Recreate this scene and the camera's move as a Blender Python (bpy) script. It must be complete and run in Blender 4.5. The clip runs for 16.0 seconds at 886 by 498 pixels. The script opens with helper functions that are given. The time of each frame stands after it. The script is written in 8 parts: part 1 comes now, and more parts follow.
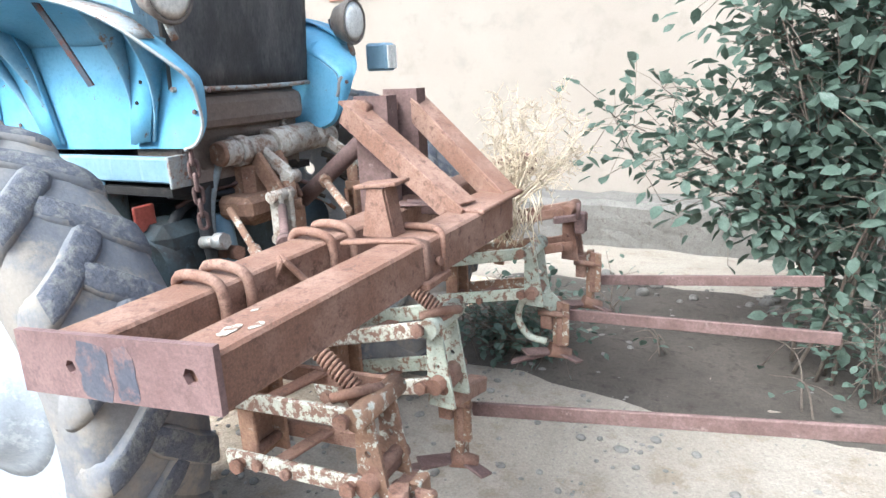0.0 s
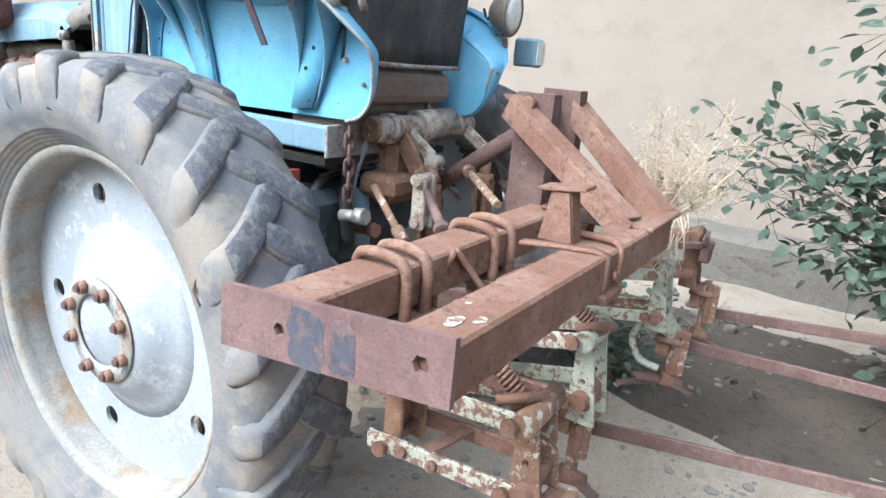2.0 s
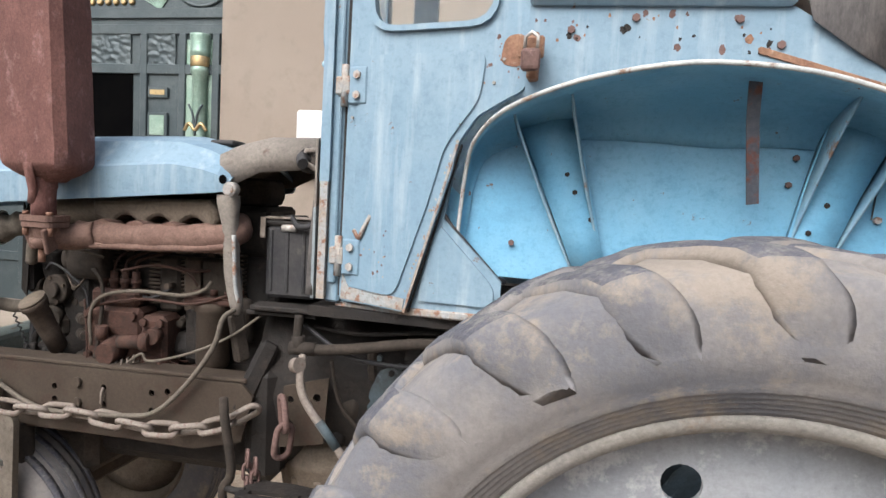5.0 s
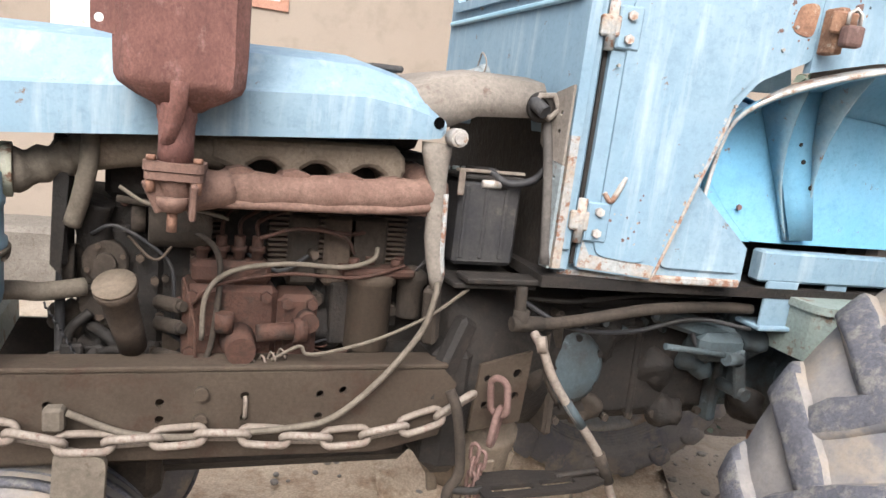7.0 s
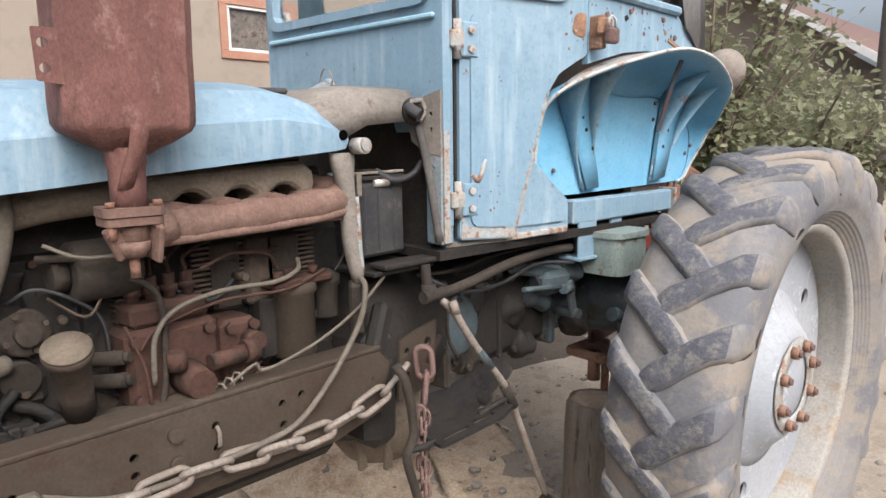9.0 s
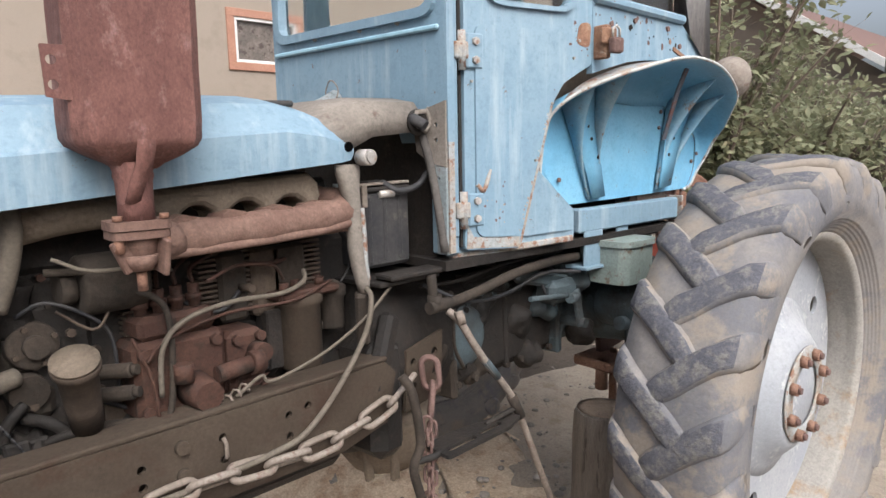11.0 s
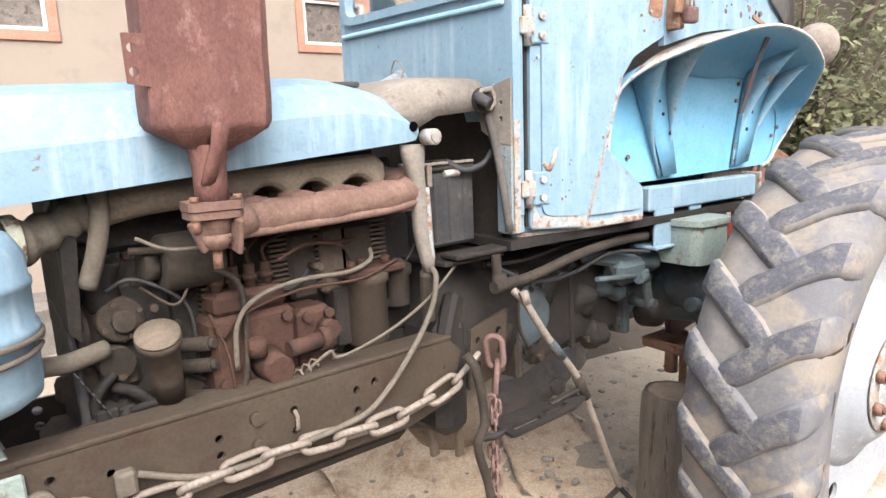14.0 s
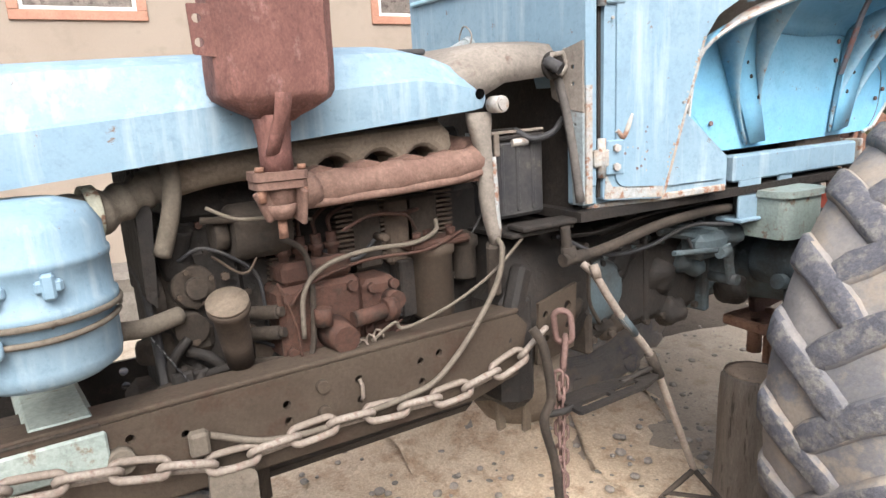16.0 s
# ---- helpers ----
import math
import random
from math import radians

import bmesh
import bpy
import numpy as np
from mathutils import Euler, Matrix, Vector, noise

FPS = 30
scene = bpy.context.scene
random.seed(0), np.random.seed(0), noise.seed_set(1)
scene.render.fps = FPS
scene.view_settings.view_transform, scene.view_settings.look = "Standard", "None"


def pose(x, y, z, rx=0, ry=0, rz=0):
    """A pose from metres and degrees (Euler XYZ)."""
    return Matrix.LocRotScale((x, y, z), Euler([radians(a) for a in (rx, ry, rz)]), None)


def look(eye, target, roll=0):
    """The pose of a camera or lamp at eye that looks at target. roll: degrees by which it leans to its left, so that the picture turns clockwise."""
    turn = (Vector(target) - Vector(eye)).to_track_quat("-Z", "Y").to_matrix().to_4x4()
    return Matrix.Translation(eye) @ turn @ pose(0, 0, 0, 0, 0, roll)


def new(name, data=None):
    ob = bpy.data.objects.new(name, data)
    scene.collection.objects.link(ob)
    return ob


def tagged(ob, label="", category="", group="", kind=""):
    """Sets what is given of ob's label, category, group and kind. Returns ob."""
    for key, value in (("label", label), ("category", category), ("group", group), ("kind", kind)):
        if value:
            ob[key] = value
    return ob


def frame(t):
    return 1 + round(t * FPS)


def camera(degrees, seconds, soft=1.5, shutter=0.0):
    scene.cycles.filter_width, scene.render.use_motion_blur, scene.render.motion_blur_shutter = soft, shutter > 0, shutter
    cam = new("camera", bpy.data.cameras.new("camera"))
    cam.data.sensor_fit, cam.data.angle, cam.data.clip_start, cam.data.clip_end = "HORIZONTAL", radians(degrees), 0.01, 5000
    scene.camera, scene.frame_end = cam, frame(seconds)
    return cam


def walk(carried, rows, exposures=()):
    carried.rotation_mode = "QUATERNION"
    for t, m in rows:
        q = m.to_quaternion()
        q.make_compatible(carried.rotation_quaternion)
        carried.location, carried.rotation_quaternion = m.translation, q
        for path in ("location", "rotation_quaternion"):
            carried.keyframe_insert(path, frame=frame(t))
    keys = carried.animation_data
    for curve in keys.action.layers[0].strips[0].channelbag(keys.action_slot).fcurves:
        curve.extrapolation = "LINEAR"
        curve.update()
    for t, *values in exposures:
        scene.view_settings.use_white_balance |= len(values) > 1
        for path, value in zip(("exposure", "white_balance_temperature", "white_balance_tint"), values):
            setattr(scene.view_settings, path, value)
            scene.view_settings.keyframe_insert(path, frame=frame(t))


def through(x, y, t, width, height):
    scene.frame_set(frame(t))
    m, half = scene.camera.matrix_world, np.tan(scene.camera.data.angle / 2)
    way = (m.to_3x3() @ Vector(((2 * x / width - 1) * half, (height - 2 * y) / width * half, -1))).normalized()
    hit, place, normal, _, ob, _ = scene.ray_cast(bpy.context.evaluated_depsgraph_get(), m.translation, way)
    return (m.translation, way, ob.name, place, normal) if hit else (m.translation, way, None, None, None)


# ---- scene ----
cam = camera(69.6, 16.0)
PATH = [
    (0, (1.901, -1.645, 1.556), (1.034, 0.075, 1.017), -2.5),
    (0.5, (1.916, -1.639, 1.561), (1.051, 0.096, 1.072), -3.4),
    (1, (1.89, -1.611, 1.552), (0.853, 0.003, 0.985), -6.3),
    (1.5, (1.78, -1.661, 1.561), (0.809, -0.001, 1.012), -0.6),
    (2, (1.626, -1.747, 1.553), (0.636, -0.102, 0.993), 5.3),
    (2.5, (1.39, -1.71, 1.546), (0.257, -0.149, 1.016), -1.0),
    (3, (1.111, -1.712, 1.532), (-0.049, -0.173, 0.998), 3.4),
    (3.5, (0.789, -1.747, 1.558), (-0.207, -0.049, 1.205), 4.2),
    (3.8, (0.588, -1.7, 1.571), (-0.28, 0.075, 1.261), 3.5),
    (4, (0.438, -1.693, 1.559), (-0.362, 0.11, 1.23), 3.5),
    (4.5, (0.083, -1.751, 1.543), (-0.461, 0.16, 1.317), 6.6),
    (5, (-0.251, -1.775, 1.54), (-0.681, 0.171, 1.368), 3.2),
    (5.2, (-0.394, -1.754, 1.544), (-0.794, 0.189, 1.289), 0.9),
    (7.3, (-1.673, -1.513, 1.547), (-0.997, 0.329, 1.161), 5.6),
    (7.5, (-1.745, -1.485, 1.505), (-1.039, 0.352, 1.15), 3.4),
    (7.8, (-1.83, -1.46, 1.512), (-1.29, 0.432, 1.150), -3.5),
    (8, (-1.905, -1.41, 1.518), (-1.033, 0.35, 1.142), 0.2),
    (8.5, (-2.036, -1.467, 1.526), (-0.798, 0.063, 1.169), -0.6),
    (9, (-2.031, -1.527, 1.529), (-0.708, -0.065, 1.196), -0.7),
    (9.2, (-2.033, -1.53, 1.522), (-0.685, -0.09, 1.193), -1.0),
    (11.3, (-2.028, -1.531, 1.543), (-0.74, -0.031, 1.235), -1.1),
    (11.5, (-2.034, -1.524, 1.55), (-0.787, 0.005, 1.222), -1.0),
    (12, (-2.028, -1.52, 1.542), (-0.856, 0.056, 1.161), -2.0),
    (12.5, (-2.024, -1.517, 1.531), (-0.899, 0.09, 1.144), 0.7),
    (13, (-2.022, -1.531, 1.542), (-0.903, 0.09, 1.197), -1.9),
    (13.5, (-2.026, -1.538, 1.54), (-0.881, 0.067, 1.204), -2.4),
    (14, (-2.026, -1.533, 1.536), (-0.886, 0.069, 1.169), -2.1),
    (14.5, (-2.001, -1.534, 1.535), (-0.866, 0.063, 1.132), -4.4),
    (15, (-1.977, -1.535, 1.535), (-0.827, 0.059, 1.162), -6.0),
    (15.5, (-1.98, -1.522, 1.532), (-0.888, 0.109, 1.148), -3.9),
    (16, (-1.993, -1.52, 1.525), (-1.062, 0.195, 1.086), -3.1),
]
EXPOSURE = [(0, 2.05, 5250, 2), (1, 1.97, 5250, 2), (2, 1.69, 5250, 2), (3, 1.40, 5300, 2), (4, 1.18, 5540, 5), (4.5, 1.19, 5590, 7),
            (5.2, 0.95, 6090, 10), (7.3, 1.54, 6140, 10), (8, 1.60, 6140, 10), (8.6, 1.69, 6140, 10), (9, 1.14, 6040, 10), (9.2, 1.09, 6040, 10),
            (11.3, 1.03, 6040, 10), (11.6, 1.18, 6040, 10), (12, 1.71, 6140, 10), (12.5, 1.71, 6140, 10), (15.5, 1.67, 6140, 10), (16, 1.56, 6140, 10)]
walk(cam, [(t, look(e, g, r)) for t, e, g, r in PATH], EXPOSURE)



# ---- world and sun: hazy open daylight ----
world = bpy.data.worlds.new("world")
scene.world = world
world.use_nodes = True
wn = world.node_tree.nodes
wl = world.node_tree.links
sky = wn.new("ShaderNodeTexSky")
sky.sky_type = "NISHITA"
sky.sun_disc = False
sky.sun_elevation = radians(47)
sky.sun_rotation = radians(200)
sky.air_density = 1.0
sky.dust_density = 10.0
sky.ozone_density = 0.6
wn["Background"].inputs["Strength"].default_value = 0.146
haze = wn.new("ShaderNodeHueSaturation")
haze.inputs["Saturation"].default_value = 0.55
wl.new(sky.outputs["Color"], haze.inputs["Color"])
wl.new(haze.outputs["Color"], wn["Background"].inputs["Color"])
sun = new("sun", bpy.data.lights.new("sun", "SUN"))
sun.data.energy = 0.5
sun.data.angle = radians(45)
sun.data.color = (1.0, 0.95, 0.87)
sun.matrix_world = look((-2.5, -6.0, 7.0), (0, 0, 0))

YC = 0.05  # the tractor's middle plane


# ---- materials ----
def mat(name, c1, c2, c3=None, s1=6.0, s2=45.0, cut=(0.42, 0.62), cut3=(0.60, 0.66), rough=0.75, metal=0.0,
        bump=0.25, s3=22.0, rand=0.0, stretch=(1, 1, 1), rough3=None, spec=0.4, grain=0.2, streak=None):
    """Two paints mixed by large patches and fine grain, with spots of a third (rust, dirt, chips) and fine relief."""
    m = bpy.data.materials.new(name)
    m.use_nodes = True
    n, l = m.node_tree.nodes, m.node_tree.links
    b = n["Principled BSDF"]
    b.inputs["Metallic"].default_value = metal
    b.inputs["Specular IOR Level"].default_value = spec
    co = n.new("ShaderNodeTexCoord")
    mp = n.new("ShaderNodeMapping")
    mp.inputs["Scale"].default_value = stretch
    l.new(co.outputs["Object"], mp.inputs["Vector"])

    def noise_at(scale, detail=6.0, rough_n=0.6):
        t = n.new("ShaderNodeTexNoise")
        t.inputs["Scale"].default_value = scale
        t.inputs["Detail"].default_value = detail
        t.inputs["Roughness"].default_value = rough_n
        l.new(mp.outputs["Vector"], t.inputs["Vector"])
        return t.outputs["Fac"]

    def ramp(src, lo, hi):
        r = n.new("ShaderNodeMapRange")
        r.inputs["From Min"].default_value = lo
        r.inputs["From Max"].default_value = hi
        l.new(src, r.inputs["Value"])
        return r.outputs["Result"]

    def mix(fac, a, c):
        x = n.new("ShaderNodeMix")
        x.data_type = "RGBA"
        l.new(fac, x.inputs[0])
        for s, v in ((x.inputs[6], a), (x.inputs[7], c)):
            if isinstance(v, tuple):
                s.default_value = (*v, 1)
            else:
                l.new(v, s)
        return x.outputs[2]

    big = noise_at(s1)
    fine = noise_at(s2, 4.0, 0.7)
    col = mix(ramp(big, *cut), c1, c2)
    dark = tuple(v * 0.78 for v in c1)
    mid = noise_at(s1 * 3.7, 8.0, 0.7)
    col = mix(ramp(mid, 0.52, 0.74), col, tuple(v * 0.84 for v in c1))
    col = mix(ramp(fine, 0.5, 0.85), col, dark)
    rg = None
    if c3:
        spots = ramp(noise_at(s3, 8.0, 0.72), *cut3)
        col = mix(spots, col, c3)
    if rand:
        oi = n.new("ShaderNodeObjectInfo")
        hs = n.new("ShaderNodeHueSaturation")
        l.new(ramp(oi.outputs["Random"], 0, 1), hs.inputs["Value"])
        mr = hs.inputs["Value"].links[0].from_node
        mr.inputs["To Min"].default_value = 1 - rand
        mr.inputs["To Max"].default_value = 1 + rand
        l.new(col, hs.inputs["Color"])
        col = hs.outputs["Color"]
    if streak:
        sm = n.new("ShaderNodeMapping")
        sm.inputs["Scale"].default_value = (22, 22, 2.2)
        l.new(co.outputs["Object"], sm.inputs["Vector"])
        st = n.new("ShaderNodeTexNoise")
        st.inputs["Scale"].default_value = 1.0
        st.inputs["Detail"].default_value = 6.0
        st.inputs["Roughness"].default_value = 0.65
        l.new(sm.outputs["Vector"], st.inputs["Vector"])
        soft = n.new("ShaderNodeMath")
        soft.operation = "MULTIPLY"
        soft.inputs[1].default_value = 0.55
        l.new(ramp(st.outputs["Fac"], 0.52, 0.74), soft.inputs[0])
        col = mix(soft.outputs["Value"], col, streak)
    if grain:
        speck = noise_at(s2 * 2.6, 5.0, 0.75)
        val = ramp(speck, 0.32, 0.68)
        gr = val.node
        gr.inputs["To Min"].default_value = 1 - grain
        gr.inputs["To Max"].default_value = 1 + grain
        hv = n.new("ShaderNodeHueSaturation")
        l.new(val, hv.inputs["Value"])
        l.new(col, hv.inputs["Color"])
        col = hv.outputs["Color"]
    l.new(col, b.inputs["Base Color"])
    rr = n.new("ShaderNodeMapRange")
    rr.inputs["To Min"].default_value = max(0.05, rough - 0.12)
    rr.inputs["To Max"].default_value = min(1.0, rough + 0.15)
    l.new(big, rr.inputs["Value"])
    l.new(rr.outputs["Result"], b.inputs["Roughness"])
    if bump:
        bp = n.new("ShaderNodeBump")
        bp.inputs["Strength"].default_value = bump
        bp.inputs["Distance"].default_value = 0.01
        l.new(fine, bp.inputs["Height"])
        l.new(bp.outputs["Normal"], b.inputs["Normal"])
    return m


M_BLUE = mat("blue_paint", (0.145, 0.355, 0.52), (0.2, 0.41, 0.555), (0.15, 0.09, 0.055), s1=3, s3=24, cut3=(0.66, 0.685), rough=0.42, bump=0.05, s2=70, grain=0.05)
M_CAB = mat("sun_bleached_cab_paint", (0.215, 0.37, 0.47), (0.29, 0.425, 0.495), (0.17, 0.11, 0.078), s1=2.6, s3=26, cut3=(0.65, 0.68), rough=0.5, bump=0.06, s2=70, grain=0.05, streak=(0.4, 0.47, 0.5))
M_PALE = mat("faded_blue_paint", (0.1505, 0.2317, 0.2968), (0.1829, 0.2602, 0.3171), (0.1219, 0.0813, 0.05853), s1=3, s3=30, cut3=(0.655, 0.685), rough=0.62, bump=0.06, grain=0.05, streak=(0.36, 0.42, 0.45))
M_PALERUST = mat("rubbed_paint", (0.265, 0.28, 0.28), (0.265, 0.215, 0.17), (0.18, 0.095, 0.06), s1=14, s3=35, cut3=(0.52, 0.6), rough=0.7, bump=0.2)
M_RUST = mat("rusty_steel", (0.1531, 0.0774, 0.04988), (0.2193, 0.1307, 0.0946), (0.0903, 0.04472, 0.03096), s1=7, s3=32, cut3=(0.54, 0.66), rough=0.8, bump=0.35, s2=80, grain=0.28)
M_RUSTDARK = mat("dark_rusty_steel", (0.0975, 0.05616, 0.04758), (0.1404, 0.08736, 0.07644), (0.2028, 0.1482, 0.1248), s1=10, s3=30, cut3=(0.6, 0.72), rough=0.8, bump=0.3, grain=0.25)
M_MUFF = mat("rusted_muffler_steel", (0.105, 0.046, 0.038), (0.155, 0.073, 0.06), (0.22, 0.13, 0.115), s1=9, s3=26, cut3=(0.55, 0.72), rough=0.85, bump=0.4, stretch=(1, 1, 0.6), s2=90, grain=0.25)
M_ORANGE = mat("orange_rust", (0.23, 0.13, 0.08), (0.16, 0.085, 0.056), (0.33, 0.27, 0.21), s1=14, s3=40, cut3=(0.58, 0.68), rough=0.9, bump=0.4, grain=0.28)
M_CHIP = mat("chipped_white_paint", (0.4, 0.375, 0.31), (0.35, 0.345, 0.28), (0.15, 0.083, 0.056), s1=9, s3=52, cut3=(0.475, 0.53), rough=0.65, bump=0.35, grain=0.15)
M_CHIPGREEN = mat("chipped_pale_green_paint", (0.315, 0.33, 0.265), (0.36, 0.355, 0.285), (0.16, 0.092, 0.06), s1=9, s3=40, cut3=(0.525, 0.585), rough=0.65, bump=0.3, grain=0.15)
M_FLECK = mat("rust_with_white_flecks", (0.2, 0.112, 0.068), (0.15, 0.085, 0.056), (0.37, 0.35, 0.29), s1=8, s3=44, cut3=(0.545, 0.585), rough=0.8, bump=0.35, grain=0.25)
M_CHALK = mat("chalky_blue_with_rust", (0.2, 0.36, 0.47), (0.27, 0.37, 0.42), (0.2, 0.14, 0.1), s1=6, s3=17, cut3=(0.585, 0.64), rough=0.6, bump=0.12, grain=0.08)
M_RUBBED = mat("rubbed_pale_edge", (0.42, 0.43, 0.41), (0.33, 0.35, 0.35), (0.2, 0.13, 0.09), s1=10, s3=20, cut3=(0.55, 0.62), rough=0.65, bump=0.15)
# these bay irons are darkened: the bay's shade is mixed into their colours
M_CAST = mat("dusty_cast_iron", (0.0221, 0.01658, 0.01216), (0.0383, 0.02873, 0.02136), (0.01252, 0.009945, 0.008102), s1=12, s3=30, cut3=(0.56, 0.68), rough=0.9, bump=0.35, grain=0.3)
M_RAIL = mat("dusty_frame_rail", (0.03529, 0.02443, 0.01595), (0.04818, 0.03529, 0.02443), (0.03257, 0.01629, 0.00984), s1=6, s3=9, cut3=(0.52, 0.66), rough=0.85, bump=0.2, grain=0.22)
# near-black: oily dirt plus the deep shade of the bay and underside
M_GRIMESHADE = mat("oily_grime_with_bay_shade", (0.008438, 0.00675, 0.005737), (0.0162, 0.01215, 0.00945), (0.02835, 0.02092, 0.01553), s1=10, s3=26, cut3=(0.56, 0.70), rough=0.75, bump=0.5, grain=0.3)
M_ENGRED = mat("grimy_red_brown_iron", (0.04, 0.0165, 0.0105), (0.055, 0.025, 0.016), (0.022, 0.0135, 0.0095), s1=12, s3=20, cut3=(0.5, 0.64), rough=0.8, bump=0.5, grain=0.32)
M_DUSTBROWN = mat("dust_coated_metal", (0.04838, 0.03456, 0.02477), (0.07142, 0.05299, 0.03917), (0.03226, 0.02189, 0.01555), s1=10, s3=26, cut3=(0.57, 0.70), rough=0.9, bump=0.3, grain=0.28)
M_MANI = mat("pink_rusted_manifold", (0.1107, 0.06345, 0.0486), (0.1444, 0.0891, 0.06885), (0.09045, 0.0459, 0.03375), s1=14, s3=30, cut3=(0.57, 0.70), rough=0.9, bump=0.3, grain=0.25)
M_TYRE = mat("dusty_tyre_rubber", (0.178, 0.165, 0.155), (0.112, 0.112, 0.122), (0.205, 0.177, 0.148), s1=3.6, s3=6.5, cut3=(0.5, 0.6), rough=0.92, bump=0.3, s2=42, grain=0.1, cut=(0.44, 0.56))
M_LUG = mat("worn_tyre_lug", (0.06713, 0.06796, 0.08187), (0.08597, 0.08597, 0.09821), (0.1351, 0.1294, 0.1228), s1=9, s3=30, cut3=(0.475, 0.6), rough=0.88, bump=0.6, s2=55, grain=0.25)
M_DISC = mat("grey_wheel_paint", (0.2565, 0.27, 0.2925), (0.306, 0.315, 0.3285), (0.423, 0.4275, 0.432), s1=3, s3=11, cut3=(0.55, 0.64), rough=0.6, bump=0.12, grain=0.1)
M_RIM = mat("dusty_wheel_rim", (0.235, 0.222, 0.205), (0.285, 0.265, 0.235), (0.22, 0.145, 0.085), s1=4, s3=6, cut3=(0.52, 0.66), rough=0.8, bump=0.2)
M_INTAKE = mat("tan_dusted_intake", (0.105, 0.082, 0.06), (0.135, 0.108, 0.082), (0.07, 0.05, 0.036), s1=7, s3=18, cut3=(0.56, 0.7), rough=0.9, bump=0.3, grain=0.2)
M_GRIMEBLUE = mat("oil_stained_blue_iron", (0.0468, 0.06552, 0.07488), (0.02808, 0.02808, 0.02683), (0.1061, 0.1373, 0.1498), s1=6, s3=16, cut3=(0.58, 0.72), rough=0.75, bump=0.35)
M_SMEAR = mat("dark_blue_grey_stain", (0.045, 0.046, 0.062), (0.07, 0.07, 0.085), (0.145, 0.088, 0.08), s1=8, s3=14, cut3=(0.5, 0.6), rough=0.6, bump=0.2)
M_STAY = mat("scuffed_grey_steel", (0.185, 0.215, 0.225), (0.245, 0.27, 0.28), (0.13, 0.105, 0.09), s1=8, s3=24, cut3=(0.55, 0.68), rough=0.5, bump=0.12)
M_SHAFT = mat("greasy_pale_shaft", (0.33, 0.285, 0.235), (0.42, 0.375, 0.32), (0.17, 0.105, 0.07), s1=12, s3=26, cut3=(0.48, 0.60), rough=0.7, bump=0.4)
M_COWL = mat("dusty_pale_brown_cowl", (0.148, 0.1295, 0.111), (0.1887, 0.1665, 0.1443), (0.0888, 0.0629, 0.0481), s1=5, s3=18, cut3=(0.58, 0.7), rough=0.85, bump=0.2)
M_STRAP = mat("rust_blotched_blue_strap", (0.07, 0.08, 0.10), (0.10, 0.105, 0.12), (0.13, 0.06, 0.05), s1=10, s3=16, cut3=(0.5, 0.58), rough=0.7, bump=0.2)
# yellow-brown earth, brightened to offset the shade under the tractor
M_BANK = mat("yellow_brown_earth_lightened_as_sunlit", (0.45, 0.35, 0.25), (0.52, 0.42, 0.31), (0.32, 0.225, 0.15), s1=3, s3=9, cut3=(0.5, 0.64), rough=0.98, bump=1.0, s2=34, grain=0.3)
M_PLATERUST = mat("purple_brown_rusted_plate", (0.125, 0.072, 0.066), (0.175, 0.108, 0.098), (0.085, 0.05, 0.048), s1=4, s3=14, cut3=(0.52, 0.68), rough=0.7, bump=0.25, grain=0.2, s2=80)
M_STRIP = mat("dusty_dark_rubber_strip", (0.06, 0.054, 0.05), (0.085, 0.077, 0.07), (0.04, 0.036, 0.034), s1=14, s3=30, cut3=(0.56, 0.68), rough=0.85, bump=0.15)
M_GREENPALE = mat("faded_green_paint", (0.185, 0.225, 0.21), (0.23, 0.265, 0.245), (0.13, 0.095, 0.07), s1=4, s3=18, cut3=(0.57, 0.64), rough=0.6, bump=0.15)
M_BLACK = mat("black_rubber", (0.0192, 0.0192, 0.0216), (0.0408, 0.0384, 0.0372), (0.09, 0.078, 0.0672), s1=10, s3=20, cut3=(0.6, 0.75), rough=0.7, bump=0.2)
M_VINYL = mat("dirty_black_vinyl", (0.105, 0.1, 0.1), (0.185, 0.175, 0.17), (0.27, 0.25, 0.235), s1=4, s3=7, cut3=(0.5, 0.75), rough=0.55, bump=0.1, stretch=(1.5, 1.5, 0.5))
M_TANK = mat("brown_dusty_tank", (0.155, 0.115, 0.09), (0.2, 0.155, 0.125), (0.11, 0.066, 0.048), s1=5, s3=12, cut3=(0.58, 0.7), rough=0.7, bump=0.1)
M_HOSE = mat("dusty_hose", (0.0918, 0.0765, 0.05967), (0.1186, 0.101, 0.08032), (0.05355, 0.03825, 0.02907), s1=12, s3=30, cut3=(0.58, 0.7), rough=0.9, bump=0.2, grain=0.2)
M_STEEL = mat("bare_steel", (0.33, 0.31, 0.29), (0.42, 0.40, 0.37), (0.24, 0.14, 0.09), s1=15, s3=40, cut3=(0.56, 0.66), rough=0.55, metal=0.5, bump=0.15)
M_CHAIN = mat("dusty_chain_steel", (0.15, 0.122, 0.1), (0.2, 0.172, 0.147), (0.105, 0.062, 0.047), s1=9, s3=18, cut3=(0.56, 0.68), rough=0.75, bump=0.2, grain=0.25)
M_WALL = mat("beige_plaster", (0.2205, 0.1827, 0.1476), (0.2358, 0.198, 0.162), (0.198, 0.1638, 0.1323), s1=1.2, s3=5, cut3=(0.66, 0.80), rough=0.95, bump=0.25, s2=120, grain=0.06)
M_CONC = mat("rough_concrete", (0.1153, 0.1024, 0.08831), (0.1406, 0.126, 0.1097), (0.07874, 0.06468, 0.05174), s1=5, s3=25, cut3=(0.56, 0.66), rough=0.95, bump=0.9, s2=35)
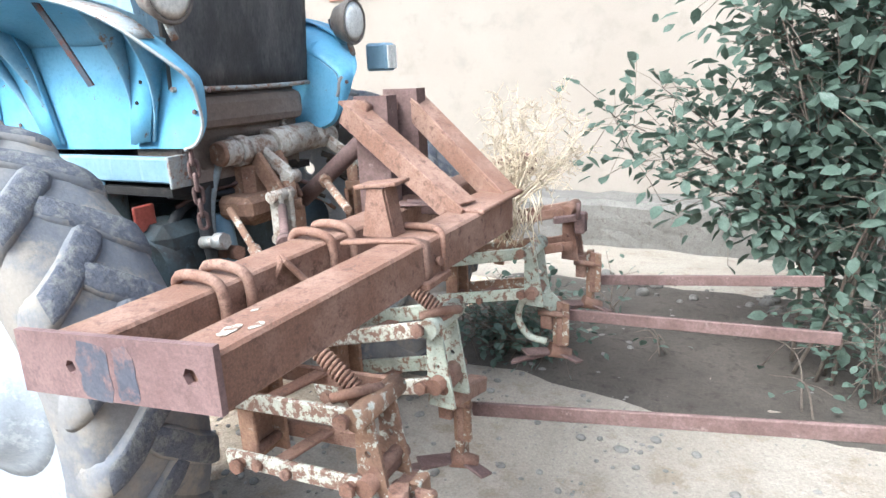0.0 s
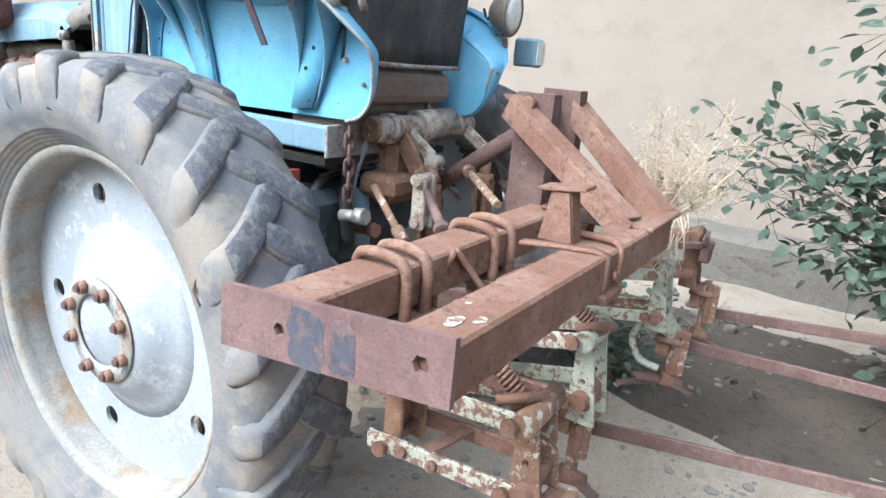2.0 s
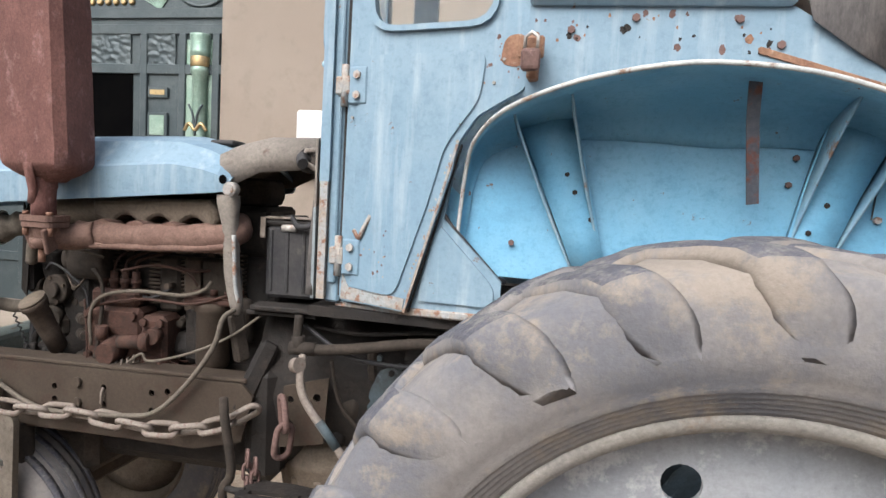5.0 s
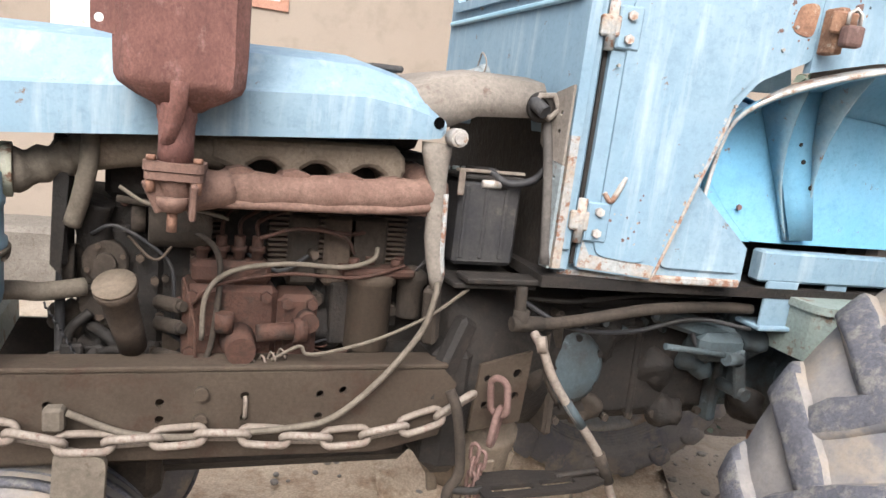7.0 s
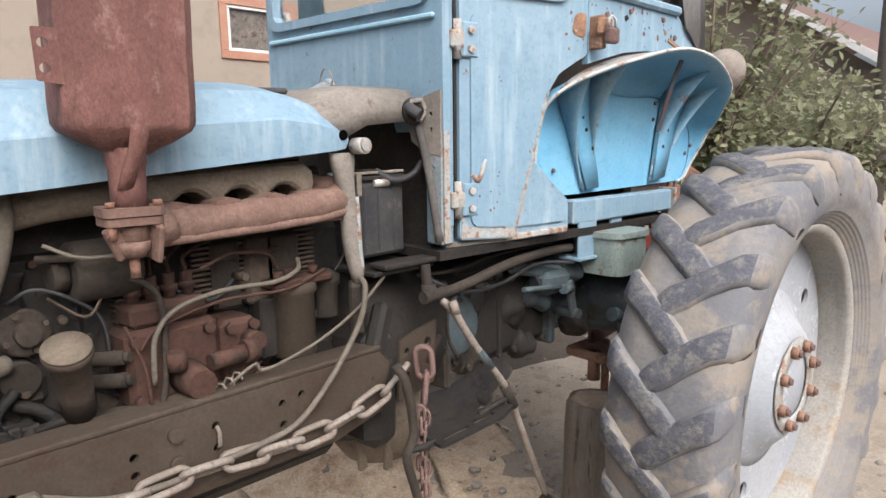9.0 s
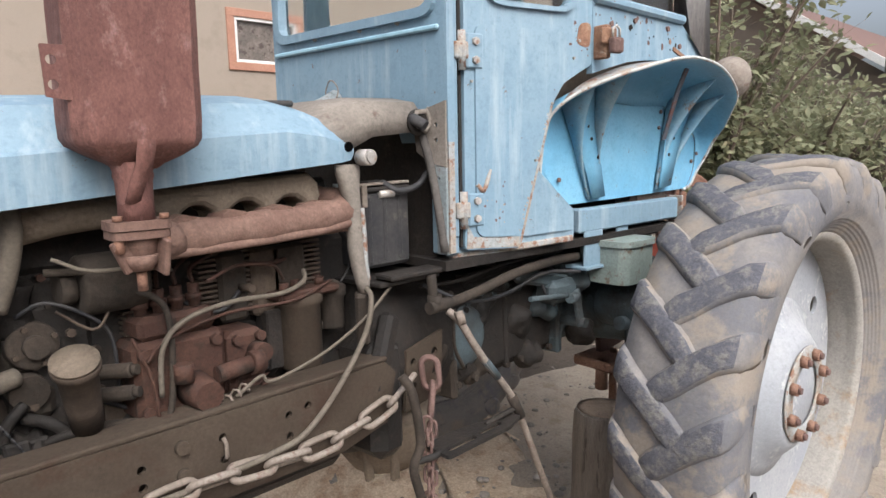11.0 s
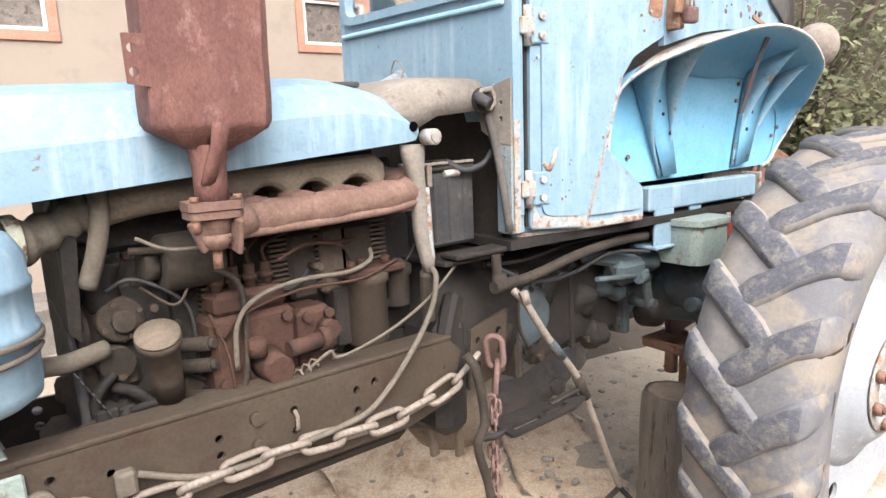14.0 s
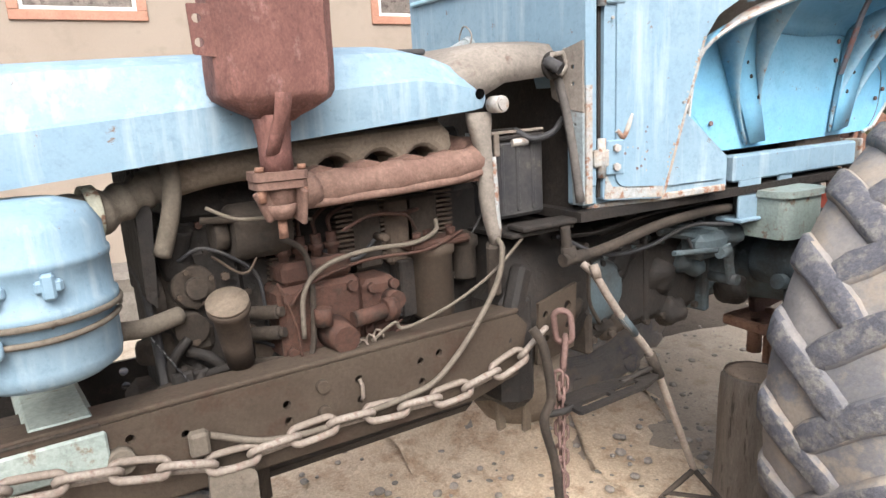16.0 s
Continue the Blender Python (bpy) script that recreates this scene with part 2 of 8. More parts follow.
M_GATE = mat("dark_grey_green_gate", (0.045, 0.06, 0.065), (0.065, 0.08, 0.083), (0.12, 0.128, 0.118), s1=4, s3=20, cut3=(0.62, 0.75), rough=0.45, metal=0.3, bump=0.1)
M_GATEGREEN = mat("patina_green_gate", (0.20, 0.29, 0.235), (0.26, 0.34, 0.28), (0.12, 0.16, 0.13), s1=7, s3=20, cut3=(0.6, 0.75), rough=0.4, metal=0.4, bump=0.1)
M_BRASS = mat("brass_ornament", (0.46, 0.34, 0.17), (0.36, 0.27, 0.15), (0.2, 0.15, 0.08), s1=20, s3=40, rough=0.35, metal=0.8, bump=0.1)
M_FRAMEBROWN = mat("brown_window_frame", (0.27, 0.135, 0.09), (0.31, 0.165, 0.115), (0.2, 0.1, 0.07), s1=5, s3=20, cut3=(0.6, 0.75), rough=0.6, bump=0.1)
M_WHITE = mat("white_plastic", (0.5, 0.5, 0.48), (0.55, 0.54, 0.53), (0.4, 0.38, 0.34), s1=5, s3=12, cut3=(0.66, 0.8), rough=0.4, bump=0.03)
M_CAR = mat("white_car_paint", (0.68, 0.69, 0.71), (0.74, 0.74, 0.75), (0.6, 0.58, 0.56), s1=2, s3=6, cut3=(0.66, 0.8), rough=0.25, bump=0.0, grain=0.02)
M_WOOD = mat("grey_log_bark", (0.15, 0.13, 0.112), (0.105, 0.09, 0.077), (0.05, 0.041, 0.035), s1=9, s3=14, cut3=(0.55, 0.62), rough=0.95, bump=0.8, stretch=(3, 3, 0.4))
M_CUT = mat("cut_log_top", (0.2, 0.155, 0.12), (0.15, 0.118, 0.092), (0.085, 0.065, 0.05), s1=14, s3=40, cut3=(0.58, 0.66), rough=0.95, bump=0.5)
M_STONE = mat("grey_pebble", (0.2, 0.18, 0.158), (0.25, 0.225, 0.2), (0.165, 0.14, 0.118), s1=9, s3=20, rough=0.95, bump=0.3, rand=0.3)
M_BARK = mat("grey_brown_bark", (0.1105, 0.0845, 0.065), (0.1495, 0.117, 0.091), None, s1=20, rough=0.95, bump=0.4)
M_STRAW = mat("dry_straw_weed", (0.44, 0.35, 0.24), (0.52, 0.42, 0.3), (0.33, 0.24, 0.15), s1=10, s3=30, rough=0.9, bump=0.0)
M_ROOF = mat("brown_roof_sheet", (0.12, 0.065, 0.05), (0.145, 0.085, 0.065), None, s1=3, rough=0.7, bump=0.1)
# flat black that stands for the shade inside openings and holes
M_DARK = mat("black_painted_opening_shade", (0.002, 0.002, 0.0022), (0.003, 0.003, 0.003), None, rough=0.9, bump=0.0, spec=0.0, grain=0)
M_LENS = mat("dusty_lamp_glass", (0.62, 0.60, 0.56), (0.70, 0.68, 0.64), (0.5, 0.47, 0.42), s1=20, s3=30, rough=0.3, bump=0.05)
M_REFL = mat("red_tail_reflector", (0.33, 0.07, 0.05), (0.38, 0.1, 0.07), None, rough=0.35, bump=0.0)
M_PLATE = mat("yellow_plate", (0.72, 0.47, 0.05), (0.74, 0.5, 0.07), None, rough=0.4, bump=0.0)


def leaf_material(name, c1, c2, c3, through):
    """Leaf paint with part of the light passing through the blade."""
    m = mat(name, c1, c2, c3, s1=5, s3=9, cut3=(0.56, 0.7), rough=0.6, bump=0.05, spec=0.3)
    n, l = m.node_tree.nodes, m.node_tree.links
    b = n["Principled BSDF"]
    t = n.new("ShaderNodeBsdfTranslucent")
    l.new(b.inputs["Base Color"].links[0].from_socket, t.inputs["Color"])
    x = n.new("ShaderNodeMixShader")
    x.inputs[0].default_value = through
    l.new(b.outputs[0], x.inputs[1])
    l.new(t.outputs[0], x.inputs[2])
    l.new(x.outputs[0], n["Material Output"].inputs["Surface"])
    return m


def ground_material():
    m = mat("dry_dirt_yard", (0.24, 0.2, 0.158), (0.28, 0.238, 0.192), (0.195, 0.15, 0.108), s1=1.6, s3=5, cut3=(0.53, 0.66), rough=0.98, bump=0.9, s2=38)
    return m


def glass_material():
    m = bpy.data.materials.new("window_glass")
    m.use_nodes = True
    b = m.node_tree.nodes["Principled BSDF"]
    b.inputs["Base Color"].default_value = (0.9, 0.93, 0.93, 1)
    b.inputs["Roughness"].default_value = 0.06
    b.inputs["Transmission Weight"].default_value = 1.0
    b.inputs["IOR"].default_value = 1.3
    return m


M_GROUND = ground_material()
M_LEAF = leaf_material("green_leaf", (0.075, 0.104, 0.076), (0.108, 0.14, 0.108), (0.165, 0.19, 0.158), 0.35)
M_LEAFDRY = leaf_material("yellowing_leaf", (0.138, 0.1552, 0.08625), (0.1898, 0.184, 0.1035), (0.2645, 0.2127, 0.115), 0.4)
# distant yellow-green leaves, with the pale haze put into their colour
M_TREE = leaf_material("yellow_green_leaf_paled_by_haze", (0.19, 0.205, 0.125), (0.25, 0.245, 0.15), (0.34, 0.28, 0.17), 0.45)
M_SOIL = mat("dark_garden_soil", (0.0561, 0.04488, 0.03498), (0.0759, 0.06138, 0.04884), (0.0363, 0.02706, 0.02046), s1=3, s3=12, cut3=(0.52, 0.66), rough=0.98, bump=1.0, s2=30)
M_GLASS = glass_material()
# glossy dark glass; brown blotches in its colour imitate blurred reflections
M_PANE = mat("dark_pane_with_painted_reflections", (0.10, 0.085, 0.075), (0.16, 0.135, 0.115), (0.06, 0.045, 0.04), s1=9, s3=16, cut3=(0.52, 0.6), rough=0.12, bump=0.0)


# ---- mesh helpers ----
def box(x0, x1, y0, y1, z0, z1, bev=0.0, seg=1):
    bm = bmesh.new()
    bmesh.ops.create_cube(bm, size=1.0, matrix=Matrix.Translation(((x0 + x1) / 2, (y0 + y1) / 2, (z0 + z1) / 2)) @ Matrix.Diagonal((x1 - x0, y1 - y0, z1 - z0, 1)))
    if bev:
        bmesh.ops.bevel(bm, geom=bm.edges[:], offset=bev, segments=seg, affect="EDGES", profile=0.5)
    return bm


def axis_frame(a, b, up=(0, 0, 1)):
    """A frame at a whose z runs towards b."""
    a, b = Vector(a), Vector(b)
    z = (b - a).normalized()
    u = Vector(up)
    if abs(z.dot(u)) > 0.98:
        u = Vector((1, 0, 0))
    x = u.cross(z).normalized()
    y = z.cross(x)
    m = Matrix((x, y, z)).transposed().to_4x4()
    m.translation = a
    return m


def beam(a, b, w, h, bev=0.004, up=(0, 0, 1)):
    """A bar of width w (sideways) and height h (upwards) from a to b."""
    ln = (Vector(b) - Vector(a)).length
    bm = box(-w / 2, w / 2, -h / 2, h / 2, 0, ln, bev)
    bmesh.ops.transform(bm, matrix=axis_frame(a, b, up), verts=bm.verts[:])
    return bm


def rod(a, b, r, r2=None, seg=14, bev=0.0):
    a, b = Vector(a), Vector(b)
    ln = (b - a).length
    bm = bmesh.new()
    bmesh.ops.create_cone(bm, cap_ends=True, segments=seg, radius1=r, radius2=r if r2 is None else r2, depth=ln,
                          matrix=axis_frame(a, b) @ Matrix.Translation((0, 0, ln / 2)))
    if bev:
        rim = [e for e in bm.edges if any(len(f.verts) > 4 for f in e.link_faces)]
        bmesh.ops.bevel(bm, geom=rim, offset=bev, segments=2, affect="EDGES", profile=0.5)
    for f in bm.faces:
        f.smooth = len(f.verts) == 4
    return bm


def lathe(profile, origin, axis=(0, 1, 0), seg=48, closed=False):
    """Turns (radius, height) pairs round an axis."""
    m = axis_frame(origin, Vector(origin) + Vector(axis))
    bm = bmesh.new()
    rings = []
    for r, h in profile:
        rings.append([bm.verts.new(m @ Vector((r * math.cos(2 * math.pi * i / seg), r * math.sin(2 * math.pi * i / seg), h))) for i in range(seg)])
    pairs = list(zip(rings, rings[1:])) + ([(rings[-1], rings[0])] if closed else [])
    for p, q in pairs:
        for i in range(seg):
            f = bm.faces.new((p[i], p[(i + 1) % seg], q[(i + 1) % seg], q[i]))
            f.smooth = True
    if not closed:
        for ring in (rings[0], rings[-1]):
            bm.faces.new(ring)
    bmesh.ops.remove_doubles(bm, verts=bm.verts[:], dist=1e-5)
    bmesh.ops.recalc_face_normals(bm, faces=bm.faces[:])
    return bm


def smooth_path(points, steps=6):
    """Catmull-Rom through the points."""
    p = [Vector(q) for q in points]
    p = [2 * p[0] - p[1]] + p + [2 * p[-1] - p[-2]]
    out = []
    for i in range(1, len(p) - 2):
        for s in range(steps):
            t = s / steps
            out.append(0.5 * (2 * p[i] + (p[i + 1] - p[i - 1]) * t + (2 * p[i - 1] - 5 * p[i] + 4 * p[i + 1] - p[i + 2]) * t * t
                              + (3 * p[i] - p[i - 1] - 3 * p[i + 1] + p[i + 2]) * t ** 3))
    out.append(p[-2])
    return out


def tube(points, r, seg=8, closed=False, radii=None):
    """A round pipe along the points, with a parallel-carried frame."""
    p = [Vector(q) for q in points]
    n = len(p)
    bm = bmesh.new()
    tang = []
    for i in range(n):
        a, b = (p[(i - 1) % n], p[(i + 1) % n]) if closed else (p[max(i - 1, 0)], p[min(i + 1, n - 1)])
        tang.append((b - a).normalized())
    u = tang[0].orthogonal().normalized()
    rings = []
    for i in range(n):
        u = (u - tang[i] * u.dot(tang[i])).normalized()
        v = tang[i].cross(u)
        rr = radii[i] if radii else r
        rings.append([bm.verts.new(p[i] + (u * math.cos(2 * math.pi * k / seg) + v * math.sin(2 * math.pi * k / seg)) * rr) for k in range(seg)])
    for i in range(n if closed else n - 1):
        q = rings[(i + 1) % n]
        for k in range(seg):
            bm.faces.new((rings[i][k], rings[i][(k + 1) % seg], q[(k + 1) % seg], q[k])).smooth = True
    if not closed:
        bm.faces.new(rings[0][::-1])
        bm.faces.new(rings[-1])
    bmesh.ops.recalc_face_normals(bm, faces=bm.faces[:])
    return bm


def inside(pt, poly):
    x, y = pt
    hit = False
    for i in range(len(poly)):
        (x1, y1), (x2, y2) = poly[i - 1], poly[i]
        if (y1 > y) != (y2 > y) and x < (x2 - x1) * (y - y1) / (y2 - y1) + x1:
            hit = not hit
    return hit


def plate(outer, holes, thick, m):
    """A sheet with real holes: its outline and holes lie in m's x and y, its thickness runs along m's z from 0 to thick."""
    from mathutils.geometry import delaunay_2d_cdt
    pts, edges = [], []
    for loop in [outer, *holes]:
        k = len(pts)
        pts += [Vector(q) for q in loop]
        edges += [(k + i, k + (i + 1) % len(loop)) for i in range(len(loop))]
    vs, _, fs, *_ = delaunay_2d_cdt(pts, edges, [], 0, 1e-6)
    bm = bmesh.new()
    bv = [bm.verts.new((v.x, v.y, 0)) for v in vs]
    for f in fs:
        c = [sum(vs[i][k] for i in f) / len(f) for k in (0, 1)]
        if inside(c, outer) and not any(inside(c, h) for h in holes):
            bm.faces.new([bv[i] for i in f])
    bmesh.ops.delete(bm, geom=[v for v in bm.verts if not v.link_faces], context="VERTS")
    ext = bmesh.ops.extrude_face_region(bm, geom=bm.faces[:])
    bmesh.ops.translate(bm, verts=[g for g in ext["geom"] if isinstance(g, bmesh.types.BMVert)], vec=(0, 0, thick))
    bmesh.ops.transform(bm, matrix=m, verts=bm.verts[:])
    bmesh.ops.recalc_face_normals(bm, faces=bm.faces[:])
    return bm


def circle(cx, cy, r, seg=16):
    return [(cx + r * math.cos(2 * math.pi * i / seg), cy + r * math.sin(2 * math.pi * i / seg)) for i in range(seg)]


def rounded(points, r, seg=4):
    """A polygon with its corners rounded."""
    out = []
    n = len(points)
    for i in range(n):
        p, a, b = Vector(points[i]), Vector(points[i - 1]), Vector(points[(i + 1) % n])
        d = min(r, (a - p).length * 0.45, (b - p).length * 0.45)
        s, e = p + (a - p).normalized() * d, p + (b - p).normalized() * d
        for k in range(seg + 1):
            t = k / seg
            q = s * (1 - t) ** 2 + p * 2 * t * (1 - t) + e * t * t
            out.append((q.x, q.y))
    return out


def side(y, flip=1):
    """A frame whose x and y are the world's x and z, at depth y; thickness runs towards -y (flip 1) or +y."""
    return Matrix(((1, 0, 0, 0), (0, 0, -flip, y), (0, 1, 0, 0), (0, 0, 0, 1)))


def front(x):
    """A frame whose x and y are the world's y and z, at that x; thickness runs towards +x."""
    return Matrix(((0, 0, 1, x), (1, 0, 0, 0), (0, 1, 0, 0), (0, 0, 0, 1)))


def loft(rings, closed=True, caps=False):
    """Skins rings of equal length."""
    bm = bmesh.new()
    rv = [[bm.verts.new(q) for q in r] for r in rings]
    n = len(rings[0])
    for p, q in zip(rv, rv[1:]):
        for i in range(n if closed else n - 1):
            bm.faces.new((p[i], p[(i + 1) % n], q[(i + 1) % n], q[i])).smooth = True
    if caps:
        bm.faces.new(rv[0][::-1])
        bm.faces.new(rv[-1])
    bmesh.ops.recalc_face_normals(bm, faces=bm.faces[:])
    return bm


def thicken(bm, t):
    bmesh.ops.solidify(bm, geom=bm.faces[:], thickness=t)
    return bm


def joined(*bms):
    """Several solids as one mesh."""
    out = bmesh.new()
    for b in bms:
        me = bpy.data.meshes.new("tmp")
        b.to_mesh(me)
        b.free()
        out.from_mesh(me)
        bpy.data.meshes.remove(me)
    return out


def moved(bm, m):
    bmesh.ops.transform(bm, matrix=m, verts=bm.verts[:])
    return bm


def roughen(bm, amount, scale=6.0, cuts=0):
    if cuts:
        bmesh.ops.subdivide_edges(bm, edges=bm.edges[:], cuts=cuts, use_grid_fill=True)
    for v in bm.verts:
        v.co += noise.noise_vector(v.co * scale) * amount
    return bm


SEAT = [Matrix.Identity(4)]  # frame into which the parts being built are set


def seat(x=(1, 0, 0, 0), y=(0, 1, 0, 0), z=(0, 0, 1, 0)):
    SEAT[0] = Matrix((x, y, z, (0, 0, 0, 1)))


def thing(name, at, label, category, group="", kind=""):
    ob = new(name)
    ob.location = at
    ob.empty_display_size = 0.1
    return tagged(ob, label, category, group, kind)


def part(name, bm, material, parent, label="", kind=""):
    """One mesh object under a thing or a part; the mesh is given in the world's coordinates."""
    bmesh.ops.transform(bm, matrix=SEAT[0], verts=bm.verts[:])
    me = bpy.data.meshes.new(name)
    bm.to_mesh(me)
    bm.free()
    me.materials.append(material)
    ob = new(name, me)
    root = parent
    m = Matrix.Identity(4)
    chain = []
    while root:
        chain.append(root)
        root = root.parent
    for o in reversed(chain):
        m = m @ o.matrix_parent_inverse @ Matrix.LocRotScale(o.location, o.rotation_euler, o.scale)
    ob.parent = parent
    ob.matrix_parent_inverse = m.inverted()
    if label:
        ob["label"] = label
    if kind:
        ob["kind"] = kind
    return ob


def solid(name, bm, material, label, category, group="", kind=""):
    """A top-level thing of one mesh."""
    me = bpy.data.meshes.new(name)
    bm.to_mesh(me)
    bm.free()
    me.materials.append(material)
    return tagged(new(name, me), label, category, group, kind)


def bolts(parent, places, axis, r, h, material, name="bolt", hexa=True):
    """Alike bolt heads on one mesh, each an object of its own."""
    base = None
    for p in places:
        p = Vector(p)
        if base is None:
            base = part(name, rod(p, p + Vector(axis) * h, r, r * 0.92, 6 if hexa else 12), material, parent)
            first = p
        else:
            o = new(name, base.data)
            o.parent = parent
            o.matrix_parent_inverse = base.matrix_parent_inverse.copy()
            o.location = SEAT[0].to_3x3() @ (p - first)
    return base

def crisp(bm, angle):
    """Marks edges sharper than the angle as hard and shades the rest smooth."""
    for f in bm.faces:
        f.smooth = True
    for e in bm.edges:
        e.smooth = e.calc_face_angle(0.0) < angle



# ---- setting: yard, wall, plinth, gate, windows ----
W = 4.35  # face of the house wall


def ground_height(x, y):
    far = min(1.0, max(0.0, (math.hypot(x, y) - 6.0) / 6.0))
    h = 0.03 * noise.noise(Vector((x * 0.9, y * 0.9, 0.3))) + 0.012 * noise.noise(Vector((x * 3.1, y * 3.1, 4.0)))
    bed = 0.05 * math.exp(-((x - 0.03) ** 2 + (abs(y - 0.05) - 0.83) ** 2) / 0.09)
    return h * (1 - far) - 0.012 + bed


def build_ground():
    bm = bmesh.new()
    xs = [-400, -120, -40, -18, -10] + [-7 + 0.14 * i for i in range(101)] + [9.5, 18, 40, 120, 400]
    ys = [-400, -120, -40, -16, -8] + [-4.4 + 0.14 * i for i in range(59)] + [6, 12, 40, 120, 400]
    grid = [[bm.verts.new((x, y, ground_height(x, y))) for y in ys] for x in xs]
    for i in range(len(xs) - 1):
        for j in range(len(ys) - 1):
            bm.faces.new((grid[i][j], grid[i + 1][j], grid[i + 1][j + 1], grid[i][j + 1])).smooth = True
    return solid("ground", bm, M_GROUND, "dry dusty yard of packed earth with gravel", "ground", kind="structure")


build_ground()

WIN = [(0.56, 1.36, 2.31, 2.87), (-2.34, -1.39, 2.31, 2.87)]  # brown outer frames on the wall
GATE = (-7.1, -3.36, 0.0, 3.6)
HOLE = (-8.5, -4.09, 0.02, 3.95)  # the gateway
wall_loop = [(-14, -0.3), (6.5, -0.3), (6.5, 4.8), (-14, 4.8)]
wall_holes = [[(a + 0.05, c + 0.05), (b - 0.05, c + 0.05), (b - 0.05, d - 0.05), (a + 0.05, d - 0.05)] for a, b, c, d in WIN]
wall_holes.append([(HOLE[0], HOLE[2]), (HOLE[1], HOLE[2]), (HOLE[1], HOLE[3]), (HOLE[0], HOLE[3])])
solid("wall_north", plate(wall_loop, wall_holes, 0.35, side(W, -1)), M_WALL, "long beige plastered house wall", "wall", kind="structure")
plinth_bm = roughen(box(-3.9, 6.5, W - 0.50, W + 0.01, -0.2, 0.40, 0.05), 0.0)
bmesh.ops.subdivide_edges(plinth_bm, edges=[e for e in plinth_bm.edges if e.calc_length() > 1], cuts=60, use_grid_fill=True)
bmesh.ops.subdivide_edges(plinth_bm, edges=[e for e in plinth_bm.edges if e.calc_length() > 0.3], cuts=4, use_grid_fill=True)
solid("plinth", roughen(plinth_bm, 0.03, 5.0), M_CONC, "rough crumbling concrete plinth along the wall foot", "plinth", kind="structure")


def build_window(k, a, b, c, d):
    w = thing(f"window_{k}", ((a + b) / 2, W, c), "small high window in a brown frame with white sash", "window", kind="structure")
    fw = 0.075
    for p, q in (((a, c), (b, c + fw)), ((a, d - fw), (b, d)), ((a, c + fw), (a + fw, d - fw)), ((b - fw, c + fw), (b, d - fw))):
        part("window_frame", box(p[0], q[0], W - 0.02, W + 0.1, p[1], q[1], 0.004), M_FRAMEBROWN, w)
    a, b, c, d, sw = a + fw, b - fw, c + fw, d - fw, 0.028
    for p, q in (((a, c), (b, c + sw)), ((a, d - sw), (b, d)), ((a, c + sw), (a + sw, d - sw)), ((b - sw, c + sw), (b, d - sw))):
        part("sash", box(p[0], q[0], W - 0.008, W + 0.06, p[1], q[1], 0.003), M_WHITE, w, "white plastic sash")
    part("pane", box(a + sw, b - sw, W + 0.03, W + 0.036, c + sw, d - sw), M_PANE, w, "dark glass pane with blurred reflections painted in")


for i, q in enumerate(WIN):
    build_window(i + 1, *q)


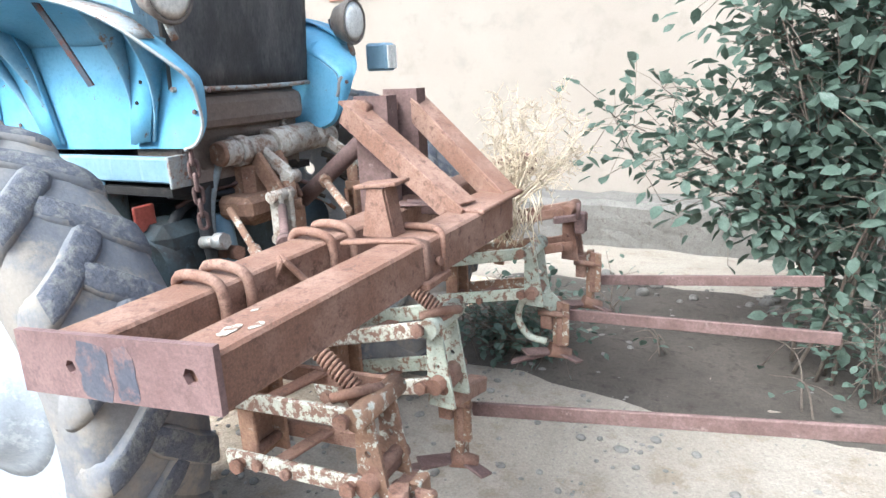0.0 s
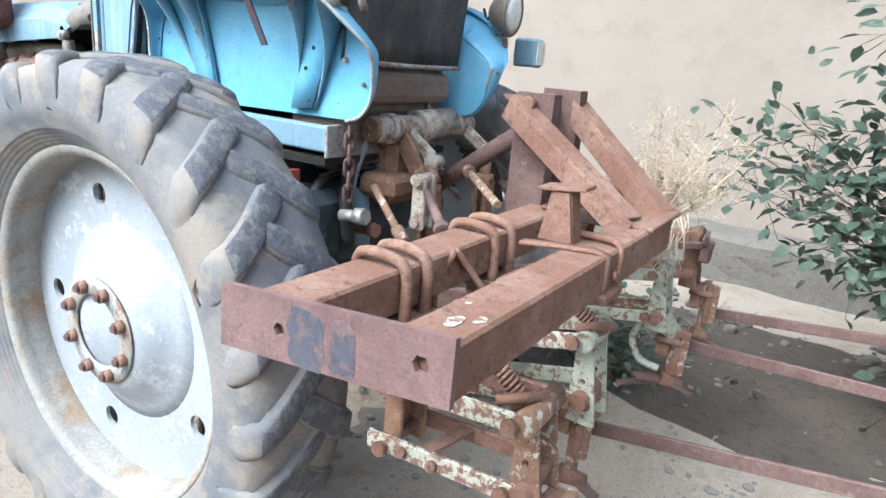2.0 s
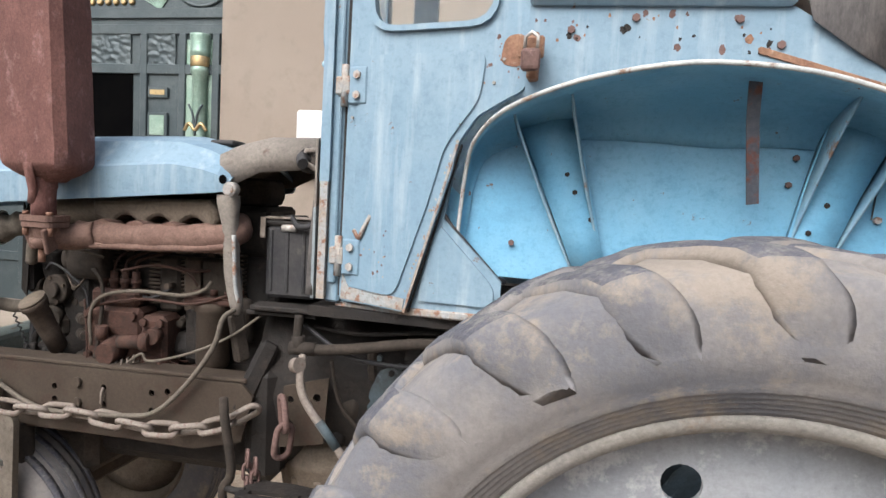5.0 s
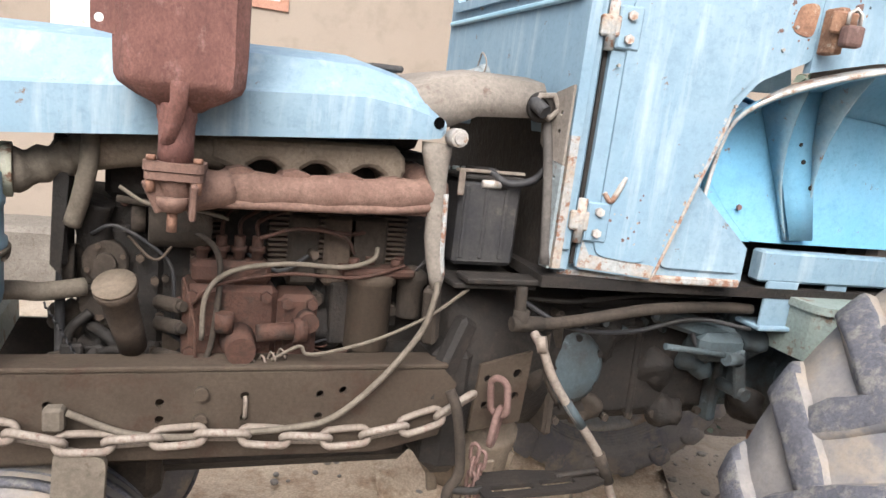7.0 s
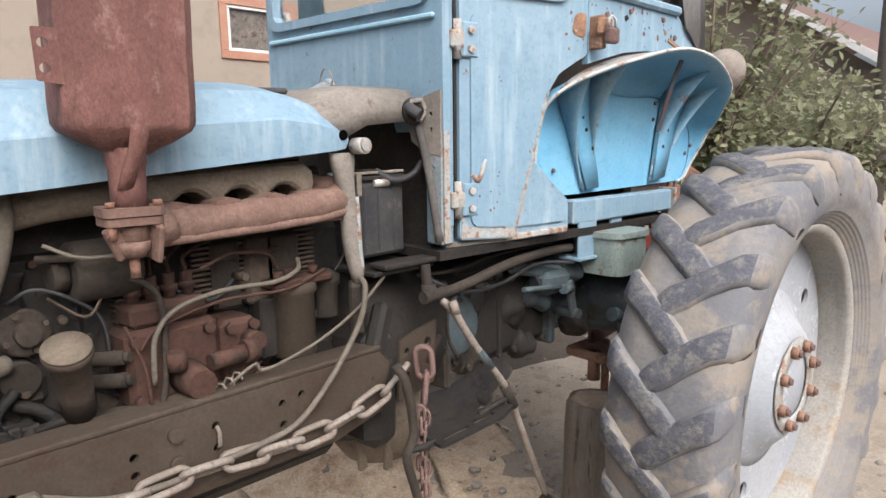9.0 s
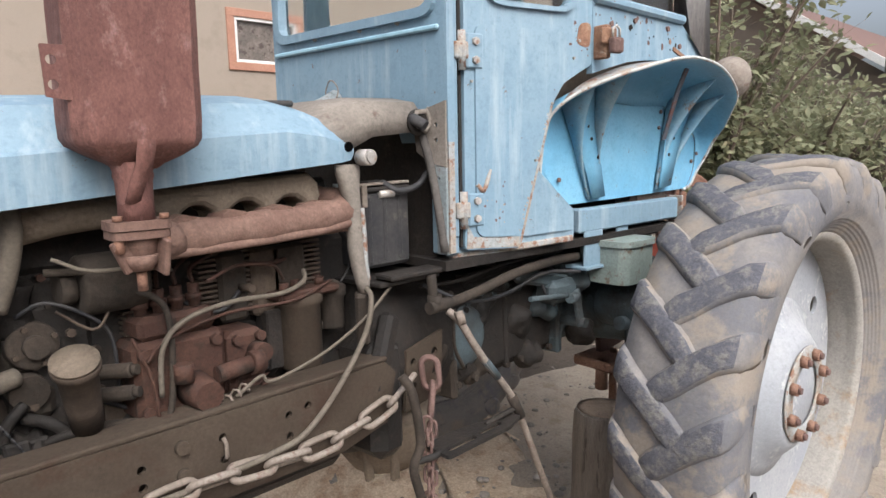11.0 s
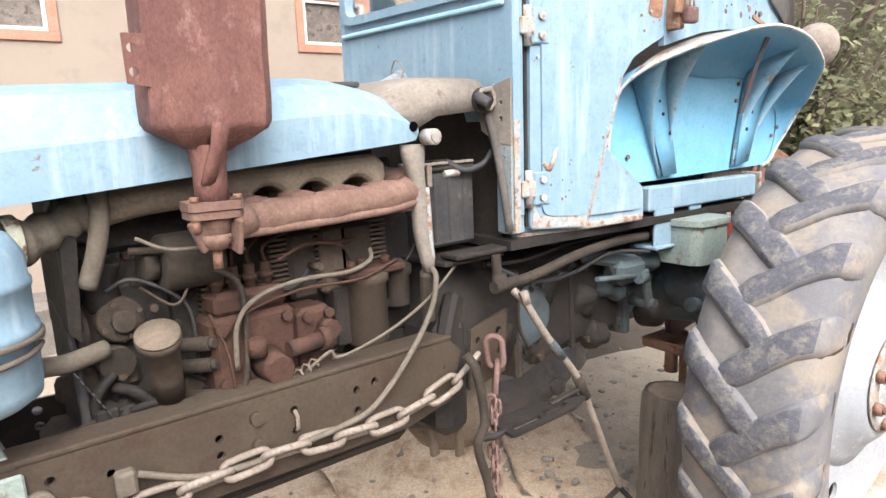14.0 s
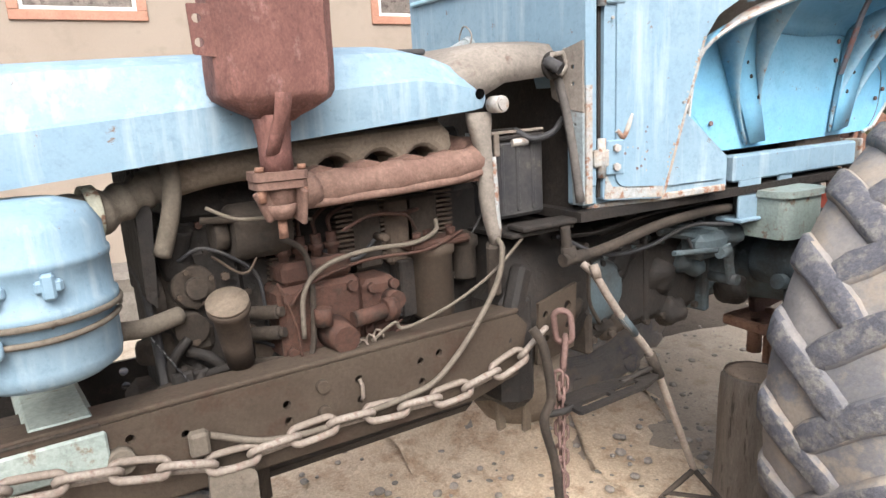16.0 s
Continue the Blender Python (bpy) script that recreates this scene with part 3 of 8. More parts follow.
def build_gate():
    x0, x1, z0, z1 = GATE
    g = thing("gate_1", ((x0 + x1) / 2, W, 0), "dark grey-green metal gate with panels and brass ornaments", "gate", kind="structure")
    yb = W + 0.06
    seat(x=(1.178, 0, 0, -0.13), z=(0, 0, 1.05, 0.17))
    part("leaf", box(x0, x1, yb, yb + 0.05, z0 - 0.14, z1), M_GATE, g)
    # rails and stiles standing proud of the leaf
    for zz in (0.35, 1.35, 2.42, 2.82, 2.98):
        part("rail", box(x0, x1, yb - 0.03, yb - 0.001, zz - 0.05, zz + 0.05, 0.006), M_GATE, g)
    k = 0
    x = x1 - 0.04
    while x > x0:
        part("stile", box(x - 0.07, x, yb - 0.034, yb - 0.001, 0.05, 2.78, 0.006), M_GATE, g)
        x -= (0.34, 0.40, 0.62)[k % 3]
        k += 1
    # column with a brass collar on a pale green panel
    for cx in (-3.58, -5.25, -6.85):
        part("green_panel", box(cx - 0.18, cx + 0.16, yb - 0.012, yb - 0.002, 0.4, 2.72), M_GATEGREEN, g, "pale green backing panel")
        prof = [(0.085, 1.5), (0.085, 1.56), (0.065, 1.6), (0.065, 2.35), (0.085, 2.38), (0.085, 2.42), (0.078, 2.44), (0.078, 2.54), (0.09, 2.56), (0.09, 2.6), (0.082, 2.62), (0.095, 2.74), (0.095, 2.76)]
        col = part("column", lathe(prof, (cx, yb - 0.05, 0), (0, 0, 1), 20), M_GATEGREEN, g, "turned green metal column")
        part("collar", lathe([(0.083, 2.44), (0.086, 2.45), (0.086, 2.53), (0.083, 2.54)], (cx, yb - 0.05, 0), (0, 0, 1), 20), M_BRASS, col, "brass collar")
        for s in (-1, 1):
            part("vine", tube(smooth_path([(cx, yb - 0.12, 1.75), (cx + s * 0.02, yb - 0.122, 1.95), (cx + s * 0.07, yb - 0.115, 2.06)]), 0.011), M_GATE, col)
            part("scroll", tube(smooth_path([(cx, yb - 0.12, 1.8), (cx + s * 0.06, yb - 0.12, 1.87), (cx + s * 0.11, yb - 0.11, 1.8)]), 0.016), M_BRASS, col, "brass scroll")
    # hammered upper panels, black plate for the doorway's shade and small letter plates
    for a, b in ((-4.95, -4.32), (-4.22, -3.85), (-5.95, -5.45)):
        pm = box(a, b, yb - 0.02, yb - 0.003, 2.47, 2.77)
        bmesh.ops.subdivide_edges(pm, edges=pm.edges[:], cuts=24, use_grid_fill=True)
        for v in pm.verts:
            if v.co.y < yb - 0.01:
                v.co.y += 0.013 * noise.noise(v.co * 24)
        part("hammered_panel", pm, M_GATE, g, "hammered dark metal panel")
    part("opening", box(-4.98, -4.30, yb - 0.008, yb - 0.002, 1.40, 2.37), M_DARK, g, "black plate for the shade in the open doorway")
    for zz, h, mm in ((2.13, 0.11, M_BRASS), (1.72, 0.26, M_GATEGREEN)):
        part("small_frame", box(-4.13, -3.92, yb - 0.03, yb - 0.002, zz, zz + h, 0.006), M_GATE, g)
        part("inlay", box(-4.10, -3.95, yb - 0.036, yb - 0.031, zz + 0.03, zz + h - 0.03), mm, g)
    # relief above the lintel
    for i in range(9):
        cx = -5.0 + i * 0.085
        part("relief", rod((cx, yb - 0.004, 3.1), (cx, yb - 0.03, 3.1), 0.036, 0.02, 10), M_BRASS, g)
    for i in range(10):
        an = 0.35 + i * 0.11
        part("ray", beam((-4.02, yb - 0.01, 3.02), (-4.02 - 0.22 * math.cos(an * 1.6), yb - 0.01, 3.02 + 0.22 * math.sin(an * 1.6)), 0.012, 0.012), M_GATEGREEN, g)
    part("oval", tube([(-3.6 + 0.2 * math.cos(t * 0.4), yb - 0.012, 3.16 + 0.11 * math.sin(t * 0.4)) for t in range(16)], 0.016, 6, True), M_GATE, g)

    seat()


build_gate()

mb = thing("meter_box", (-2.93, W, 1.7), "white plastic electricity meter box on the wall", "meter box")
part("case", box(-3.16, -2.70, W - 0.13, W - 0.002, 1.66, 2.30, 0.03, 3), M_WHITE, mb)
part("lid", box(-3.10, -2.76, W - 0.142, W - 0.131, 1.72, 2.24, 0.006), M_WHITE, mb)
part("latch", rod((-2.92, W - 0.143, 1.98), (-2.92, W - 0.15, 1.98), 0.014), M_STEEL, mb)
wp = thing("wall_panel", (-9.45, W, 2.13), "small pale green panel fixed on the wall beside the gate", "panel")
part("sheet", box(-9.62, -9.32, W - 0.03, W - 0.002, 2.13, 2.42, 0.005), M_GATEGREEN, wp)


# plain walls added to close the place behind the camera and block low sky light
solid("wall_south", box(-14, 12, -7.3, -7.0, -0.2, 3.0), M_WALL, "plain beige wall added to cut low sky light", "wall", kind="structure")
solid("wall_west", box(-14.3, -14.0, -7.3, 4.7, -0.2, 3.6), M_WALL, "plain beige wall added to cut low sky light", "wall", kind="structure")

# ---- the tractor ----
tractor = thing("tractor", (0, YC, 0), "old blue farm tractor with faded dented paint and rust", "tractor")
tractor.rotation_mode = "XYZ"


def tyre_mesh(cx, cy, cz, R, half, bead, seg=72):
    def ridges(s):
        q = []
        for i in range(5):
            r = bead + 0.02 + 0.009 * i
            y = half * (0.61 + 0.055 * i)
            q += [(r, s * y), (r + 0.003, s * (y + 0.005)), (r + 0.006, s * (y + 0.004))]
        return q if s < 0 else q[::-1]
    prof = [(bead, -half * 0.48), (bead + 0.012, -half * 0.57), *ridges(-1), (bead + (R - bead) * 0.34, -half * 0.985), (bead + (R - bead) * 0.52, -half), (R - 0.065, -half * 0.97), (R - 0.032, -half * 0.88),
            (R - 0.018, -half * 0.5), (R - 0.014, 0.0), (R - 0.018, half * 0.5), (R - 0.032, half * 0.88), (R - 0.065, half * 0.97), (bead + (R - bead) * 0.52, half), (bead + (R - bead) * 0.34, half * 0.985),
            *ridges(1), (bead + 0.012, half * 0.57), (bead, half * 0.48)]
    return lathe(prof, (cx, cy, cz), (0, 1, 0), seg, closed=True)


def lug_mesh(cx, cy, cz, R, half, phi, s, sweep=0.17):
    """One slanting tread bar on the side s, from the middle over the shoulder; its sides slope down into the packed mud."""
    rings = []
    # across the tyre, along the tread, depth of the carcass there, lean of its face, height, half width of the top and of the foot (radians)
    path = [(-0.42, -0.40, 0.018, 0.0, 0.000, 0.016, 0.04), (-0.32, -0.29, 0.017, 0.0, 0.010, 0.028, 0.058), (-0.18, -0.14, 0.016, 0.0, 0.015, 0.04, 0.07), (0.0, 0.02, 0.015, 0.0, 0.016, 0.042, 0.076), (0.2, 0.24, 0.016, 0.0, 0.017, 0.042, 0.078),
            (0.45, 0.52, 0.018, 0.05, 0.019, 0.042, 0.076), (0.7, 0.78, 0.024, 0.2, 0.022, 0.042, 0.074), (0.86, 0.93, 0.032, 0.5, 0.021, 0.041, 0.078), (0.93, 1.01, 0.048, 0.85, 0.0145, 0.037, 0.082), (0.97, 1.08, 0.066, 1.15, 0.009, 0.032, 0.082),
            (0.985, 1.15, 0.088, 1.4, 0.0055, 0.026, 0.076), (0.995, 1.23, 0.112, 1.5, 0.0025, 0.018, 0.062), (0.99, 1.31, 0.138, 1.57, -0.002, 0.012, 0.04)]
    for w, k, deep, lean, high, wt, wl_ in path:
        a = phi + sweep * k
        wt *= 1.06 + 0.22 * noise.noise(Vector((w * 3, phi * 5, s)))
        ring = []
        for f, da in ((-0.3, -wl_), (0.35, -(wt * 0.45 + wl_ * 0.55)), (0.82, -wt * 1.18), (0.97, -wt * 0.85), (1.0, 0.0), (0.97, wt * 0.85), (0.82, wt * 1.18), (0.35, wt * 0.45 + wl_ * 0.55), (-0.3, wl_)):
            rad = R - deep + high * f * math.cos(lean) - (0.003 if f < 0 else 0.0)
            t = a + da
            ring.append(Vector((cx - rad * math.cos(t), cy + s * (half * w + high * f * math.sin(lean)), cz + rad * math.sin(t))))
        rings.append(ring)
    bm = loft(rings, True, True)
    for v in bm.verts:
        v.co += noise.noise_vector(v.co * 16) * 0.004
    axis = Vector((cx, cy, cz))
    for f in bm.faces:
        f.smooth = True
        c = f.calc_center_median() - axis
        rad = math.hypot(c.x, c.z)
        out = abs(f.normal.dot(Vector((c.x, 0, c.z)) / rad))
        f.material_index = 0 if rad > R - 0.016 and out > 0.62 and abs(c.y) < half * 0.9 else 1
    return bm


def build_rear_wheel(cy, s, cx=0.03, cz=0.772, R=0.728):
    """s: -1 for a wheel whose outer face looks to -y."""
    o = Vector((cx, cy, cz))

    def at(depth):
        return cy + s * depth  # depth: outwards from the tyre's middle
    rim = part("rear_wheel", lathe([(r * 0.95, y * 0.64) for r, y in [(0.530, -0.145), (0.522, -0.152), (0.508, -0.14), (0.498, -0.125), (0.505, -0.09), (0.498, -0.06), (0.495, 0.0), (0.498, 0.06), (0.505, 0.09), (0.498, 0.125),
                                    (0.508, 0.14), (0.522, 0.152), (0.530, 0.145), (0.516, 0.128), (0.512, 0.09), (0.508, 0.06), (0.506, 0.0), (0.508, -0.06), (0.512, -0.09), (0.516, -0.128)]],
                                   o, (0, 1, 0), 72, True), M_RIM, tractor, "dusty grey steel wheel rim with rust")
    part("tyre", tyre_mesh(cx, cy, cz, R, 0.16, 0.486), M_TYRE, rim, "worn dusty tractor tyre")
    for k in range(23):
        phi = 2 * math.pi * k / 23
        for sd in (-1, 1):
            bar = part("tread_bar", lug_mesh(cx, cy, cz, R + 0.006 * noise.noise(Vector((k * 1.7, sd * 3.1, cy))), 0.16, phi + (0.137 if sd > 0 else 0), sd), M_LUG, rim)
            bar.data.materials.append(M_TYRE)
    # dished disc with five hand holes
    rot = radians(107.5)
    holes = [circle(0.366 * math.cos(rot + radians(72 * i)), 0.366 * math.sin(rot + radians(72 * i)), 0.031, 18) for i in range(5)]
    holes += [circle(0.205 * math.cos(rot + radians(72 * i - 3)), 0.205 * math.sin(rot + radians(72 * i - 3)), 0.008, 8) for i in range(5)]
    holes.append(circle(0, 0, 0.10, 32))
    disc = plate(circle(0, 0, 0.471, 72), holes, 0.012, Matrix(((1, 0, 0, cx), (0, 0, s, at(-0.02)), (0, 1, 0, cz), (0, 0, 0, 1))))
    part("disc", disc, M_DISC, rim, "grey painted steel wheel disc with round holes")
    part("ring_boss", lathe([(0.268, 0.012), (0.26, 0.021), (0.247, 0.022), (0.24, 0.012)], (cx, cy - s * 0.030, cz), (0, s, 0), 60, True), M_DISC, rim)
    hub = part("hub", lathe([(0.0, 0.064), (0.088, 0.064), (0.094, 0.060), (0.158, 0.058), (0.172, 0.053), (0.195, 0.034), (0.22, 0.011), (0.25, -0.01), (0.29, -0.023), (0.29, -0.026), (0.0, -0.026)], (cx, cy + s * 0.014, cz), (0, s, 0), 40), M_DISC, rim, "pale hub flange")
    part("hub_ring", lathe([(0.152, 0.062), (0.15, 0.067), (0.103, 0.070), (0.1, 0.064)], (cx, cy + s * 0.014, cz), (0, s, 0), 40, True), M_PALERUST, rim, "rust-streaked hub ring")
    places = [(cx + 0.125 * math.cos(radians(22.5 + 45 * i)), at(0.08), cz + 0.125 * math.sin(radians(22.5 + 45 * i))) for i in range(8)]
    bolts(rim, places, (0, s, 0), 0.02, 0.022, M_RUST, "wheel_nut")
    bolts(rim, [(p[0], at(0.1), p[2]) for p in places], (0, s, 0), 0.011, 0.011, M_RUSTDARK, "stud", False)
    return rim


build_rear_wheel(-0.785, -1)
build_rear_wheel(2 * YC + 0.785, 1)


def build_front_wheel(cx, cy, s, steer):
    cz, R = 0.425, 0.43
    rim = part("front_wheel", lathe([(0.275, -0.085), (0.262, -0.09), (0.252, -0.06), (0.235, -0.03), (0.235, 0.03), (0.252, 0.06), (0.262, 0.09), (0.275, 0.085), (0.262, 0.05), (0.25, 0.0), (0.262, -0.05)], (cx, cy, cz), (0, 1, 0), 40, True), M_INTAKE, tractor, "brown dusty front wheel rim")
    prof = [(0.262, -0.08), (0.30, -0.105), (0.35, -0.105), (0.395, -0.098), (0.415, -0.08), (R, -0.04), (R, 0.04), (0.415, 0.08), (0.395, 0.098), (0.35, 0.105), (0.30, 0.105), (0.262, 0.08)]
    parts = [rim, part("tyre", lathe(prof, (cx, cy, cz), (0, 1, 0), 56, True), M_TYRE, rim, "dusty ribbed front tyre")]
    for w in (-0.075, -0.038, 0.0, 0.038, 0.075):
        rr = R + 0.004 - abs(w) * 0.14
        parts.append(part("tread_rib", lathe([(rr - 0.012, w - 0.014), (rr, w - 0.011), (rr, w + 0.011), (rr - 0.012, w + 0.014)], (cx, cy, cz), (0, 1, 0), 56, True), M_LUG, rim))
    parts.append(part("disc", lathe([(0.0, 0.05), (0.06, 0.05), (0.08, 0.02), (0.16, 0.0), (0.245, 0.03), (0.245, 0.02), (0.16, -0.01), (0.0, -0.01)], (cx, cy, cz), (0, s, 0), 36), M_INTAKE, rim))
    turn = Matrix.Translation((cx, cy, 0)) @ Matrix.Rotation(radians(steer), 4, "Z") @ Matrix.Scale(0.92, 4) @ Matrix.Translation((-cx, -cy, 0))
    for o in parts:
        o.data.transform(turn)
    return rim


build_front_wheel(-2.06, -0.21, -1, 8)
build_front_wheel(-2.06, 2 * YC + 0.45, 1, 8)


# fender: a flat inner sheet that bells outwards over the tyre
RIMLINE = [(-0.555, 1.3, -0.285), (-0.545, 1.45, -0.29), (-0.53, 1.6, -0.305), (-0.5, 1.667, -0.355), (-0.43, 1.717, -0.435), (-0.315, 1.757, -0.495), (-0.21, 1.782, -0.51), (-0.08, 1.8, -0.515), (0.05, 1.797, -0.51), (0.16, 1.782, -0.5), (0.275, 1.752, -0.48), (0.375, 1.704, -0.455), (0.427, 1.65, -0.41), (0.47, 1.597, -0.365), (0.486, 1.56, -0.33), (0.477, 1.5, -0.3), (0.452, 1.43, -0.272), (0.412, 1.38, -0.268), (0.36, 1.362, -0.266)]


SMOOTHRIM = [(p.x, p.y, p.z) for p in smooth_path([Vector(q) for q in RIMLINE], 3)]


def fender(s, name):
    """s: 1 for the near side, -1 mirrored to the far one."""
    def place(x, y, z):
        return Vector((x, y if s > 0 else 2 * YC - y + 0.045, z))
    mid = Vector((0.0, 1.50))
    cove = [(1 - math.sin(a * math.pi / 14), 1 - math.cos(a * math.pi / 14)) for a in range(8)]
    rings = [[] for _ in cove]
    for x, z, y in SMOOTHRIM:
        yi = -0.262
        depth = abs(y - yi)
        d = (mid - Vector((x, z))).normalized()
        inset = 0.5 * depth
        for k, (t, b) in enumerate(cove):
            q = Vector((x, z)) + d * inset * t
            rings[k].append(place(q.x, yi + (y - yi) * b, q.y))
    lip = [place(x - (mid.x - x) * 0.004, y - 0.004, z + 0.006 * (1 if z > 1.5 else -1)) for x, z, y in SMOOTHRIM]
    rings.append(lip)
    skin = loft(rings, False)
    thicken(skin, 0.004)
    f = part(name, skin, M_BLUE, tractor, "blue sheet-metal fender with dents and chips")
    inner = [(p.x, p.z) for p in rings[0]]
    outline = inner + [(-0.25, 1.352), (-0.365, 1.352), (-0.45, 1.425), (-0.55, 1.53)]
    part("panel", plate(outline, [], 0.004, side(place(0, -0.262, 0).y + (0.002 if s > 0 else -0.002), -s)), M_BLUE, f)

    if s > 0:
        part("inner_sheet", plate([(-0.36, 1.35), (-0.50, 1.35), (-0.63, 1.49), (-0.62, 1.60), (-0.54, 1.53), (-0.445, 1.424)], [], 0.004, side(-0.255)), M_BLUE, f)

    top = [p for p in SMOOTHRIM if p[1] > 1.66]
    cover = loft([[place(x, y, z) for x, z, y in top], [place(x, y * 0.5 - 0.18, z + 0.004) for x, z, y in top], [place(x, min(-0.345, y * 0.2 - 0.276), z + 0.006) for x, z, y in top]], False)
    thicken(cover, 0.004)
    part("flare_edge", cover, M_PALERUST if s > 0 else M_BLUE, f, "rubbed chipped outer edge of the fender")

    if s > 0:
        part("rolled_edge", tube([place(x, y - 0.004, z + (0.004 if z > 1.5 else -0.002)) for x, z, y in SMOOTHRIM], 0.0055, 6), M_RUBBED, f, "rolled fender edge rubbed pale")

    def gusset(q, nm="gusset"):
        """A channel stiffener: two fins and a web; q: top and bottom of each fin on the sheet, and how far each stands out."""
        (ax, az, ay), (bx, bz, by), (cx, cz, cy), (dx, dz, dy) = q
        y0 = -0.268

        def fin(x0, z0, yo0, x1, z1, yo1):
            inner, outer = [], []
            for k in range(9):
                t = k / 8
                x, z = x1 + (x0 - x1) * t, z1 + (z0 - z1) * t
                bow = 0.02 * math.sin(t * math.pi)
                inner.append(place(x, y0, z - 0.03 * t * t))
                outer.append(place(x + bow * (1 if x0 > x1 else -1) * 0.4, yo1 + (yo0 - yo1) * t ** 2.3, z + 0.012 * t * t))
            b = loft([inner, outer], False)
            thicken(b, 0.005)
            return b
        ch = part(nm, joined(fin(ax, az, ay, bx, bz, by), fin(cx, cz, cy, dx, dz, dy)), M_CHALK if s > 0 else M_BLUE, f, "faded stiffening channel with bolt holes")
        web = loft([[place(bx + (ax - bx) * t, -0.283 - 0.06 * max(0, t - 0.55) ** 1.5 * 2, bz + (az - bz) * t) for t in (0, 0.3, 0.6, 0.8, 0.95)], [place(dx + (cx - dx) * t, -0.283 - 0.06 * max(0, t - 0.55) ** 1.5 * 2, dz + (cz - dz) * t) for t in (0, 0.3, 0.6, 0.8, 0.95)]], False)
        thicken(web, 0.004)
        part("web", web, M_BLUE, ch)
        return ch
    gusset(((-0.415, 1.712, -0.405), (-0.265, 1.365, -0.278), (-0.295, 1.755, -0.455), (-0.195, 1.37, -0.278)))
    gusset(((0.225, 1.758, -0.455), (0.150, 1.375, -0.278), (0.345, 1.708, -0.43), (0.235, 1.385, -0.278)))
    bp = [(-0.53, 1.545), (-0.42, 1.434), (0.178, 1.39), (0.178, 1.658), (0.168, 1.60), (0.20, 1.56), (0.25, 1.61), (0.49, 1.53), (0.46, 1.50), (0.42, 1.47)]
    bolts(f, [place(x, -0.266, z) for x, z in bp], (0, -s, 0), 0.0075, 0.006, M_RUSTDARK)
    bolts(f, [place(x, -0.287, z) for x, z in ((-0.33, 1.66), (-0.30, 1.60), (-0.28, 1.56), (-0.24, 1.50), (-0.36, 1.62), (0.21, 1.50), (0.24, 1.56))], (0, -s, 0), 0.0065, 0.004, M_GRIMESHADE)
    st = [place(0.045, -0.44, 1.80), place(0.055, -0.40, 1.72), place(0.084, -0.335, 1.555)]
    part("strap", joined(beam(st[0], st[1], 0.024, 0.006, 0, (0, 1, 0)), beam(st[1], st[2], 0.024, 0.006, 0, (0, 1, 0))), M_STRAP, f, "rusty hanging steel strap")
    return f


fender(1, "fender")
fender(-1, "fender")


# cab -------------------------------------------------------------
YL, YR = -0.318, 2 * YC + 0.318
# the cab narrows towards its front, whose panel stands a little askew
def seat_cab():
    seat(y=(-0.2, 1, 0, -0.11))


def seat_cab_front():
    seat(x=(1, -0.13, 0, 0.005), y=(0, 1, 0, 0.03))


# the engine with its bay, and the drive train behind it, are set in frames of their own
def seat_engine():
    seat(x=(1.0724, -0.1537, -0.0076, 0.0584), y=(0, 1, 0, -0.015), z=(0.0242, -0.0058, 1.1312, -0.164))


def seat_gearbox():
    seat(x=(0.9134, -0.1471, -0.0358, -0.0748), y=(0, 1, 0, -0.015), z=(0.0516, -0.0154, 1.062, -0.0634))


seat_cab()
door_loop = [(-0.842, 1.262), (-0.66, 1.252), (-0.635, 1.342), (-0.613, 1.41), (-0.58, 1.52), (-0.556, 1.60), (-0.545, 1.66), (-0.505, 1.718), (-0.44, 1.755), (-0.40, 1.775), (-0.40, 2.42), (-0.835, 2.42), (-0.838, 1.90)]
window_loop = rounded([(-0.772, 1.925), (-0.48, 1.925), (-0.465, 2.36), (-0.775, 2.36)], 0.06)
door = part("door", plate(rounded(door_loop, 0.012, 2), [window_loop], 0.022, side(YL)), M_PALE, tractor, "faded pale blue cab door, closed, rusty along its foot")
part("raised_panel", plate(rounded([(-0.808, 1.297), (-0.69, 1.287), (-0.655, 1.39), (-0.612, 1.52), (-0.578, 1.65), (-0.50, 1.755), (-0.49, 1.86), (-0.808, 1.86)], 0.03), [], 0.006, side(YL - 0.022)), M_PALE, door)
part("rubbed_foot", plate([(-0.838, 1.266), (-0.666, 1.256), (-0.662, 1.285), (-0.815, 1.296), (-0.834, 1.33)], [], 0.002, side(YL - 0.0225)), M_PALERUST, door, "rubbed rusty lower edge")
part("window_seal", plate(rounded([(-0.785, 1.912), (-0.468, 1.912), (-0.452, 2.37), (-0.788, 2.37)], 0.065), [window_loop], 0.012, side(YL - 0.022)), M_PALE, door)
part("window_glass", plate(window_loop, [], 0.005, side(YL - 0.008)), M_GLASS, door)
for zz in (1.372, 1.79):
    h = part("hinge", box(-0.836, -0.785, YL - 0.032, YL - 0.022, zz - 0.045, zz + 0.045, 0.004), M_PALE, door)
    part("pin", rod((-0.848, YL - 0.026, zz - 0.05), (-0.848, YL - 0.026, zz + 0.05), 0.010), M_PALERUST, h)
    part("knuckle", box(-0.872, -0.83, YL - 0.034, YL - 0.018, zz - 0.022, zz + 0.022, 0.004), M_PALERUST, h)
    bolts(h, [(-0.812, YL - 0.033, zz - 0.024), (-0.812, YL - 0.033, zz + 0.024)], (0, -1, 0), 0.011, 0.007, M_STEEL)
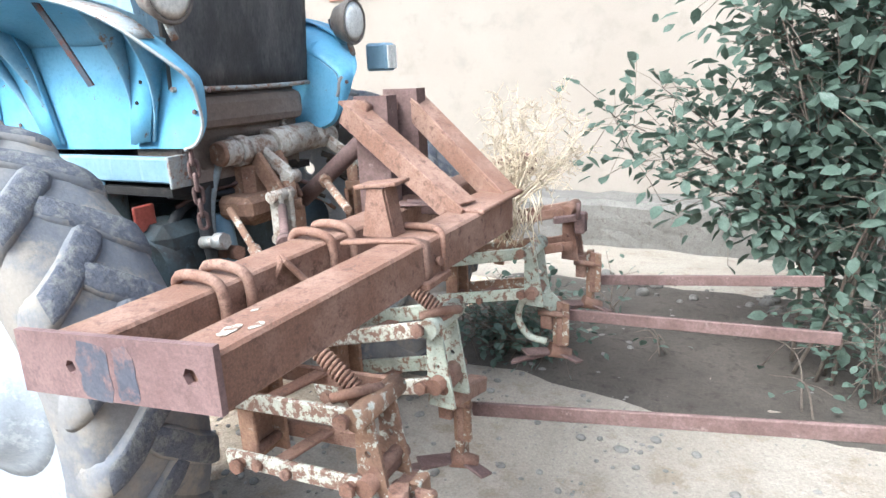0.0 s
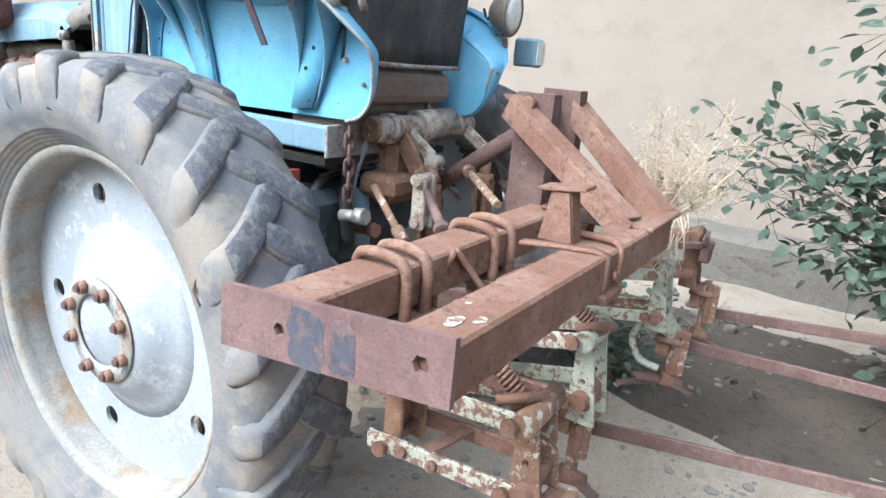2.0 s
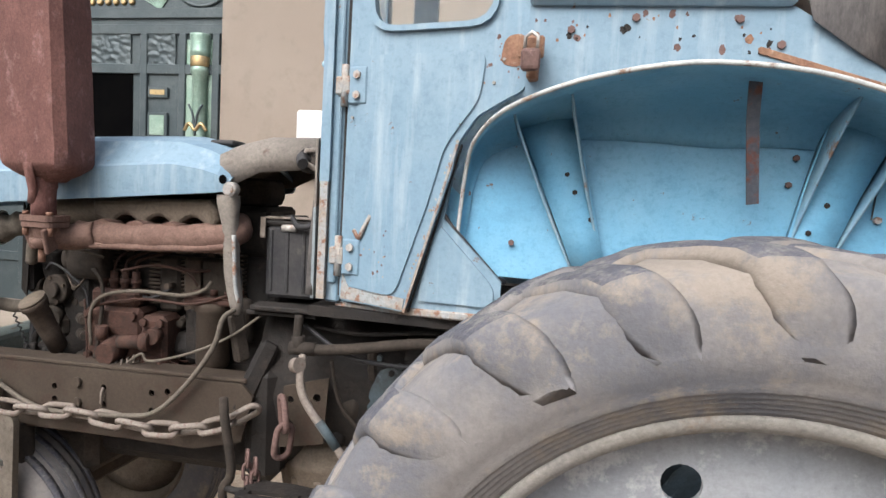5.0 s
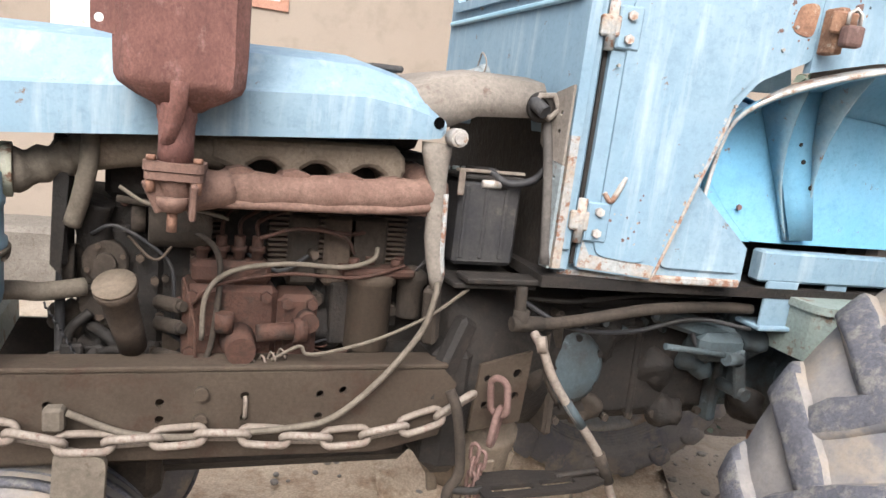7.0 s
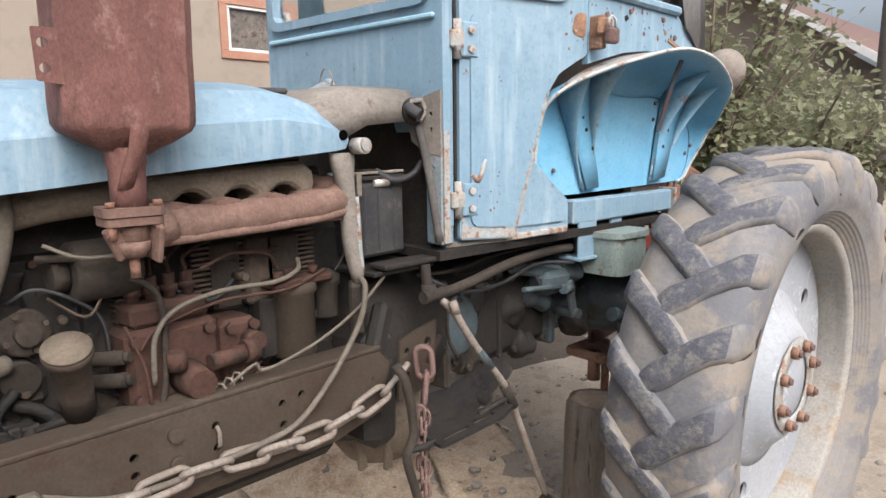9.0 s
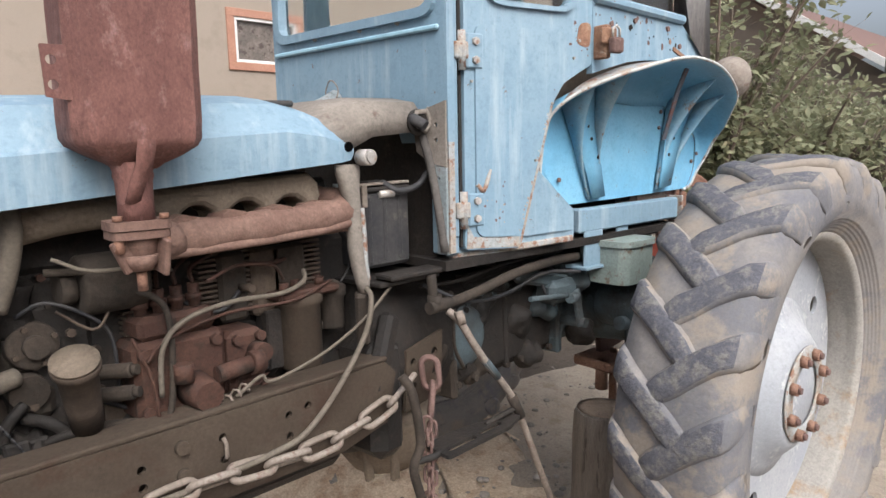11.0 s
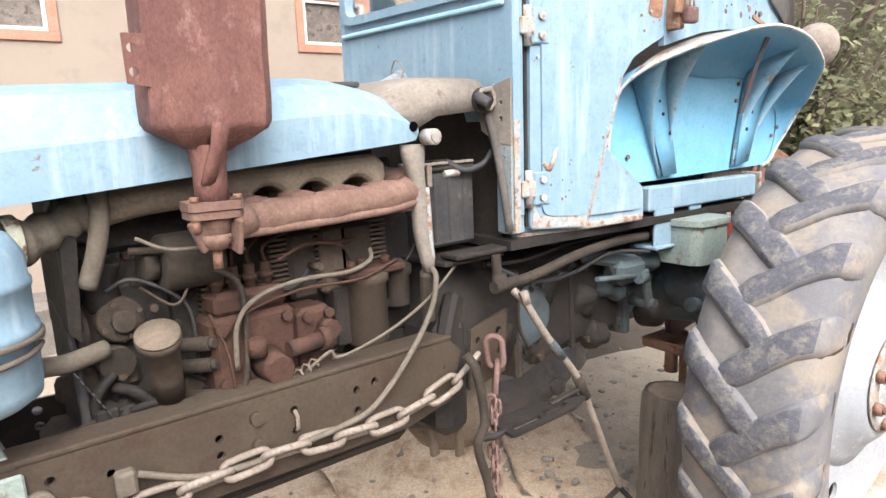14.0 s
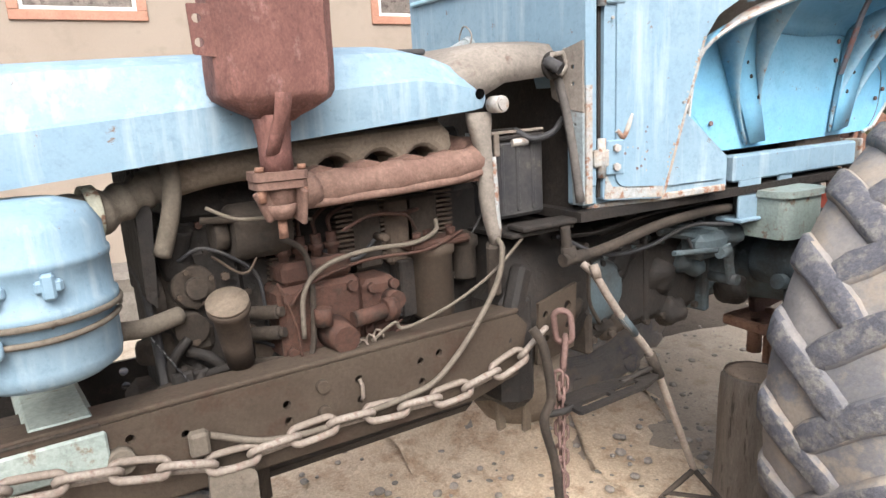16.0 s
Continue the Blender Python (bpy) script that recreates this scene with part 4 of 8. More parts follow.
bolts(door, [(-0.548, YL - 0.023, 1.66), (-0.606, YL - 0.023, 1.50), (-0.822, YL - 0.0285, 1.712), (-0.50, YL - 0.023, 1.80), (-0.45, YL - 0.023, 1.84), (-0.47, YL - 0.023, 1.79)], (0, -1, 0), 0.0042, 0.004, M_PALERUST)
part("rust_patch", plate(rounded([(-0.46, 1.83), (-0.41, 1.82), (-0.405, 1.895), (-0.45, 1.89)], 0.02), [], 0.0015, side(YL - 0.022)), M_ORANGE, door)
part("dent", tube(smooth_path([(-0.806, YL - 0.027, 1.44), (-0.79, YL - 0.030, 1.422), (-0.778, YL - 0.032, 1.445), (-0.762, YL - 0.024, 1.478)]), 0.006, 6), M_PALERUST, door)
lock = part("lock_hasp", box(-0.415, -0.36, YL - 0.075, YL - 0.062, 1.83, 1.875, 0.004), M_ORANGE, tractor, "rusty door hasp with a padlock")
part("bracket", box(-0.395, -0.372, YL - 0.065, YL - 0.02, 1.79, 1.885, 0.004), M_ORANGE, lock)
part("padlock", box(-0.405, -0.365, YL - 0.105, YL - 0.08, 1.80, 1.845, 0.008, 2), M_RUSTDARK, lock)
part("shackle", tube([(-0.398, YL - 0.092, 1.845), (-0.398, YL - 0.092, 1.868), (-0.385, YL - 0.092, 1.878), (-0.372, YL - 0.092, 1.868), (-0.372, YL - 0.092, 1.845)], 0.004, 6), M_STEEL, lock)

# dark strips along the door edges stand in for the shade in the gap
gap_line = [(-0.655, 1.25), (-0.609, 1.41), (-0.575, 1.53), (-0.54, 1.655)]
for (ax, az), (bx, bz) in zip(gap_line, gap_line[1:]):
    part("door_gap", beam((ax, YL - 0.006, az), (bx, YL - 0.006, bz), 0.012, 0.0045), M_GRIMESHADE, tractor)
    part("edge_flange", beam((ax - 0.008, YL - 0.0225, az), (bx - 0.008, YL - 0.0225, bz), 0.004, 0.007, 0.001), M_PALERUST, door)
part("pressed_panel", plate(rounded([(-0.635, 1.28), (-0.445, 1.285), (-0.445, 1.33), (-0.50, 1.385), (-0.582, 1.462), (-0.598, 1.45)], 0.018), [], 0.008, side(YL + 0.008)), M_PALE, tractor)
# upright dark strip for the shaded slit between door and post
part("door_gap", box(-0.8495, -0.8415, YL - 0.0135, YL + 0.02, 1.27, 2.42), M_GRIMESHADE, tractor)
part("door_post", joined(box(-0.892, -0.849, YL - 0.012, YL + 0.05, 1.25, 2.42, 0.006), box(-0.882, -0.857, YL - 0.022, YL - 0.01, 1.30, 2.42, 0.004)), M_PALE, tractor, "narrow pale cab post")
part("cab_lower_panel", plate([(-0.858, 1.245), (-0.43, 1.262), (-0.43, 1.345), (-0.578, 1.481), (-0.566, 1.56), (-0.55, 1.62), (-0.60, 1.62), (-0.70, 1.30), (-0.85, 1.30)], [], 0.014, side(YL + 0.022)), M_PALE, tractor, "pale blue lower cab panel with a rusty sill")
part("sill", beam((-0.865, YL + 0.017, 1.240), (-0.432, YL + 0.017, 1.258), 0.026, 0.02, 0.004), M_PALERUST, tractor)
part("rubber_seal", tube([(-0.582, YL + 0.02, 1.492), (-0.565, YL + 0.022, 1.468), (-0.445, YL + 0.03, 1.352), (-0.425, YL + 0.045, 1.342)], 0.007, 6), M_BLACK, tractor, "black rubber seal along the fender")
seat()
band_loop = [(-0.40, 1.75), (-0.315, 1.772), (-0.21, 1.797), (-0.08, 1.813), (0.05, 1.809), (0.16, 1.795), (0.285, 1.765), (0.36, 1.737), (0.35, 1.80), (0.12, 1.945), (-0.40, 1.955)]
band = part("cab_band", plate(band_loop, [], 0.02, side(-0.352)), M_PALE, tractor, "pale cab band above the fender, chipped and rust-spotted")
part("ledge", beam((-0.40, -0.375, 1.965), (0.12, -0.375, 1.958), 0.03, 0.03, 0.008), M_PALE, band)
bolts(band, [(-0.18, -0.373, 1.924), (-0.31, -0.373, 1.90), (0.02, -0.373, 1.92), (0.10, -0.373, 1.87)], (0, -1, 0), 0.009, 0.006, M_RUSTDARK)
part("rust_seam", beam((0.06, -0.374, 1.86), (0.31, -0.374, 1.785), 0.004, 0.014, 0.001), M_ORANGE, band)
part("side_post", box(-0.405, -0.37, -0.37, -0.33, 1.80, 2.42, 0.006), M_PALE, tractor)
part("side_window", plate([(-0.37, 1.98), (0.10, 1.975), (0.06, 2.40), (-0.37, 2.40)], [], 0.005, side(-0.345)), M_GLASS, tractor)
# far side of the cab, plain
part("cab_far_side", plate([(-0.90, 1.245), (-0.34, 1.245), (-0.42, 1.45), (-0.56, 1.60), (-0.42, 1.76), (0.30, 1.80), (0.12, 2.42), (-0.88, 2.42)], [rounded([(-0.80, 1.93), (0.02, 1.97), (0.0, 2.36), (-0.80, 2.36)], 0.05)], 0.02, side(YR, -1)), M_PALE, tractor)
part("cab_roof", roughen(box(-0.98, 0.36, YL - 0.10, YR + 0.10, 2.42, 2.52, 0.04, 3), 0.0), M_PALE, tractor, "pale blue cab roof")
# cab front
seat_cab_front()
fw_loop = [(YL, 1.555), (-0.15, 1.555), (-0.12, 1.645), (0.22, 1.645), (0.25, 1.555), (YR, 1.555), (YR, 2.42), (YL, 2.42)]
wind = rounded([(YL + 0.05, 1.90), (YR - 0.05, 1.90), (YR - 0.07, 2.36), (YL + 0.07, 2.36)], 0.04)
cf = part("cab_front", plate(fw_loop, [wind], 0.025, front(-0.95)), M_PALE, tractor, "blue cab front below the windscreen")
part("windscreen", plate(wind, [], 0.005, front(-0.935)), M_GLASS, cf)
part("window_frame", plate(rounded([(YL + 0.03, 1.875), (YR - 0.03, 1.875), (YR - 0.05, 2.38), (YL + 0.05, 2.38)], 0.05), [wind], 0.014, front(-0.964)), M_PALE, cf)
part("crease", beam((-0.957, YL + 0.02, 1.845), (-0.957, YR - 0.02, 1.845), 0.012, 0.014, 0.004), M_CAB, cf)
bolts(cf, [(-0.951, 0.0, 1.875), (-0.951, 0.2, 1.875), (-0.951, -0.15, 1.875), (-0.951, -0.27, 1.57), (-0.951, -0.255, 1.64), (-0.951, -0.27, 1.535)], (-1, 0, 0), 0.008, 0.006, M_PALERUST)
part("side_skirt", plate([(YL, 1.26), (YL + 0.022, 1.26), (YL + 0.05, 1.555), (YL, 1.555)], [], 0.02, front(-0.948)), M_PALERUST, tractor)
part("fire_wall", plate([(YL + 0.08, 1.22), (YR, 1.22), (YR, 1.66), (YL + 0.08, 1.62)], [], 0.02, front(-0.915)), M_GRIMESHADE, tractor)
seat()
part("cab_floor", box(-0.92, 0.30, YL + 0.03, YR - 0.03, 1.215, 1.24), M_GRIMESHADE, tractor)
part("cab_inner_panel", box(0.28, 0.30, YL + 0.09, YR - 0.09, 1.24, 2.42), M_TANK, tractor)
part("seat_box", box(-0.35, 0.1, -0.15, 0.25, 1.24, 1.62, 0.03, 2), M_GRIMESHADE, tractor)
# rear vinyl curtain, sagging over the back of the cab
cur = bmesh.new()
gr = []
for i in range(19):
    row = []
    for j in range(15):
        u, v = i / 18, j / 14
        y = YL + 0.045 + u * (YR - YL - 0.09)
        z = 1.535 + v * 0.88
        x = 0.335 + 0.05 * math.sin(v * 2.4) + 0.014 * noise.noise(Vector((y * 5, z * 2.5, 1))) + 0.02 * (1 - abs(2 * u - 1)) - 0.03 * v
        row.append(cur.verts.new((x, y, z)))
    gr.append(row)
for i in range(18):
    for j in range(14):
        cur.faces.new((gr[i][j], gr[i + 1][j], gr[i + 1][j + 1], gr[i][j + 1])).smooth = True
thicken(cur, 0.005)
curtain = part("rear_curtain", cur, M_VINYL, tractor, "dirty black vinyl curtain over the cab back")
part("hem", tube(smooth_path([(0.345, YL + 0.045, 1.535), (0.365, YC, 1.53), (0.345, YR - 0.045, 1.535)]), 0.008, 6), M_PALERUST, curtain, "pale worn hem")
# side flap of the curtain that hangs forward over the band
flap = loft([[(0.12, -0.385, 2.02), (0.15, -0.388, 1.915), (0.24, -0.385, 1.852), (0.335, -0.372, 1.80)], [(0.10, -0.388, 2.42), (0.2, -0.39, 2.42), (0.28, -0.385, 2.42), (0.36, -0.33, 2.42)]], False)
thicken(flap, 0.005)
part("curtain_flap", flap, M_VINYL, curtain)
part("rear_tank", box(0.10, 0.345, YL + 0.08, YR - 0.08, 1.405, 1.515, 0.03, 2), M_TANK, tractor, "brown dusty tank under the cab back")
part("tank_skirt", box(0.08, 0.30, YL + 0.09, YR - 0.09, 1.26, 1.40, 0.02), M_TANK, tractor)
part("number_plate", box(0.375, 0.381, 0.05, 0.30, 2.0, 2.12, 0.004), M_PLATE, tractor, "yellow plate")


def work_lamp(p, parent):
    p = Vector(p)
    lamp = part("work_lamp", lathe([(0.0, -0.075), (0.03, -0.072), (0.058, -0.05), (0.076, -0.012), (0.082, 0.0), (0.085, 0.012), (0.08, 0.022), (0.074, 0.016), (0.0, 0.016)], p, (1, 0.05, -0.06), 28), M_CHAIN, parent, "round dusty work lamp")
    part("lens", lathe([(0.073, 0.017), (0.05, 0.027), (0.0, 0.031)], p, (1, 0.05, -0.06), 28), M_LENS, lamp, "dusty ribbed glass lens")
    part("stem", rod(p + Vector((-0.01, 0, -0.075)), p + Vector((-0.01, 0.02, -0.12)), 0.011), M_PALERUST, lamp)
    part("cable", tube(smooth_path([p + Vector((-0.07, 0, 0)), p + Vector((-0.12, 0.05, -0.02)), p + Vector((-0.16, 0.09, 0.02))]), 0.006, 6), M_BLACK, lamp)


work_lamp((0.485, -0.37, 1.785), tractor)
work_lamp((0.455, 2 * YC + 0.42, 1.75), tractor)
sig = part("signal_lamp", box(0.41, 0.51, YR + 0.26, YR + 0.34, 1.565, 1.675, 0.01), M_PALE, tractor, "pale signal lamp with a cracked lens")
for k in range(3):
    part("lens", box(0.511, 0.517, YR + 0.268 + 0.023 * k, YR + 0.286 + 0.023 * k, 1.575, 1.665), M_LENS, sig)
part("badge", tube(smooth_path([(0.47, 0.372, 1.48), (0.48, 0.371, 1.50), (0.485, 0.371, 1.53), (0.50, 0.371, 1.55)]), 0.006, 6), M_STEEL, tractor)

# fender bracket, red reflector and step box under the cab
fb = part("fender_bracket", box(-0.33, 0.30, -0.285, -0.24, 1.255, 1.335, 0.006), M_PALE, tractor, "pale blue beam under the fender")
part("leg_plate", joined(box(-0.30, -0.20, -0.285, -0.275, 1.13, 1.26, 0.003), box(-0.10, -0.03, -0.275, -0.265, 1.14, 1.26, 0.003), box(-0.31, -0.05, -0.30, -0.21, 1.13, 1.142, 0.003)), M_PALE, fb)
part("end_plate", box(0.303, 0.315, -0.298, -0.222, 1.242, 1.342, 0.003), M_PALERUST, fb)
tbx = part("tool_box", plate(rounded([(-0.215, -0.385), (-0.02, -0.385), (-0.02, -0.18), (-0.215, -0.18)], 0.05, 5), [], 0.125, Matrix.Translation((0, 0, 1.075))), M_GREENPALE, tractor, "pale green fuel box with a lid")
part("lid", plate(rounded([(-0.223, -0.393), (-0.012, -0.393), (-0.012, -0.172), (-0.223, -0.172)], 0.055, 5), [], 0.02, Matrix.Translation((0, 0, 1.202))), M_GREENPALE, tbx)
part("reflector", box(0.153, 0.165, -0.33, -0.25, 1.10, 1.185, 0.004), M_REFL, tractor, "red tail reflector")

# rust chips in the paint of the cab and door
def chip(cx, cz, r, y, seed, parent, mm):
    loop = [(cx + r * math.cos(k * 0.6283) * (1 + 0.9 * noise.noise(Vector((math.cos(k * 0.6283) * 1.7, math.sin(k * 0.6283) * 1.7, seed)))), cz + 1.3 * r * math.sin(k * 0.6283) * (1 + 0.9 * noise.noise(Vector((math.sin(k * 0.6283) * 1.7, seed, math.cos(k * 0.6283)))))) for k in range(10)]
    seat_cab() if parent is door else seat()
    part("rust_chip", plate(loop, [], 0.0006, side(y)), mm, parent)


rc = random.Random(17)
for k in range(34):
    chip(rc.uniform(-0.39, 0.08), 1.85 + 0.085 * rc.random() ** 0.7, rc.choice((0.0018, 0.0025, 0.003, 0.0065)), -0.3722, k * 1.3, band, rc.choice((M_RUSTDARK, M_ORANGE, M_GRIMESHADE)))
for k in range(18):
    chip(rc.uniform(-0.51, -0.415), rc.uniform(1.79, 1.90), rc.choice((0.0016, 0.0022, 0.0045)), YL - 0.0222, 50 + k * 1.3, door, rc.choice((M_RUSTDARK, M_ORANGE, M_ORANGE)))
for k in range(14):
    chip(rc.uniform(-0.79, -0.70), 1.32 + 0.14 * rc.random(), rc.choice((0.0013, 0.002, 0.0032)), YL - 0.0283, 90 + k * 1.3, door, rc.choice((M_RUSTDARK, M_PALERUST)))
for k in range(16):
    q = rc.random()
    chip(-0.668 + 0.115 * q + rc.uniform(-0.006, 0.0), 1.27 + 0.38 * q, rc.choice((0.0018, 0.0025, 0.0035)), YL - 0.0222, 130 + k, door, M_PALERUST)

# hood ------------------------------------------------------------
seat_engine()
def hood_ring(x, drop=0.0, inset=0.0, lift=0.0):
    t = (-1.2 - x) / 0.76
    zb, zc, zt = 1.505 - 0.050 * t, 1.583 - 0.046 * t, 1.642 - 0.014 * t
    zt, zc, zb = zt - drop, max(zc - drop * 0.8, zb + lift + 0.02), zb + lift
    h = 0.29 - inset
    half = [(-h, zb), (-h - 0.002, zb + 0.4 * (zc - zb)), (-h, zc - 0.004), (-h + 0.010, zc + 0.002), (-h + 0.055, zt - 0.012), (-h + 0.10, zt), (-0.10, zt + 0.012)]
    full = half + [(-a, b) for a, b in reversed(half)]
    return [Vector((x, YC + a, b)) for a, b in full]


hood = loft([hood_ring(-2.86, 0.06, 0.03), hood_ring(-2.82, 0.015, 0.006), hood_ring(-2.76), hood_ring(-1.9), hood_ring(-1.45), hood_ring(-1.33, 0.003), hood_ring(-1.25, 0.022), hood_ring(-1.205, 0.04), hood_ring(-1.18, 0.06, 0.002, 0.002), hood_ring(-1.17, 0.078, 0.006, 0.012)], False)
thicken(hood, 0.006)
crisp(hood, 0.22)
hood = part("hood", hood, M_PALE, tractor, "faded blue engine hood with a side crease")
part("nose", plate([(YC - 0.26, 1.0), (YC + 0.26, 1.0), (YC + 0.265, 1.56), (YC - 0.265, 1.56)], [rounded([(YC - 0.2, 1.1), (YC + 0.2, 1.1), (YC + 0.2, 1.5), (YC - 0.2, 1.5)], 0.03)], 0.02, front(-2.83)), M_RAIL, hood)
# black disc painted as the shade of a bolt hole
bolts(hood, [(-1.188, -0.2415, 1.536)], (0, -1, 0), 0.011, 0.003, M_DARK, "bolt_hole", False)
part("rubber_stop", box(-1.29, -1.22, -0.10, 0.0, 1.625, 1.638, 0.004), M_BLACK, hood)
cowl_prof = [(YC - 0.262, 1.515), (YC - 0.262, 1.60), (YC - 0.235, 1.632), (YC - 0.16, 1.645), (YC + 0.16, 1.645), (YC + 0.235, 1.632), (YC + 0.262, 1.60), (YC + 0.262, 1.515)]
cowl = loft([[Vector((x, a, max(b - e, 1.52 + d))) for a, b in cowl_prof] for x, d, e in ((-1.33, 0.0, 0.07), (-1.23, 0.0, 0.04), (-1.17, 0.005, 0.015), (-1.10, 0.035, 0.0), (-0.95, 0.045, 0.0))], False)
thicken(cowl, 0.005)
cowl = part("cowl", cowl, M_COWL, tractor, "dusty brown cowl between hood and cab")
part("cable_hole", lathe([(0.03, -0.004), (0.03, 0.004), (0.016, 0.006), (0.016, -0.004)], (-0.968, YC - 0.266, 1.585), (0, -1, 0), 18, True), M_GRIMESHADE, cowl)
part("cable", tube(smooth_path([(-0.972, YC - 0.25, 1.588), (-0.985, YC - 0.275, 1.59), (-0.975, YC - 0.30, 1.575)]), 0.014, 8), M_BLACK, tractor, "black cable end in the cowl")
seat_cab_front()
part("rubber_strip", tube(smooth_path([(-0.968, 0.10, 1.672), (-0.97, 0.036, 1.672), (-0.972, -0.10, 1.668), (-0.972, -0.19, 1.648), (-0.97, -0.235, 1.60), (-0.968, -0.269, 1.509), (-0.968, -0.294, 1.402), (-0.966, -0.316, 1.267)], 6), 0.011, 8), M_STRIP, tractor, "dusty rubber strip arched over the cowl")
part("corner_panel", plate([(YL - 0.002, 1.49), (YL + 0.05, 1.50), (YL + 0.10, 1.53), (YL + 0.115, 1.63), (YL - 0.002, 1.66)], [circle(YL + 0.03, 1.60, 0.006, 8), circle(YL + 0.03, 1.56, 0.006, 8)], 0.006, front(-0.962)), M_COWL, tractor, "dust-browned corner panel of the cab front")
part("corner_post", plate([(YL - 0.002, 1.26), (YL + 0.03, 1.26), (YL + 0.05, 1.498), (YL - 0.002, 1.488)], [circle(YL + 0.022, 1.46, 0.005, 8)], 0.007, front(-0.9625)), M_STAY, tractor, "pale rubbed corner post of the cab")
seat_engine()
part("torn_flange", tube([(-0.985, YC - 0.268 - 0.0, 1.585 + 0.0), (-0.95, YC - 0.272, 1.565), (-0.93, YC - 0.272, 1.585), (-0.945, YC - 0.27, 1.61), (-0.975, YC - 0.27, 1.607)], 0.007, 6, True), M_COWL, tractor)
seat()
neck = part("filler_neck", joined(rod((-1.09, 0.11, 1.632), (-0.985, 0.125, 1.690), 0.030, 0.021, 18), rod((-0.988, 0.125, 1.688), (-0.972, 0.127, 1.697), 0.023, 0.022, 18)), M_STAY, tractor, "pale tapered fuel filler neck")
part("wire_ring", tube([(-0.99 + 0.003 * math.sin(k), 0.127 + 0.033 * math.cos(k * 0.4), 1.71 + 0.033 * math.sin(k * 0.4)) for k in range(16)], 0.0022, 5, True), M_CHAIN, neck)

# muffler ---------------------------------------------------------
seat()
MX, MY = -1.686, -0.315
sec = [(-0.106, 0.05), (-0.106, -0.045), (-0.086, -0.068), (0.086, -0.068), (0.106, -0.045), (0.106, 0.05), (0.088, 0.068), (-0.088, 0.068)]
rg = [[Vector((MX + 0.007 + a * k, MY - 0.05 * (z - 1.53) + b * k2, z)) for a, b in sec] for z, k, k2 in ((1.512, 0.30, 0.45), (1.522, 0.42, 0.55), (1.535, 0.66, 0.75), (1.553, 0.93, 0.94), (1.566, 0.99, 1), (1.60, 1, 1), (2.30, 1.0, 1.0), (2.36, 0.5, 0.5))]
mbm = loft(rg, True, True)
bmesh.ops.subdivide_edges(mbm, edges=[e for e in mbm.edges if e.calc_length() > 0.5], cuts=24)
for v in mbm.verts:
    v.co += noise.noise_vector(v.co * 9) * 0.003
crisp(mbm, 0.7)
muffler = part("muffler", mbm, M_MUFF, tractor, "tall rust-red exhaust muffler")
part("tab", plate(rounded([(-1.815, 1.628), (-1.765, 1.622), (-1.765, 1.708), (-1.817, 1.708)], 0.003), [circle(-1.803, 1.647, 0.0075, 14), circle(-1.803, 1.685, 0.0075, 14)], 0.004, side(-0.368)), M_MUFF, muffler)
strap_edges = [[], []]
for px_, pz_, py_, hw in ((-1.676, 1.587, -0.383, 0.0145), (-1.677, 1.55, -0.384, 0.0145), (-1.680, 1.52, -0.374, 0.0135), (-1.689, 1.487, -0.358, 0.0125), (-1.699, 1.453, -0.352, 0.0115)):
    strap_edges[0].append(Vector((px_ - hw, py_, pz_ + hw * 0.15)))
    strap_edges[1].append(Vector((px_ + hw, py_, pz_ - hw * 0.15)))
strap_bm = loft(strap_edges, False)
thicken(strap_bm, 0.006)
part("strap", strap_bm, M_MUFF, muffler)
part("neck", lathe([(0.031, 1.415), (0.030, 1.46), (0.031, 1.49), (0.034, 1.50), (0.033, 1.508), (0.038, 1.525)], (MX, MY - 0.008, 0), (0, 0, 1), 24), M_MUFF, muffler)
part("flange", plate(rounded([(MX - 0.052, MY - 0.045), (MX + 0.052, MY - 0.045), (MX + 0.052, MY + 0.04), (MX - 0.052, MY + 0.04)], 0.022), [], 0.016, Matrix.Translation((0, 0, 1.407))), M_MANI, muffler)
elbow = part("exhaust_elbow", tube(smooth_path([(MX, MY, 1.40), (MX + 0.004, MY + 0.012, 1.372), (MX + 0.03, MY + 0.055, 1.362), (MX + 0.09, -0.235, 1.372)]), 0.037, 16), M_MANI, tractor, "rust-pink exhaust elbow")
part("elbow_flange", plate(rounded([(MX - 0.05, MY - 0.042), (MX + 0.05, MY - 0.042), (MX + 0.05, MY + 0.04), (MX - 0.05, MY + 0.04)], 0.022), [], 0.014, Matrix.Translation((0, 0, 1.391))), M_MANI, elbow)
part("elbow_web", joined(beam((MX + 0.034, MY - 0.03, 1.392), (MX + 0.030, MY - 0.012, 1.325), 0.011, 0.05, 0.003), beam((MX - 0.036, MY - 0.02, 1.392), (MX - 0.012, MY - 0.012, 1.335), 0.014, 0.04, 0.003)), M_MANI, elbow)
part("drain_cup", lathe([(0.03, 1.36), (0.028, 1.345), (0.018, 1.332), (0.0, 1.33)], (MX - 0.002, MY - 0.012, 0), (0, 0, 1), 16), M_MANI, elbow)
bolts(elbow, [(MX - 0.038, MY - 0.028, 1.39), (MX + 0.040, MY - 0.03, 1.39)], (0, 0, -1), 0.009, 0.022, M_RUST)
bolts(elbow, [(MX - 0.038, MY - 0.028, 1.424), (MX + 0.040, MY - 0.03, 1.424)], (0, 0, 1), 0.009, 0.009, M_RUST)
part("drain_stud", rod((MX - 0.002, MY - 0.012, 1.332), (MX - 0.002, MY - 0.012, 1.295), 0.009), M_RUST, elbow)

